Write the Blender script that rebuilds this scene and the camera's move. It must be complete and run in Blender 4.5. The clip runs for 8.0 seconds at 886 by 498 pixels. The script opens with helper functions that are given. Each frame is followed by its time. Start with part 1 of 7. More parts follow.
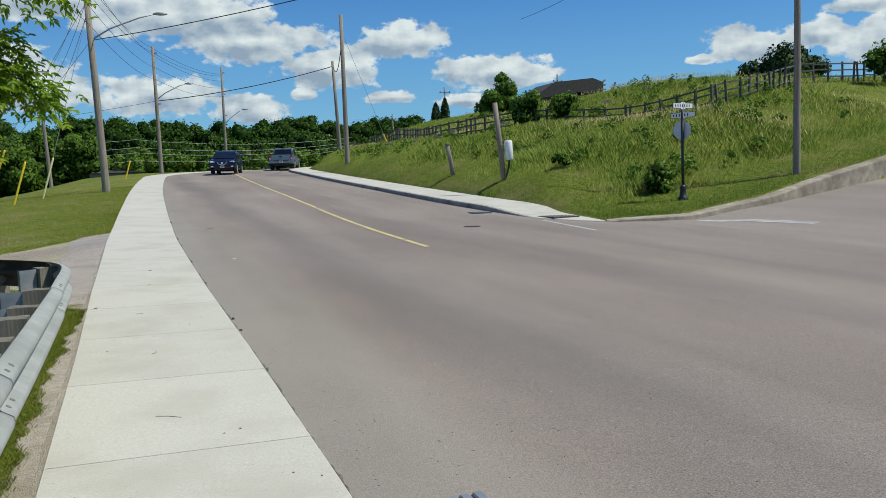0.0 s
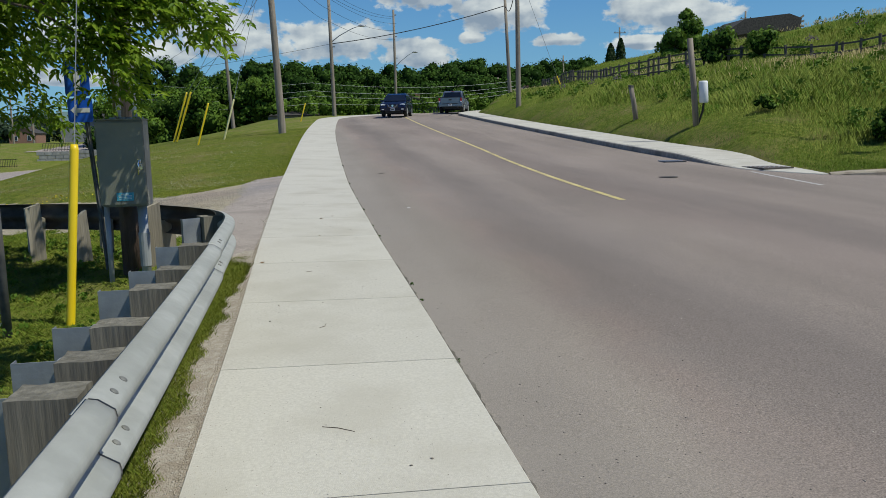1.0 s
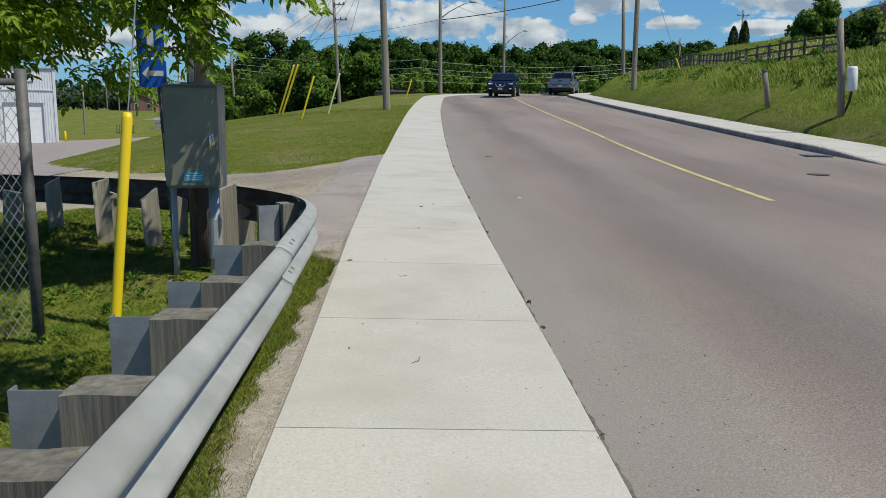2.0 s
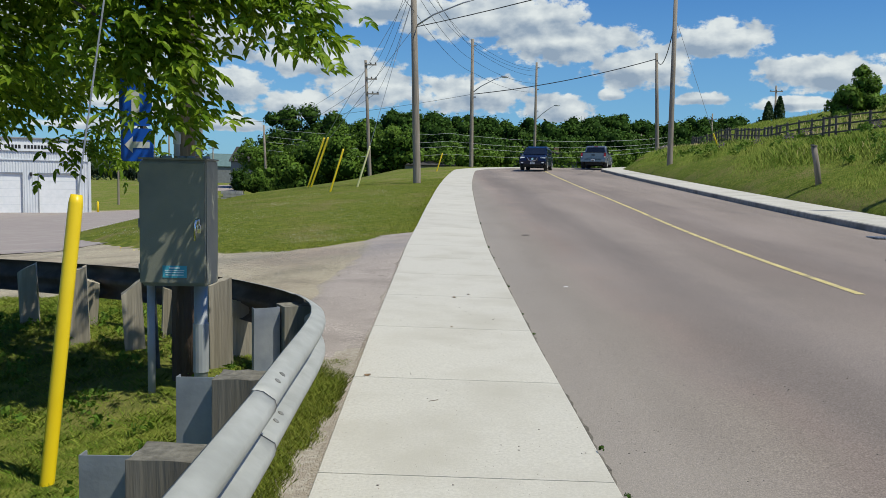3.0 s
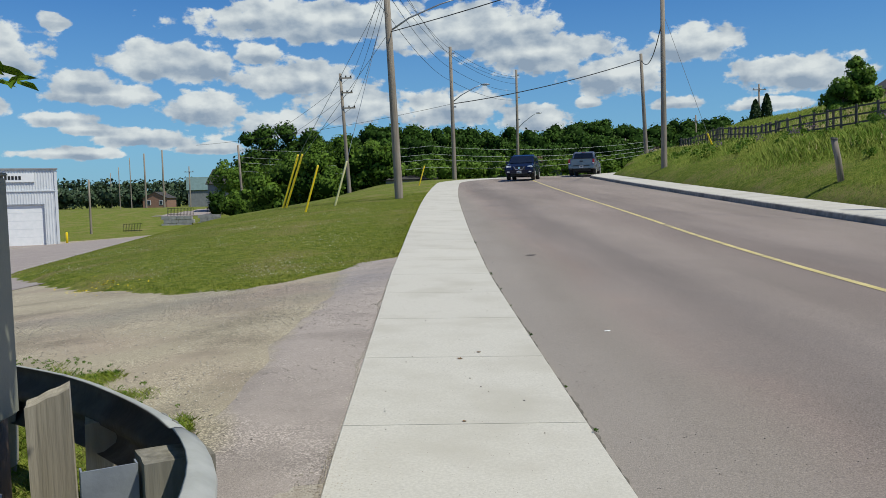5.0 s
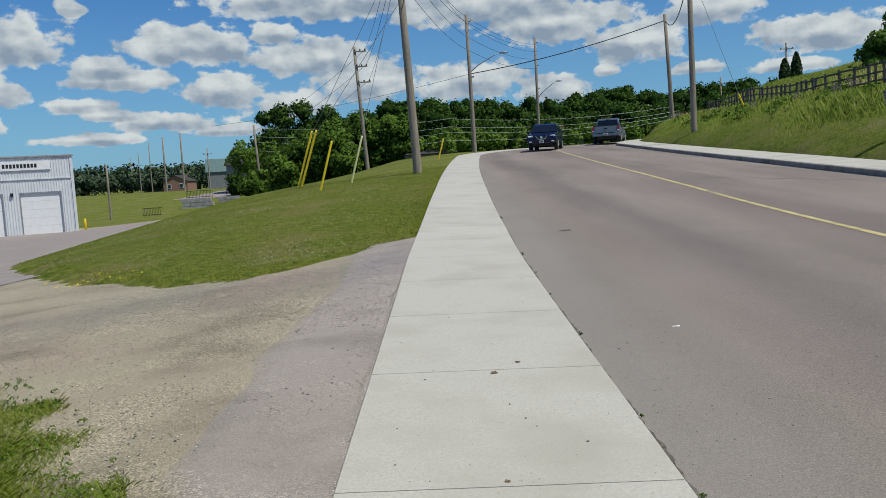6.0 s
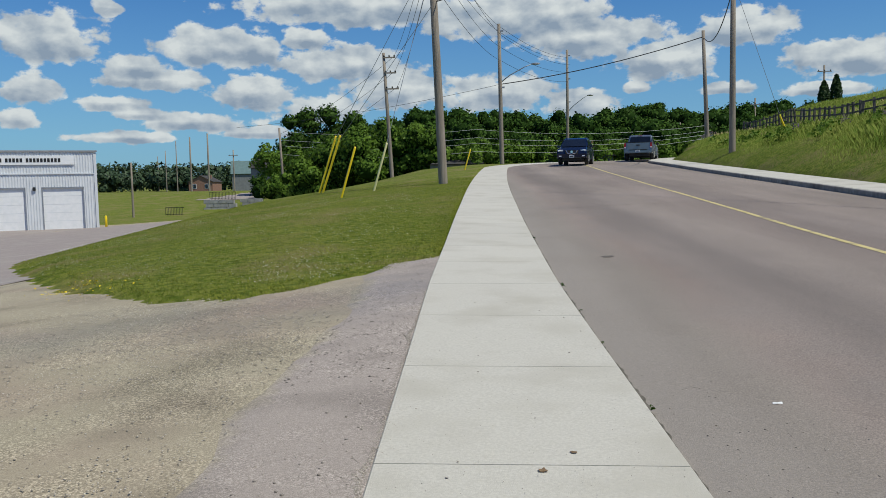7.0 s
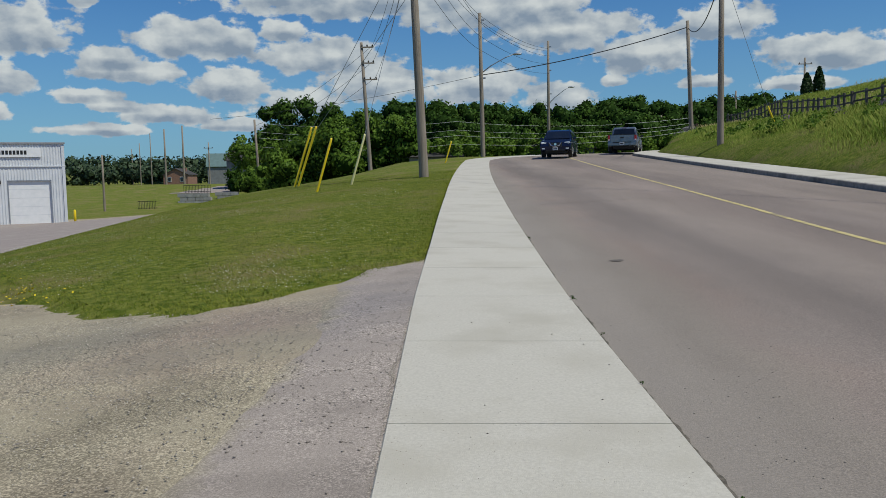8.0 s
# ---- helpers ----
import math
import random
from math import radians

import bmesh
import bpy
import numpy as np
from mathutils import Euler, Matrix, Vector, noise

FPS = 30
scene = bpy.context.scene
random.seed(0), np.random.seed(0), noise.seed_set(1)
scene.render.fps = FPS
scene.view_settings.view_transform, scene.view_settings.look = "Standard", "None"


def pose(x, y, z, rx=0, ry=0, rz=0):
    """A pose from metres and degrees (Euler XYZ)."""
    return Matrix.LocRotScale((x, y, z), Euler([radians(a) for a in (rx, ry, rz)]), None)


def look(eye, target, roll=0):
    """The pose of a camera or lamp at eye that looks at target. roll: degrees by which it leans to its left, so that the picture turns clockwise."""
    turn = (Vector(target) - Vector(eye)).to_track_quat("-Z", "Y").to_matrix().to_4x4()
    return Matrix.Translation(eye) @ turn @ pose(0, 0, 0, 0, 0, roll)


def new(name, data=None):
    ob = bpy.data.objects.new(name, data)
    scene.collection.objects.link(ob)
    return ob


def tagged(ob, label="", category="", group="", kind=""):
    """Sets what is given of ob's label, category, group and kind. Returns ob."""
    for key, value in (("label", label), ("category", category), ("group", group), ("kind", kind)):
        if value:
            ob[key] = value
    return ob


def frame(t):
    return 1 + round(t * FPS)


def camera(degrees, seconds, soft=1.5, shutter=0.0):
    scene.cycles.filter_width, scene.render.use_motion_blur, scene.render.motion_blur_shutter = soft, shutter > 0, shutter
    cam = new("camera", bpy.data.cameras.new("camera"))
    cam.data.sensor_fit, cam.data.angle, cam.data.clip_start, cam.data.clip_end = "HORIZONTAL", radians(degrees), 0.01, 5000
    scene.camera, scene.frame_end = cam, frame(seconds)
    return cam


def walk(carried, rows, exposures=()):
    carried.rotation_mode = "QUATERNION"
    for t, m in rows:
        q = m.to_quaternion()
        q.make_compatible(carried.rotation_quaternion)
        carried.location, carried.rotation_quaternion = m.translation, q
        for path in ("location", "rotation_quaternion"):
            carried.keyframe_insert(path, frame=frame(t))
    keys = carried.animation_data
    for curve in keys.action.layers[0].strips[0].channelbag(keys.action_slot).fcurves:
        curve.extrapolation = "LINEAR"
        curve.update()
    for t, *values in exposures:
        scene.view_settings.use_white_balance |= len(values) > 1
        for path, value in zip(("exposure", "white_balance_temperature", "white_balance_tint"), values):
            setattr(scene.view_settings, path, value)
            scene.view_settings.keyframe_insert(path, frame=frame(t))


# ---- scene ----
cam = camera(57.1, 8.0, soft=0.75)
PATH = [
    (0, (0.041, 0.232, 1.66), (0.747, 2.096, 1.498), -2.0),
    (0.5, (0.087, 1.129, 1.618), (0.562, 3.057, 1.381), -1.7),
    (1, (0.092, 1.882, 1.644), (0.409, 3.836, 1.361), -1.4),
    (1.5, (0.155, 2.585, 1.635), (0.469, 4.533, 1.312), -1.4),
    (1.7, (0.142, 2.939, 1.616), (0.292, 4.905, 1.284), -1.3),
    (2.8, (0.078, 4.505, 1.714), (0.108, 6.492, 1.482), 1.7),
    (3, (0.079, 4.844, 1.699), (0.085, 6.838, 1.544), 1.0),
    (3.5, (0.06, 5.614, 1.706), (-0.019, 7.605, 1.538), 1.5),
    (4, (0.054, 6.342, 1.689), (0.03, 8.336, 1.544), 0.6),
    (4.5, (0.019, 7.059, 1.702), (-0.012, 9.056, 1.583), 0.6),
    (4.7, (-0.015, 7.28, 1.724), (0.008, 9.277, 1.617), -0.1),
    (5.8, (-0.008, 8.79, 1.687), (-0.006, 10.781, 1.502), -3.9),
    (6, (0.001, 9.152, 1.683), (-0.012, 11.144, 1.501), -3.4),
    (6.5, (-0.039, 9.881, 1.708), (-0.087, 11.875, 1.558), -1.3),
    (7, (-0.073, 10.586, 1.724), (-0.138, 12.579, 1.569), -1.1),
    (7.5, (-0.136, 11.237, 1.739), (-0.103, 13.23, 1.577), -1.2),
    (8, (-0.209, 12.032, 1.743), (-0.222, 14.024, 1.57), -1.1),
]
walk(cam, [(t, look(e, g, r)) for t, e, g, r in PATH], exposures=[(0, -0.04, 6690, -1.5), (1, -0.25, 6740, 0.5), (3, -0.05, 6780, 2), (4.5, -0.08, 6780, 2), (6.5, -0.29, 6780, 2), (7, -0.24, 6780, 2), (7.4, -0.40, 6780, 2), (8, -0.41, 6780, 2)])

# ---- light ----
SUN_EL, SUN_AZ = radians(58), radians(117)      # azimuth from +y towards +x
sun_dir = Vector((math.cos(SUN_EL) * math.sin(SUN_AZ), math.cos(SUN_EL) * math.cos(SUN_AZ), math.sin(SUN_EL)))
sun_data = bpy.data.lights.new("sun", "SUN")
sun_data.energy, sun_data.angle, sun_data.color = 4.6, radians(0.53), (1.0, 0.955, 0.885)
sun = new("sun", sun_data)
sun.matrix_world = look(sun_dir * 60, (0, 0, 0))

# cumulus clouds: azimuth, elevation (degrees), half width, half height
CLOUDS = [
    (-27.1, 9.6, 3.8, 1.8), (-28.5, 6.4, 2.3, 1.1), (-29.1, 4.5, 1.3, 0.8), (-22.1, 8.0, 2.5, 0.9), (-20.8, 7.2, 3.9, 0.8),
    (-16.3, 9.3, 4.4, 1.6), (-11.3, 10.0, 1.7, 0.9), (-23.5, 5.7, 2.5, 0.6), (-21.8, 5.0, 1.8, 0.5), (-18.5, 4.5, 3.8, 0.8),
    (-14.8, 6.4, 2.9, 1.4), (-8.7, 8.4, 4.9, 1.4), (-9.9, 5.4, 3.1, 1.0), (-4.8, 6.6, 4.0, 1.7), (2.2, 6.2, 4.4, 1.5),
    (7.7, 5.4, 2.6, 1.1), (-6.6, 12.2, 9.8, 1.7), (3.5, 11.4, 7.4, 1.9), (8.7, 9.8, 5.6, 1.7), (13.5, 8.0, 3.8, 1.7),
    (11.5, 6.3, 1.0, 0.5), (18.6, 9.7, 3.3, 1.4), (24.8, 7.4, 4.2, 1.4), (23.1, 5.6, 3.2, 0.5), (17.6, 6.0, 1.8, 0.5),
    (-23.7, 11.6, 1.0, 0.6), (-23.1, 3.5, 3.2, 0.5), (41.6, 8.1, 3.0, 1.4), (45.3, 8.4, 2.4, 1.1), (48.4, 7.6, 2.6, 1.5),
    (38.5, 7.5, 1.2, 0.4), (48.1, 10.0, 2.0, 0.7), (-14.0, 3.8, 2.6, 0.5),
]
world = bpy.data.worlds.new("sky")
scene.world = world
world.use_nodes = True
wn, wl = world.node_tree.nodes, world.node_tree.links
wn.clear()


def wmath(op, a, b=None, c=None):
    n = wn.new("ShaderNodeMath")
    n.operation = op
    for i, v in enumerate((a, b, c)):
        if v is None:
            continue
        if isinstance(v, (int, float)):
            n.inputs[i].default_value = v
        else:
            wl.new(v, n.inputs[i])
    return n.outputs[0]


sky = wn.new("ShaderNodeTexSky")
sky.sky_type, sky.sun_disc, sky.sun_elevation, sky.sun_rotation = "NISHITA", False, SUN_EL, SUN_AZ
sky.altitude, sky.air_density, sky.dust_density, sky.ozone_density = 100, 1.0, 0.0, 1.2
coord = wn.new("ShaderNodeTexCoord")
sep = wn.new("ShaderNodeSeparateXYZ")
wl.new(coord.outputs["Generated"], sep.inputs[0])
DEG = 180 / math.pi
az = wmath("MULTIPLY", wmath("ARCTAN2", sep.outputs[0], sep.outputs[1]), DEG)
el = wmath("MULTIPLY", wmath("ARCSINE", sep.outputs[2]), DEG)
flat = wn.new("ShaderNodeCombineXYZ")
wl.new(az, flat.inputs[0])
wl.new(wmath("MULTIPLY", el, 1.5), flat.inputs[1])


def wnoise(scale, detail, rough, vec=None):
    n = wn.new("ShaderNodeTexNoise")
    n.inputs["Scale"].default_value, n.inputs["Detail"].default_value, n.inputs["Roughness"].default_value = scale, detail, rough
    wl.new(vec or flat.outputs[0], n.inputs["Vector"])
    return n.outputs["Fac"]


big, fine = wnoise(0.22, 3, 0.5), wnoise(0.62, 9, 0.56)
rag = wmath("ADD", wmath("MULTIPLY", wmath("SUBTRACT", big, 0.5), 0.9), wmath("MULTIPLY", wmath("SUBTRACT", fine, 0.5), 1.7))
field = None
low = None
for ca, ce, cw, ch in CLOUDS:
    dx = wmath("DIVIDE", wmath("SUBTRACT", az, ca), cw)
    dy = wmath("DIVIDE", wmath("SUBTRACT", el, ce), ch)
    dy2 = wmath("MAXIMUM", dy, wmath("MULTIPLY", dy, -1.2))
    d = wmath("SUBTRACT", 1.0, wmath("SQRT", wmath("ADD", wmath("MULTIPLY", dx, dx), wmath("MULTIPLY", dy2, dy2))))
    field = d if field is None else wmath("MAXIMUM", field, d)
    s = wmath("MULTIPLY", wmath("MAXIMUM", wmath("ADD", d, 0.15), 0), wmath("SUBTRACT", 0.1, dy))
    low = s if low is None else wmath("MAXIMUM", low, s)
# scattered cumulus over the rest of the sky
rest = wmath("MULTIPLY", wmath("SUBTRACT", wnoise(2.2, 6, 0.55, coord.outputs["Generated"]), 0.60), 5.0)
away = wmath("GREATER_THAN", wmath("MAXIMUM", wmath("SUBTRACT", wmath("ABSOLUTE", wmath("SUBTRACT", az, 8)), 44), wmath("SUBTRACT", el, 20)), 0)
field = wmath("MAXIMUM", field, wmath("SUBTRACT", wmath("MULTIPLY", wmath("ADD", rest, 1), away), 1))
cover = wn.new("ShaderNodeMapRange")
cover.interpolation_type = "SMOOTHSTEP"
cover.inputs["From Min"].default_value, cover.inputs["From Max"].default_value = -0.05, 0.20
wl.new(wmath("ADD", field, rag), cover.inputs["Value"])
mask = wmath("MULTIPLY", cover.outputs[0], wmath("GREATER_THAN", el, 0.2))
# grey undersides
tone = wn.new("ShaderNodeMapRange")
tone.inputs["From Min"].default_value, tone.inputs["From Max"].default_value = -0.19, 0.50
shifted = wn.new("ShaderNodeVectorMath")
shifted.operation = "ADD"
shifted.inputs[1].default_value = (0.5, 0.9, 0)
wl.new(flat.outputs[0], shifted.inputs[0])
relief = wmath("SUBTRACT", wnoise(0.42, 5, 0.5, shifted.outputs[0]), wnoise(0.42, 5, 0.5))
wl.new(wmath("ADD", wmath("MULTIPLY", low, 1.25), wmath("MULTIPLY", relief, 1.5)), tone.inputs["Value"])
cmix = wn.new("ShaderNodeMix")
cmix.data_type = "RGBA"
cmix.inputs["A"].default_value, cmix.inputs["B"].default_value = (0.93, 0.98, 1.07, 1), (0.36, 0.46, 0.64, 1)
wl.new(tone.outputs[0], cmix.inputs["Factor"])
bg_sky, bg_cloud, mixs, wout = wn.new("ShaderNodeBackground"), wn.new("ShaderNodeBackground"), wn.new("ShaderNodeMixShader"), wn.new("ShaderNodeOutputWorld")
rich = wn.new("ShaderNodeHueSaturation")
rich.inputs["Hue"].default_value, rich.inputs["Saturation"].default_value = 0.512, 1.40
wl.new(sky.outputs[0], rich.inputs["Color"])
tint = wn.new("ShaderNodeMix")
tint.data_type, tint.blend_type = "RGBA", "MULTIPLY"
tint.inputs["Factor"].default_value, tint.inputs["B"].default_value = 1.0, (0.62, 0.97, 1.28, 1)
wl.new(rich.outputs[0], tint.inputs["A"])
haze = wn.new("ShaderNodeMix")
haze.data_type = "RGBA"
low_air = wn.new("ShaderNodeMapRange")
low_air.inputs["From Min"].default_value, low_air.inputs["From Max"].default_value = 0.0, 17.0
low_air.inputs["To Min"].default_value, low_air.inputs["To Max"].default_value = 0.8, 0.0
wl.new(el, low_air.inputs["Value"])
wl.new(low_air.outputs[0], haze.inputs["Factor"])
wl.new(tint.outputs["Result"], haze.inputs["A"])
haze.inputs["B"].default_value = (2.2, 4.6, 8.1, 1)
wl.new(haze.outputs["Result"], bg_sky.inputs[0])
bg_sky.inputs[1].default_value = 0.090
wl.new(cmix.outputs["Result"], bg_cloud.inputs[0])
bg_cloud.inputs[1].default_value = 0.82
wl.new(mask, mixs.inputs[0])
wl.new(bg_sky.outputs[0], mixs.inputs[1])
wl.new(bg_cloud.outputs[0], mixs.inputs[2])
wl.new(mixs.outputs[0], wout.inputs[0])


# ---- materials ----
def mat(name, a, b=None, scale=8.0, rough=0.8, bump=0.0, bscale=60.0, metal=0.0, c=None, cscale=0.6, per_object=0.0, stretch=(1, 1, 1), thin=False, coords="Object", bdist=0.02, gloss=0.5):
    """Two-scale noise between colours a and b, stained by c, with fine relief."""
    m = bpy.data.materials.new(name)
    m.use_nodes = True
    n, l = m.node_tree.nodes, m.node_tree.links
    p = n["Principled BSDF"]
    p.inputs["Roughness"].default_value, p.inputs["Metallic"].default_value = rough, metal
    p.inputs["Specular IOR Level"].default_value = gloss
    tc = n.new("ShaderNodeTexCoord")
    mp = n.new("ShaderNodeMapping")
    mp.inputs["Scale"].default_value = stretch
    l.new(tc.outputs[coords], mp.inputs[0])

    def tex(s, detail=5):
        t = n.new("ShaderNodeTexNoise")
        t.inputs["Scale"].default_value, t.inputs["Detail"].default_value = s, detail
        l.new(mp.outputs[0], t.inputs["Vector"])
        return t.outputs["Fac"]

    def mixc(fac, x, y, lo=0.35, hi=0.65):
        r = n.new("ShaderNodeMapRange")
        r.inputs["From Min"].default_value, r.inputs["From Max"].default_value = lo, hi
        l.new(fac, r.inputs["Value"])
        k = n.new("ShaderNodeMix")
        k.data_type = "RGBA"
        l.new(r.outputs[0], k.inputs["Factor"])
        for s, v in (("A", x), ("B", y)):
            if isinstance(v, tuple):
                k.inputs[s].default_value = (*v, 1)
            else:
                l.new(v, k.inputs[s])
        return k.outputs["Result"]

    col = mixc(tex(scale), a, b or tuple(v * 0.85 for v in a))
    if c:
        col = mixc(tex(cscale, 4), col, c, 0.48, 0.72)
    if per_object:
        oi = n.new("ShaderNodeObjectInfo")
        hs = n.new("ShaderNodeHueSaturation")
        mr = n.new("ShaderNodeMapRange")
        mr.inputs["To Min"].default_value, mr.inputs["To Max"].default_value = 1 - per_object, 1 + per_object
        l.new(oi.outputs["Random"], mr.inputs["Value"])
        l.new(mr.outputs[0], hs.inputs["Value"])
        l.new(col, hs.inputs["Color"])
        col = hs.outputs["Color"]
    l.new(col, p.inputs["Base Color"])
    if bump:
        bp = n.new("ShaderNodeBump")
        bp.inputs["Strength"].default_value, bp.inputs["Distance"].default_value = bump, bdist
        l.new(tex(bscale), bp.inputs["Height"])
        l.new(bp.outputs[0], p.inputs["Normal"])
    return m


def leaf_mat(name, a, b, through_light=0.35, rough=0.5, vary=0.6, gloss=0.2, patch=0.5):
    """Leaf green that varies from leaf to leaf and lets some light through."""
    m = bpy.data.materials.new(name)
    m.use_nodes = True
    n, l = m.node_tree.nodes, m.node_tree.links
    p, out = n["Principled BSDF"], n["Material Output"]
    p.inputs["Roughness"].default_value, p.inputs["Specular IOR Level"].default_value = rough, gloss
    geo = n.new("ShaderNodeNewGeometry")
    tc = n.new("ShaderNodeTexCoord")
    tx = n.new("ShaderNodeTexNoise")
    tx.inputs["Scale"].default_value = patch
    l.new(tc.outputs["Object"], tx.inputs["Vector"])
    add = n.new("ShaderNodeMath")
    add.operation = "MULTIPLY_ADD"
    l.new(geo.outputs["Random Per Island"], add.inputs[0])
    add.inputs[1].default_value = vary
    l.new(tx.outputs["Fac"], add.inputs[2])
    mr = n.new("ShaderNodeMapRange")
    mr.inputs["From Min"].default_value, mr.inputs["From Max"].default_value = 0.35, 0.6 + vary
    l.new(add.outputs[0], mr.inputs["Value"])
    k = n.new("ShaderNodeMix")
    k.data_type = "RGBA"
    k.inputs["A"].default_value, k.inputs["B"].default_value = (*a, 1), (*b, 1)
    l.new(mr.outputs[0], k.inputs["Factor"])
    l.new(k.outputs["Result"], p.inputs["Base Color"])
    tr, mx = n.new("ShaderNodeBsdfTranslucent"), n.new("ShaderNodeMixShader")
    l.new(k.outputs["Result"], tr.inputs["Color"])
    mx.inputs[0].default_value = through_light
    l.new(p.outputs[0], mx.inputs[1])
    l.new(tr.outputs[0], mx.inputs[2])
    l.new(mx.outputs[0], out.inputs["Surface"])
    return m


def asphalt_mat():
    """Pinkish grey asphalt: fine aggregate, long wheel-polished bands, darker worn patches."""
    m = mat("asphalt", (0.172, 0.149, 0.131), (0.312, 0.272, 0.242), 110.0, 0.9, 0.5, 170, bdist=0.008, gloss=0.2)
    n, l = m.node_tree.nodes, m.node_tree.links
    p = n["Principled BSDF"]
    base = p.inputs["Base Color"].links[0].from_socket
    tc = n.new("ShaderNodeTexCoord")
    for stretch, scale, lo, hi, dark, light in (((1.0, 0.07, 1.0), 0.9, 0.32, 0.70, 0.87, 1.13), ((1.0, 0.30, 1.0), 0.45, 0.30, 0.72, 0.86, 1.14), ((1.0, 1.0, 1.0), 70.0, 0.30, 0.72, 0.82, 1.20)):
        mp = n.new("ShaderNodeMapping")
        mp.inputs["Scale"].default_value = stretch
        mp.inputs["Rotation"].default_value = (0, 0, radians(2))
        t = n.new("ShaderNodeTexNoise")
        t.inputs["Scale"].default_value, t.inputs["Detail"].default_value = scale, 4
        r = n.new("ShaderNodeMapRange")
        r.inputs["From Min"].default_value, r.inputs["From Max"].default_value = lo, hi
        r.inputs["To Min"].default_value, r.inputs["To Max"].default_value = dark, light
        v = n.new("ShaderNodeVectorMath")
        v.operation = "SCALE"
        l.new(tc.outputs["Object"], mp.inputs[0])
        l.new(mp.outputs[0], t.inputs["Vector"])
        l.new(t.outputs["Fac"], r.inputs["Value"])
        l.new(base, v.inputs[0])
        l.new(r.outputs[0], v.inputs["Scale"])
        base = v.outputs[0]
    # pale dust gathered along the sidewalk
    pos = n.new("ShaderNodeSeparateXYZ")
    l.new(tc.outputs["Object"], pos.inputs[0])
    wob = n.new("ShaderNodeTexNoise")
    wob.inputs["Scale"].default_value, wob.inputs["Detail"].default_value = 0.8, 5
    l.new(tc.outputs["Object"], wob.inputs["Vector"])
    reach = n.new("ShaderNodeMath")
    reach.operation = "MULTIPLY_ADD"
    reach.inputs[1].default_value = -1.6
    l.new(wob.outputs["Fac"], reach.inputs[0])
    l.new(pos.outputs[0], reach.inputs[2])
    dust = n.new("ShaderNodeMapRange")
    dust.inputs["From Min"].default_value, dust.inputs["From Max"].default_value = 0.15, 1.7
    dust.inputs["To Min"].default_value, dust.inputs["To Max"].default_value = 0.55, 0.0
    l.new(reach.outputs[0], dust.inputs["Value"])
    dm = n.new("ShaderNodeMix")
    dm.data_type = "RGBA"
    dm.inputs["B"].default_value = (0.30, 0.275, 0.245, 1)
    l.new(dust.outputs[0], dm.inputs["Factor"])
    # bands of wear across the lane: reddish stone, dark wheel tracks, dusty middle
    sway = n.new("ShaderNodeMath")
    sway.operation = "MULTIPLY_ADD"
    sway.inputs[1].default_value = 1.5
    l.new(wob.outputs["Fac"], sway.inputs[0])
    l.new(pos.outputs[0], sway.inputs[2])
    span = n.new("ShaderNodeMapRange")
    span.inputs["From Min"].default_value, span.inputs["From Max"].default_value = 1.75, 9.75
    l.new(sway.outputs[0], span.inputs["Value"])
    ramp = n.new("ShaderNodeValToRGB")
    stops = [(0.0, (0.50, 0.495, 0.48)), (0.09, (0.54, 0.53, 0.505)), (0.145, (0.505, 0.473, 0.462)), (0.20, (0.445, 0.432, 0.43)), (0.29, (0.425, 0.417, 0.42)), (0.40, (0.51, 0.495, 0.485)), (0.54, (0.505, 0.48, 0.475)), (0.68, (0.46, 0.445, 0.445)), (0.82, (0.52, 0.50, 0.49)), (1.0, (0.50, 0.485, 0.475))]
    while len(ramp.color_ramp.elements) < len(stops):
        ramp.color_ramp.elements.new(0.5)
    for e, (at, c) in zip(ramp.color_ramp.elements, stops):
        e.position, e.color = at, (*c, 1)
    l.new(span.outputs[0], ramp.inputs[0])
    twice = n.new("ShaderNodeVectorMath")
    twice.operation = "MULTIPLY"
    l.new(base, twice.inputs[0])
    l.new(ramp.outputs[0], twice.inputs[1])
    full = n.new("ShaderNodeVectorMath")
    full.operation = "SCALE"
    full.inputs["Scale"].default_value = 2.06
    l.new(twice.outputs[0], full.inputs[0])
    base = full.outputs[0]
    l.new(base, dm.inputs["A"])
    l.new(dm.outputs["Result"], p.inputs["Base Color"])
    return m


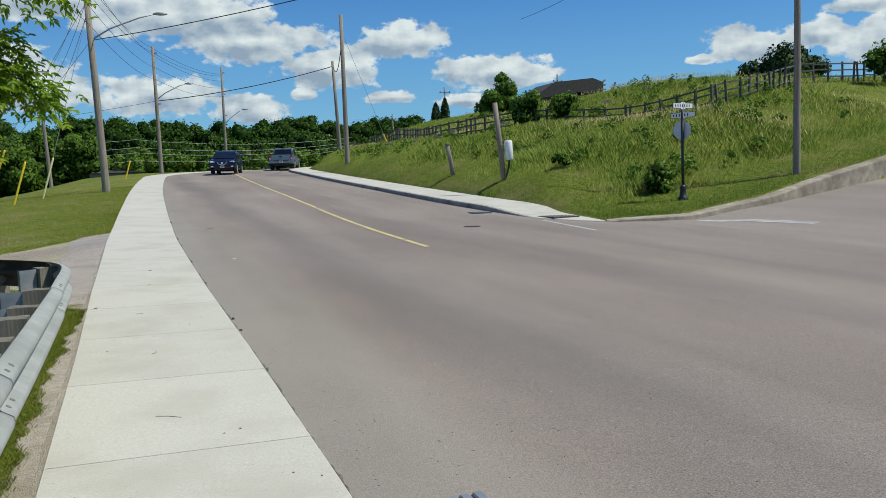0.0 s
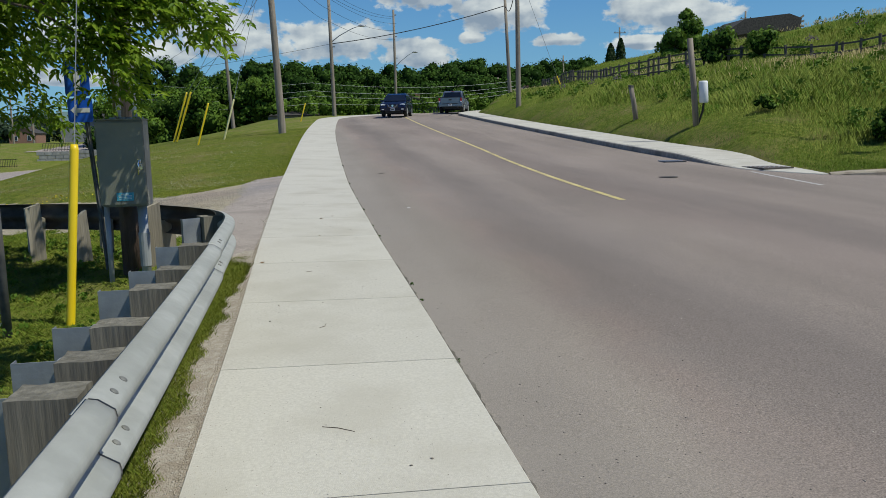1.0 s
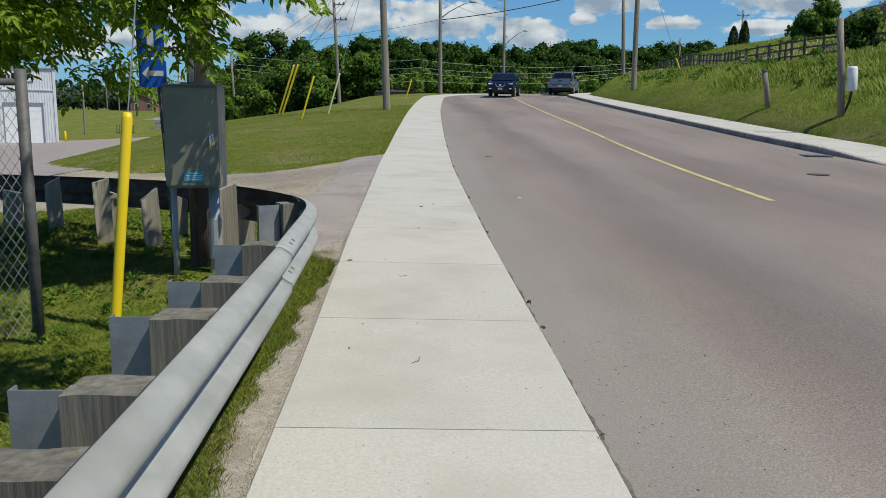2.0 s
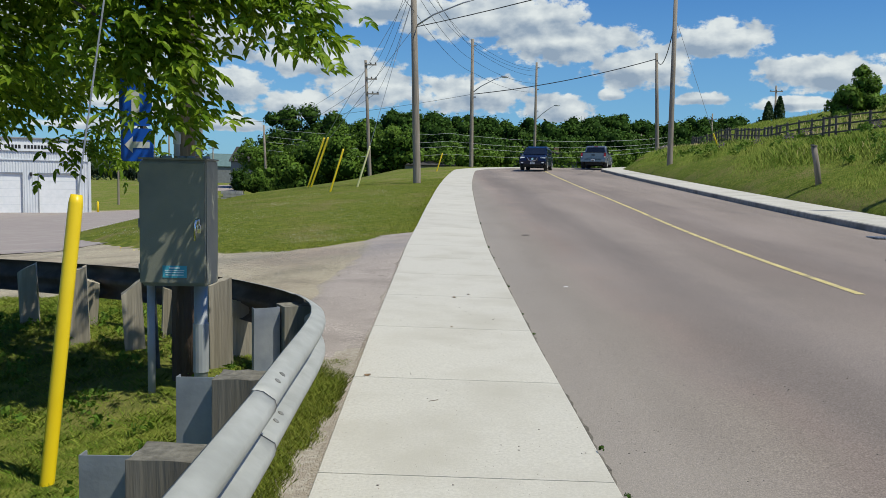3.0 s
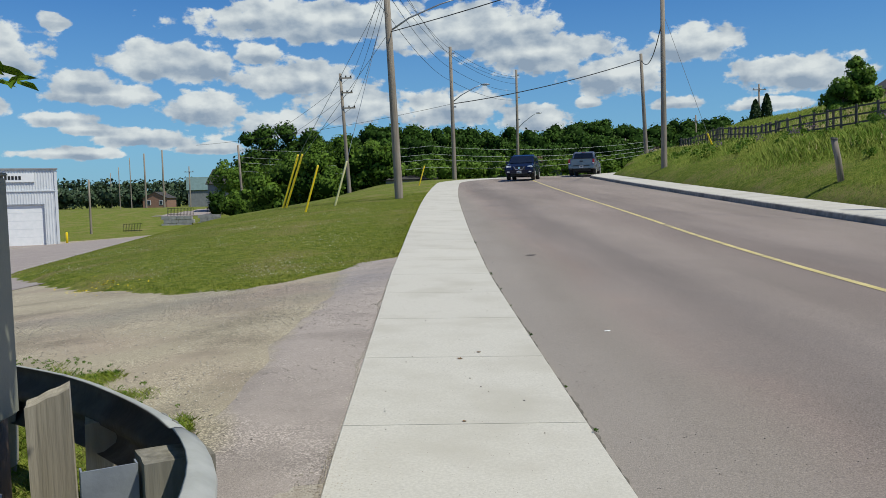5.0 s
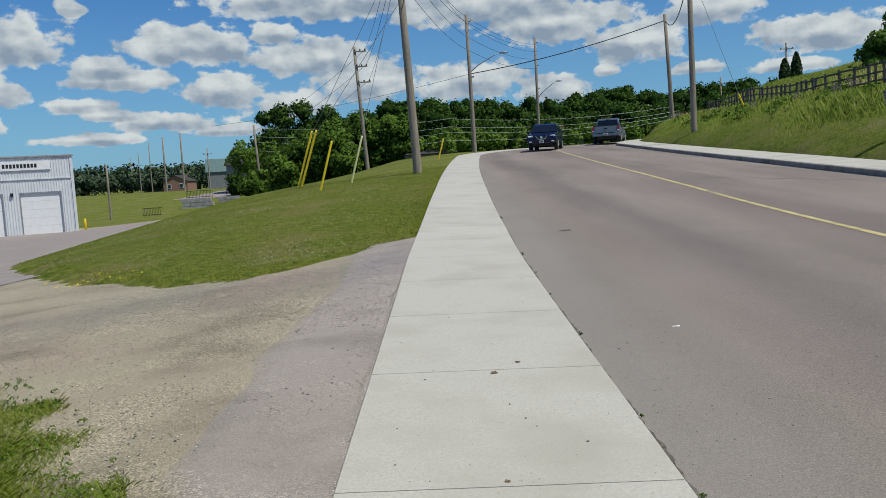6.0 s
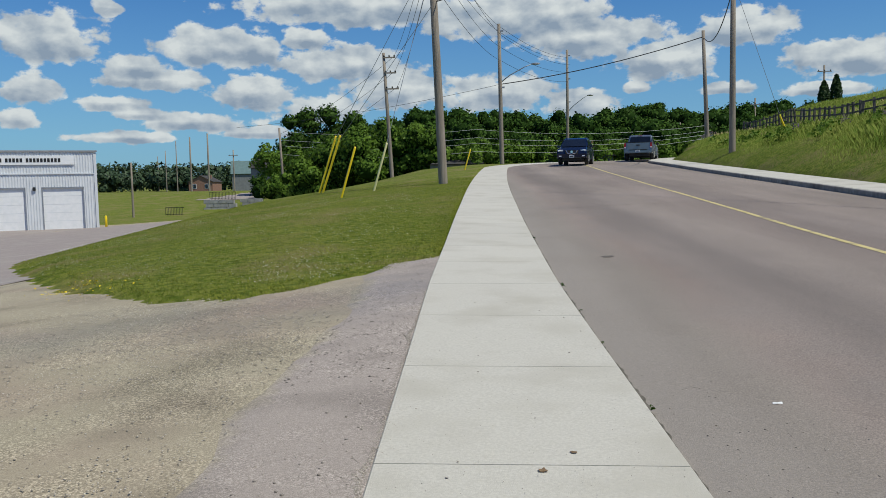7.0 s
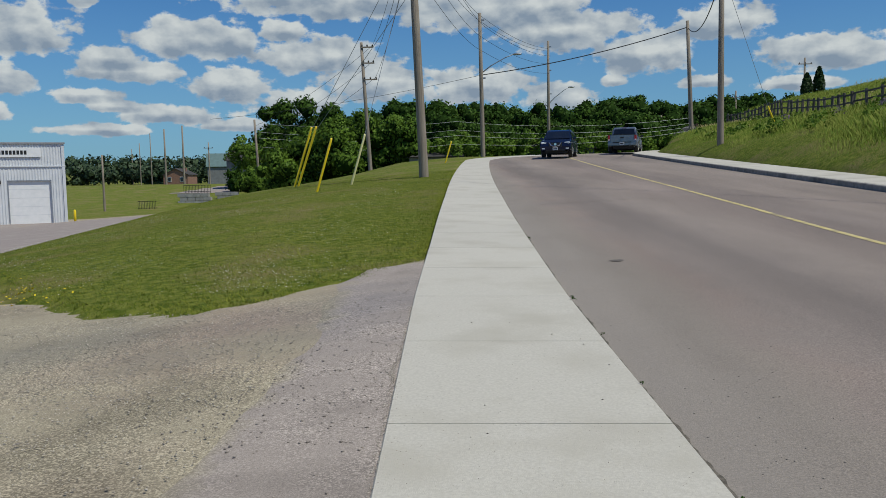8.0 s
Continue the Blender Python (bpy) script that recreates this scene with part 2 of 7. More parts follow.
M_ASPHALT = asphalt_mat()
M_CONCRETE = mat("sidewalk_concrete", (0.475, 0.453, 0.395), (0.55, 0.526, 0.462), 60.0, 0.9, 0.4, 220, c=(0.44, 0.415, 0.352), cscale=1.3, per_object=0.025, bdist=0.005, gloss=0.25)
# Darkened for the road face's shade as well as its dirt.
M_KERB = mat("kerb_concrete", (0.22, 0.205, 0.18), (0.33, 0.31, 0.275), 6.0, 0.9, 0.6, 50, c=(0.13, 0.12, 0.105), cscale=1.1)
def pebbled(m, x_grey=-3.2, y_grey=19.0):
    """Adds pebble cells, trodden dark patches and a greyer, coarser band along the bank to a gravel."""
    n, l = m.node_tree.nodes, m.node_tree.links
    p = n["Principled BSDF"]
    base = p.inputs["Base Color"].links[0].from_socket
    tc = n.new("ShaderNodeTexCoord")

    def noise_tex(scale, detail):
        t = n.new("ShaderNodeTexNoise")
        t.inputs["Scale"].default_value, t.inputs["Detail"].default_value = scale, detail
        l.new(tc.outputs["Object"], t.inputs["Vector"])
        return t.outputs["Fac"]

    def remap(v, lo, hi, a, b):
        r = n.new("ShaderNodeMapRange")
        for k, x in zip(("From Min", "From Max", "To Min", "To Max"), (lo, hi, a, b)):
            r.inputs[k].default_value = x
        l.new(v, r.inputs["Value"])
        return r.outputs[0]

    def calc(op, a, b):
        k = n.new("ShaderNodeMath")
        k.operation = op
        for i, v in enumerate((a, b)):
            if isinstance(v, float):
                k.inputs[i].default_value = v
            else:
                l.new(v, k.inputs[i])
        return k.outputs[0]

    cell = n.new("ShaderNodeTexVoronoi")
    cell.inputs["Scale"].default_value = 105.0
    l.new(tc.outputs["Object"], cell.inputs["Vector"])
    grey = n.new("ShaderNodeSeparateColor")
    l.new(cell.outputs["Color"], grey.inputs[0])
    loose = remap(noise_tex(1.1, 5), 0.42, 0.60, 0.15, 1.0)
    spot = calc("MULTIPLY", calc("SUBTRACT", remap(calc("POWER", grey.outputs[0], 2.0), 0.0, 1.0, 0.70, 1.86), 1.0), loose)
    dark = remap(noise_tex(0.8, 6), 0.50, 0.68, 1.0, 0.70)
    total = calc("MULTIPLY", calc("ADD", spot, 1.0), dark)
    v = n.new("ShaderNodeVectorMath")
    v.operation = "SCALE"
    l.new(base, v.inputs[0])
    l.new(total, v.inputs["Scale"])
    # coarser grey stone in a band below the bank
    pos = n.new("ShaderNodeSeparateXYZ")
    l.new(tc.outputs["Object"], pos.inputs[0])
    off = calc("ADD", calc("MULTIPLY", noise_tex(0.9, 5), 5.0), calc("ABSOLUTE", calc("SUBTRACT", calc("SUBTRACT", pos.outputs[1], calc("MULTIPLY", pos.outputs[0], 0.35)), y_grey - 0.35 * x_grey), 0.0))
    band = remap(off, 2.4, 4.2, 0.75, 0.0)
    mx = n.new("ShaderNodeMix")
    mx.data_type = "RGBA"
    l.new(band, mx.inputs["Factor"])
    l.new(v.outputs[0], mx.inputs["A"])
    tint = n.new("ShaderNodeVectorMath")
    tint.operation = "MULTIPLY"
    tint.inputs[1].default_value = (0.70, 0.74, 0.82)
    l.new(v.outputs[0], tint.inputs[0])
    l.new(tint.outputs[0], mx.inputs["B"])
    l.new(mx.outputs["Result"], p.inputs["Base Color"])
    return m


M_GUTTER = mat("damp_gutter_dirt", (0.075, 0.066, 0.052), (0.17, 0.150, 0.122), 30.0, 0.95, 0.5, 90, c=(0.21, 0.19, 0.16), cscale=2.2)
M_GRAVEL = pebbled(mat("gravel", (0.262, 0.226, 0.163), (0.432, 0.384, 0.282), 140.0, 0.95, 0.35, 220, c=(0.33, 0.262, 0.205), cscale=0.35, bdist=0.005, gloss=0.1))
M_DRIVE = mat("worn_asphalt", (0.25, 0.21, 0.195), (0.36, 0.315, 0.29), 70.0, 0.9, 0.3, 150, c=(0.35, 0.315, 0.28), cscale=0.9, bdist=0.004, gloss=0.1)
M_GRASS = mat("mown_grass", (0.075, 0.112, 0.012), (0.200, 0.220, 0.042), 6.0, 0.95, 0.8, 70, c=(0.215, 0.187, 0.074), cscale=0.55, bdist=0.03, gloss=0.1)
M_DIRT = mat("dirt", (0.34, 0.29, 0.225), (0.46, 0.41, 0.335), 22.0, 0.95, 0.8, 90, c=(0.27, 0.22, 0.155), cscale=2.0)


def apron_mat():
    """Worn pinkish asphalt, buried in ragged patches under tan gravel dust."""
    m = mat("dusty_asphalt", (0.268, 0.230, 0.204), (0.405, 0.356, 0.316), 150.0, 0.92, 0.2, 260, bdist=0.003, gloss=0.1)
    n, l = m.node_tree.nodes, m.node_tree.links
    p = n["Principled BSDF"]
    base = p.inputs["Base Color"].links[0].from_socket
    tc, pos = n.new("ShaderNodeTexCoord"), n.new("ShaderNodeSeparateXYZ")
    l.new(tc.outputs["Object"], pos.inputs[0])

    def noise(scale, detail):
        t = n.new("ShaderNodeTexNoise")
        t.inputs["Scale"].default_value, t.inputs["Detail"].default_value = scale, detail
        l.new(tc.outputs["Object"], t.inputs["Vector"])
        return t.outputs["Fac"]

    def calc(op, a, b, c=0.0):
        k = n.new("ShaderNodeMath")
        k.operation = op
        for i, v in enumerate((a, b, c)):
            if isinstance(v, float):
                k.inputs[i].default_value = v
            else:
                l.new(v, k.inputs[i])
        return k.outputs[0]

    # gravel wins away from the sidewalk
    away = calc("MULTIPLY", calc("ADD", pos.outputs[0], 1.30), -1.7)
    cover = calc("MULTIPLY_ADD", noise(1.1, 8), 2.6, away)
    r = n.new("ShaderNodeMapRange")
    r.inputs["From Min"].default_value, r.inputs["From Max"].default_value = 1.18, 1.66
    l.new(cover, r.inputs["Value"])
    fine = n.new("ShaderNodeMix")
    fine.data_type = "RGBA"
    fine.inputs["A"].default_value, fine.inputs["B"].default_value = (0.262, 0.226, 0.163, 1), (0.432, 0.384, 0.282, 1)
    fr = n.new("ShaderNodeMapRange")
    fr.inputs["From Min"].default_value, fr.inputs["From Max"].default_value = 0.35, 0.65
    l.new(noise(70.0, 5), fr.inputs["Value"])
    l.new(fr.outputs[0], fine.inputs["Factor"])
    mx = n.new("ShaderNodeMix")
    mx.data_type = "RGBA"
    l.new(r.outputs[0], mx.inputs["Factor"])
    l.new(base, mx.inputs["A"])
    l.new(fine.outputs["Result"], mx.inputs["B"])
    l.new(mx.outputs["Result"], p.inputs["Base Color"])
    return m


M_APRON = pebbled(apron_mat())
M_POST = mat("split_timber", (0.33, 0.292, 0.225), (0.48, 0.430, 0.345), 10.0, 0.9, 0.35, 24, stretch=(2.2, 2.2, 0.15), c=(0.20, 0.175, 0.14), cscale=1.5, per_object=0.15)
M_POLE = mat("weathered_pole_wood", (0.20, 0.165, 0.13), (0.30, 0.26, 0.21), 6.0, 0.9, 0.7, 30, stretch=(3, 3, 0.15))
M_WOOD = mat("grey_weathered_wood", (0.120, 0.112, 0.090), (0.215, 0.200, 0.166), 10.0, 0.9, 0.35, 24, stretch=(2.2, 2.2, 0.15), c=(0.085, 0.075, 0.060), cscale=1.5, per_object=0.15)
M_FENCE = mat("dark_fence_wood", (0.075, 0.068, 0.058), (0.14, 0.125, 0.105), 5.0, 0.9, 0.5, 30, per_object=0.2)
M_GALV = mat("galvanized_steel", (0.33, 0.335, 0.31), (0.40, 0.405, 0.38), 9.0, 0.62, 0.12, 30, metal=0.1, c=(0.28, 0.285, 0.26), cscale=1.5)
M_GALV_DARK = mat("dull_galvanized_steel", (0.26, 0.28, 0.31), (0.36, 0.38, 0.41), 6.0, 0.5, 0.1, 30, metal=0.5)
M_BOXPAINT = mat("grey_green_paint", (0.215, 0.215, 0.168), (0.245, 0.244, 0.192), 3.0, 0.42, 0.08, 90, c=(0.145, 0.15, 0.132), cscale=3.0)
M_PVC = mat("grey_pvc", (0.30, 0.315, 0.33), (0.36, 0.375, 0.39), 4.0, 0.5)
M_STEEL_OLD = mat("old_dark_steel", (0.085, 0.088, 0.085), (0.15, 0.15, 0.145), 12.0, 0.65, 0.2, 40, metal=0.3, c=(0.12, 0.09, 0.07), cscale=3.0)
M_WHITE = mat("white_paint", (0.74, 0.75, 0.75), (0.80, 0.80, 0.80), 3.0, 0.5)
M_YELLOW = mat("yellow_plastic", (0.80, 0.56, 0.01), (0.85, 0.62, 0.02), 3.0, 0.4)
M_YELLOW_PALE = mat("faded_yellow_plastic", (0.68, 0.62, 0.25), (0.75, 0.70, 0.38), 3.0, 0.5)
M_LINE = mat("worn_yellow_line", (0.50, 0.41, 0.16), (0.60, 0.51, 0.24), 6.0, 0.8, c=(0.30, 0.25, 0.15), cscale=2.5)
M_LINEW = mat("worn_white_line", (0.36, 0.34, 0.325), (0.50, 0.48, 0.46), 6.0, 0.8, c=(0.28, 0.26, 0.25), cscale=2.5)
M_DARK = mat("black_metal", (0.012, 0.012, 0.013), (0.02, 0.02, 0.02), 5.0, 0.45)
M_WIRE = mat("black_cable", (0.02, 0.02, 0.022), (0.03, 0.03, 0.03), 5.0, 0.6)
M_CHROME = mat("chrome", (0.75, 0.75, 0.75), (0.8, 0.8, 0.8), 5.0, 0.15, metal=1.0)
M_BLUE = mat("blue_sign_sheeting", (0.008, 0.10, 0.60), (0.010, 0.11, 0.65), 5.0, 0.4)
M_STICKER = mat("teal_sticker", (0.06, 0.34, 0.45), (0.08, 0.38, 0.50), 5.0, 0.4)
M_SIDING = mat("white_metal_siding", (0.60, 0.62, 0.64), (0.66, 0.68, 0.70), 1.0, 0.5)
M_ROOF = mat("dark_shingles", (0.035, 0.033, 0.032), (0.07, 0.065, 0.06), 6.0, 0.95, 0.5, 20)
M_BRICK = mat("brown_brick", (0.22, 0.12, 0.085), (0.30, 0.17, 0.12), 5.0, 0.9)
M_BARK = mat("tree_bark", (0.075, 0.058, 0.043), (0.13, 0.105, 0.08), 5.0, 0.95, 0.8, 25)
M_LEAF = leaf_mat("maple_leaves", (0.095, 0.200, 0.014), (0.36, 0.48, 0.045), 0.5)
M_LEAF_FAR = leaf_mat("far_leaves", (0.024, 0.058, 0.010), (0.062, 0.118, 0.018), 0.12, vary=0.2, gloss=0.05, patch=0.22)
# Near-black green for balls that fill crowns: inner shade put into colour.
M_LEAF_CORE = leaf_mat("shade_coloured_leaves", (0.012, 0.028, 0.006), (0.022, 0.046, 0.010), 0.0, vary=0.2, gloss=0.0, patch=1.5)
M_LEAF_MID = leaf_mat("bush_leaves", (0.065, 0.130, 0.016), (0.150, 0.245, 0.036), 0.2, vary=0.3, gloss=0.08)
M_LEAF_DARK = leaf_mat("dark_conifer", (0.018, 0.040, 0.012), (0.045, 0.078, 0.022), 0.1, vary=0.3, gloss=0.1)
M_TALL = leaf_mat("tall_grass_blades", (0.062, 0.148, 0.012), (0.275, 0.315, 0.076), 0.3, 0.8, vary=0.6, gloss=0.1, patch=0.45)
M_SEED = leaf_mat("pale_seed_heads", (0.30, 0.27, 0.12), (0.50, 0.43, 0.24), 0.3, 0.9, vary=0.5, gloss=0.05)
M_SPIKE = leaf_mat("mauve_flower_spikes", (0.16, 0.12, 0.16), (0.26, 0.20, 0.27), 0.2, 0.9, vary=0.5, gloss=0.05)
M_SHORT = leaf_mat("short_grass_blades", (0.085, 0.140, 0.013), (0.255, 0.275, 0.050), 0.3, 0.8, vary=0.7, gloss=0.1)
M_LAWN = leaf_mat("dry_lawn_blades", (0.080, 0.165, 0.012), (0.300, 0.340, 0.065), 0.3, 0.8, vary=0.7, gloss=0.1, patch=1.6)
M_VERGE = leaf_mat("verge_grass_blades", (0.060, 0.120, 0.013), (0.150, 0.205, 0.034), 0.25, 0.8, vary=0.5, gloss=0.1)


# ---- building helpers ----
def part(name, bm, material, parent=None, label="", smooth=False):
    me = bpy.data.meshes.new(name)
    bm.to_mesh(me)
    bm.free()
    me.materials.append(material)
    if smooth:
        for p in me.polygons:
            p.use_smooth = True
    ob = new(name, me)
    if parent:
        ob.parent = parent
    if label:
        ob["label"] = label
    return ob


def arrays(name, verts, faces, material, parent=None, smooth=False):
    me = bpy.data.meshes.new(name)
    me.from_pydata(verts, [], faces)
    me.materials.append(material)
    if smooth:
        for p in me.polygons:
            p.use_smooth = True
    me.update()
    ob = new(name, me)
    if parent:
        ob.parent = parent
    return ob


def fast_mesh(name, verts, quads, material, parent=None, smooth=False, normals=None):
    """Mesh from numpy arrays of corner points and four-sided faces."""
    me = bpy.data.meshes.new(name)
    me.vertices.add(len(verts))
    me.vertices.foreach_set("co", np.asarray(verts, np.float32).ravel())
    k = quads.shape[1]
    me.loops.add(quads.size)
    me.loops.foreach_set("vertex_index", np.asarray(quads, np.int32).ravel())
    me.polygons.add(len(quads))
    me.polygons.foreach_set("loop_start", np.arange(0, quads.size, k, dtype=np.int32))
    me.update(calc_edges=True)
    me.materials.append(material)
    if smooth:
        me.polygons.foreach_set("use_smooth", np.ones(len(quads), bool))
    if normals is not None:
        me.polygons.foreach_set("use_smooth", np.ones(len(quads), bool))
        me.normals_split_custom_set_from_vertices(normals)
    ob = new(name, me)
    if parent:
        ob.parent = parent
    return ob


def empty(name, x=0, y=0, z=0, rz=0):
    ob = new(name)
    ob.matrix_basis = pose(x, y, z, 0, 0, rz)
    return ob


def box_bm(sx, sy, sz, m=None, bevel=0.0, bm=None):
    """A box centred on its pose."""
    own = bmesh.new()
    bmesh.ops.create_cube(own, size=1, matrix=Matrix.Diagonal((sx, sy, sz, 1)))
    if bevel:
        bmesh.ops.bevel(own, geom=own.edges[:], offset=bevel, segments=2, affect="EDGES")
    if m is not None:
        own.transform(m)
    if bm is None:
        return own
    tmp = bpy.data.meshes.new("tmp")
    own.to_mesh(tmp)
    own.free()
    bm.from_mesh(tmp)
    bpy.data.meshes.remove(tmp)
    return bm


def tube_bm(points, radii, sides=10, bm=None, caps=True):
    """A round bar through points, with a radius at each."""
    bm = bm or bmesh.new()
    pts = [Vector(p) for p in points]
    if isinstance(radii, (int, float)):
        radii = [radii] * len(pts)
    rings = []
    for i, p in enumerate(pts):
        d = (pts[min(i + 1, len(pts) - 1)] - pts[max(i - 1, 0)]).normalized()
        u = d.cross(Vector((0, 0, 1)) if abs(d.z) < 0.95 else Vector((1, 0, 0))).normalized()
        v = d.cross(u)
        rings.append([bm.verts.new(p + radii[i] * (math.cos(a) * u + math.sin(a) * v)) for a in (2 * math.pi * k / sides for k in range(sides))])
    for a, b in zip(rings, rings[1:]):
        for k in range(sides):
            bm.faces.new((a[k], a[(k + 1) % sides], b[(k + 1) % sides], b[k]))
    if caps:
        bm.faces.new(rings[0][::-1])
        bm.faces.new(rings[-1])
    bmesh.ops.recalc_face_normals(bm, faces=bm.faces[:])
    return bm


def prism_bm(outline, depth, m=None, bm=None):
    """A flat outline in x, z pushed to a thickness along y."""
    bm = bm or bmesh.new()
    m = m or Matrix()
    a = [bm.verts.new(m @ Vector((x, -depth / 2, z))) for x, z in outline]
    b = [bm.verts.new(m @ Vector((x, depth / 2, z))) for x, z in outline]
    k = len(outline)
    bm.faces.new(a)
    bm.faces.new(b[::-1])
    for i in range(k):
        bm.faces.new((a[i], b[i], b[(i + 1) % k], a[(i + 1) % k]))
    bmesh.ops.recalc_face_normals(bm, faces=bm.faces[:])
    return bm


def sweep_bm(profile, rows, closed=False):
    """A profile of (offset, height) carried along rows of (point, sideways vector)."""
    bm = bmesh.new()
    rings = [[bm.verts.new(Vector(p) + Vector(s) * o + Vector((0, 0, h))) for o, h in profile] for p, s in rows]
    k = len(profile)
    for a, b in zip(rings, rings[1:]):
        for i in range(k if closed else k - 1):
            j = (i + 1) % k
            bm.faces.new((a[i], a[j], b[j], b[i]))
    if closed:
        bm.faces.new(rings[0])
        bm.faces.new(rings[-1][::-1])
    bmesh.ops.recalc_face_normals(bm, faces=bm.faces[:])
    return bm


# ---- the lie of the land ----
PY = np.array([-400, -50, 0, 10, 18, 25, 45, 60, 72, 82, 100, 130, 200, 600.0])
PZ = np.array([-3, -1.0, -0.03, 0.24, 0.48, 0.78, 1.85, 2.65, 3.25, 3.55, 3.75, 3.4, 2.5, 2.5])
_yy = np.arange(-400, 600, 0.5)
_zz = np.interp(_yy, PY, PZ)
_zz = np.convolve(np.pad(_zz, 6, "edge"), np.ones(13) / 13, "valid")


def zs(y):
    """Height of the road's edge along its way."""
    return np.interp(y, _yy, _zz)


def shift(y):
    """How far the road has swung to the right."""
    y = np.asarray(y, float)
    a = 0.0007 * np.clip(y - 18, 0, None) ** 2
    b = np.clip(y - 62, 0, None)
    return a + np.where(b < 12, 0.03 * b * b, 0.03 * 144 + 0.72 * (b - 12))


def left_edge(y):
    return np.interp(y, [0, 8, 12, 20, 24, 33], [0.99, 0.985, 0.95, 0.95, 1.0, 1.06]) + shift(y)


def right_edge(y):
    y = np.asarray(y, float)
    return 9.95 + shift(y) + 0.10 * np.clip((y - 20) / 15, 0, 1)


def side_kerb(x):
    """The line of the side street's far kerb."""
    return np.interp(x, [9.5, 10.75, 11.0, 11.7, 12.6, 13.3, 14.2, 16.0, 22.0, 40.0, 90.0], [17.7, 17.45, 17.28, 16.96, 16.78, 16.8, 17.05, 17.2, 18.6, 24.0, 40.0])


def walk_inner(y):
    """Road side of the kerbed sidewalk, which curls in at the side street."""
    return right_edge(y) + np.interp(y, [17.4, 18.0, 18.6, 19.4], [0.85, 0.52, 0.25, 0.0])


def walk_outer(y):
    """Grass side of the kerbed sidewalk."""
    return right_edge(y) + np.interp(y, [17.4, 18.7, 20.3, 21.6], [0.92, 1.06, 1.24, 1.50])


def walk_up(y):
    u = np.clip((np.asarray(y, float) - 19.6) / 3.6, 0, 1)
    return 0.02 + 0.13 * u * u * (3 - 2 * u)


def zroad(x, y):
    x, y = np.asarray(x, float), np.asarray(y, float)
    d = np.clip(x - left_edge(y), -5, 9.3)
    crown = 0.05 * np.sin(np.clip(d / 9.0, 0, 1) * math.pi)
    rise = 0.09 * np.clip(x - 13.0, 0, None) * np.clip((26 - y) / 5, 0, 1)
    return zs(y) + 0.011 * d + crown + np.where(x > 11, rise, 0)


def zlot(x, y):
    d = np.clip(-0.5 - np.asarray(x, float), 0, None)
    y = np.asarray(y, float)
    plane = np.maximum(0.45 - 0.058 * d, -1.55)
    w = np.exp(-d / 2.2)
    near = plane * (1 - w) + (zs(np.minimum(y, 22)) + 0.025) * w
    low = np.clip((12.5 - y) / 3, 0, 1)
    near = near * (1 - low) + np.minimum(near, zs(y) - 0.075 * d) * low
    far = np.interp(y, [92, 112, 165], [-1.55, -1.45, 1.5])
    return np.where(y > 92, np.minimum(np.maximum(near, far), 8.0), near)


def zmound(x, y):
    y = np.asarray(y, float)
    d = np.clip(left_edge(np.minimum(y, 64)) - 1.5 - np.asarray(x, float), 0, None)
    w = np.clip((d - 5) / 8, 0, 1)
    crest = zs(y) * (1 - w) + zs(np.minimum(y, 52)) * w
    edge = np.interp(np.asarray(x, float), [-14, -10, -6.5, -5.6, -4.2, -2.8, -2.1, -1.5, -0.7], [35, 28.8, 23.8, 22.7, 21.0, 20.2, 20.8, 21.4, 21.7]) + 0.18 * np.sin(np.asarray(x, float) * 5.0) * np.cos(np.asarray(x, float) * 1.7)
    return crest - 0.01 - 0.045 * d - 0.0050 * d * d - 0.02 * np.clip(d - 10.5, 0, None) ** 2 - 0.5 * np.clip((edge - y) / 1.6, 0, 1)


def wall_top(x):
    return np.interp(x, [10.8, 11.2, 11.9, 13.0, 15.5, 18.0, 22.0, 40.0], [0.02, 0.07, 0.10, 0.12, 0.18, 0.40, 0.62, 0.8])


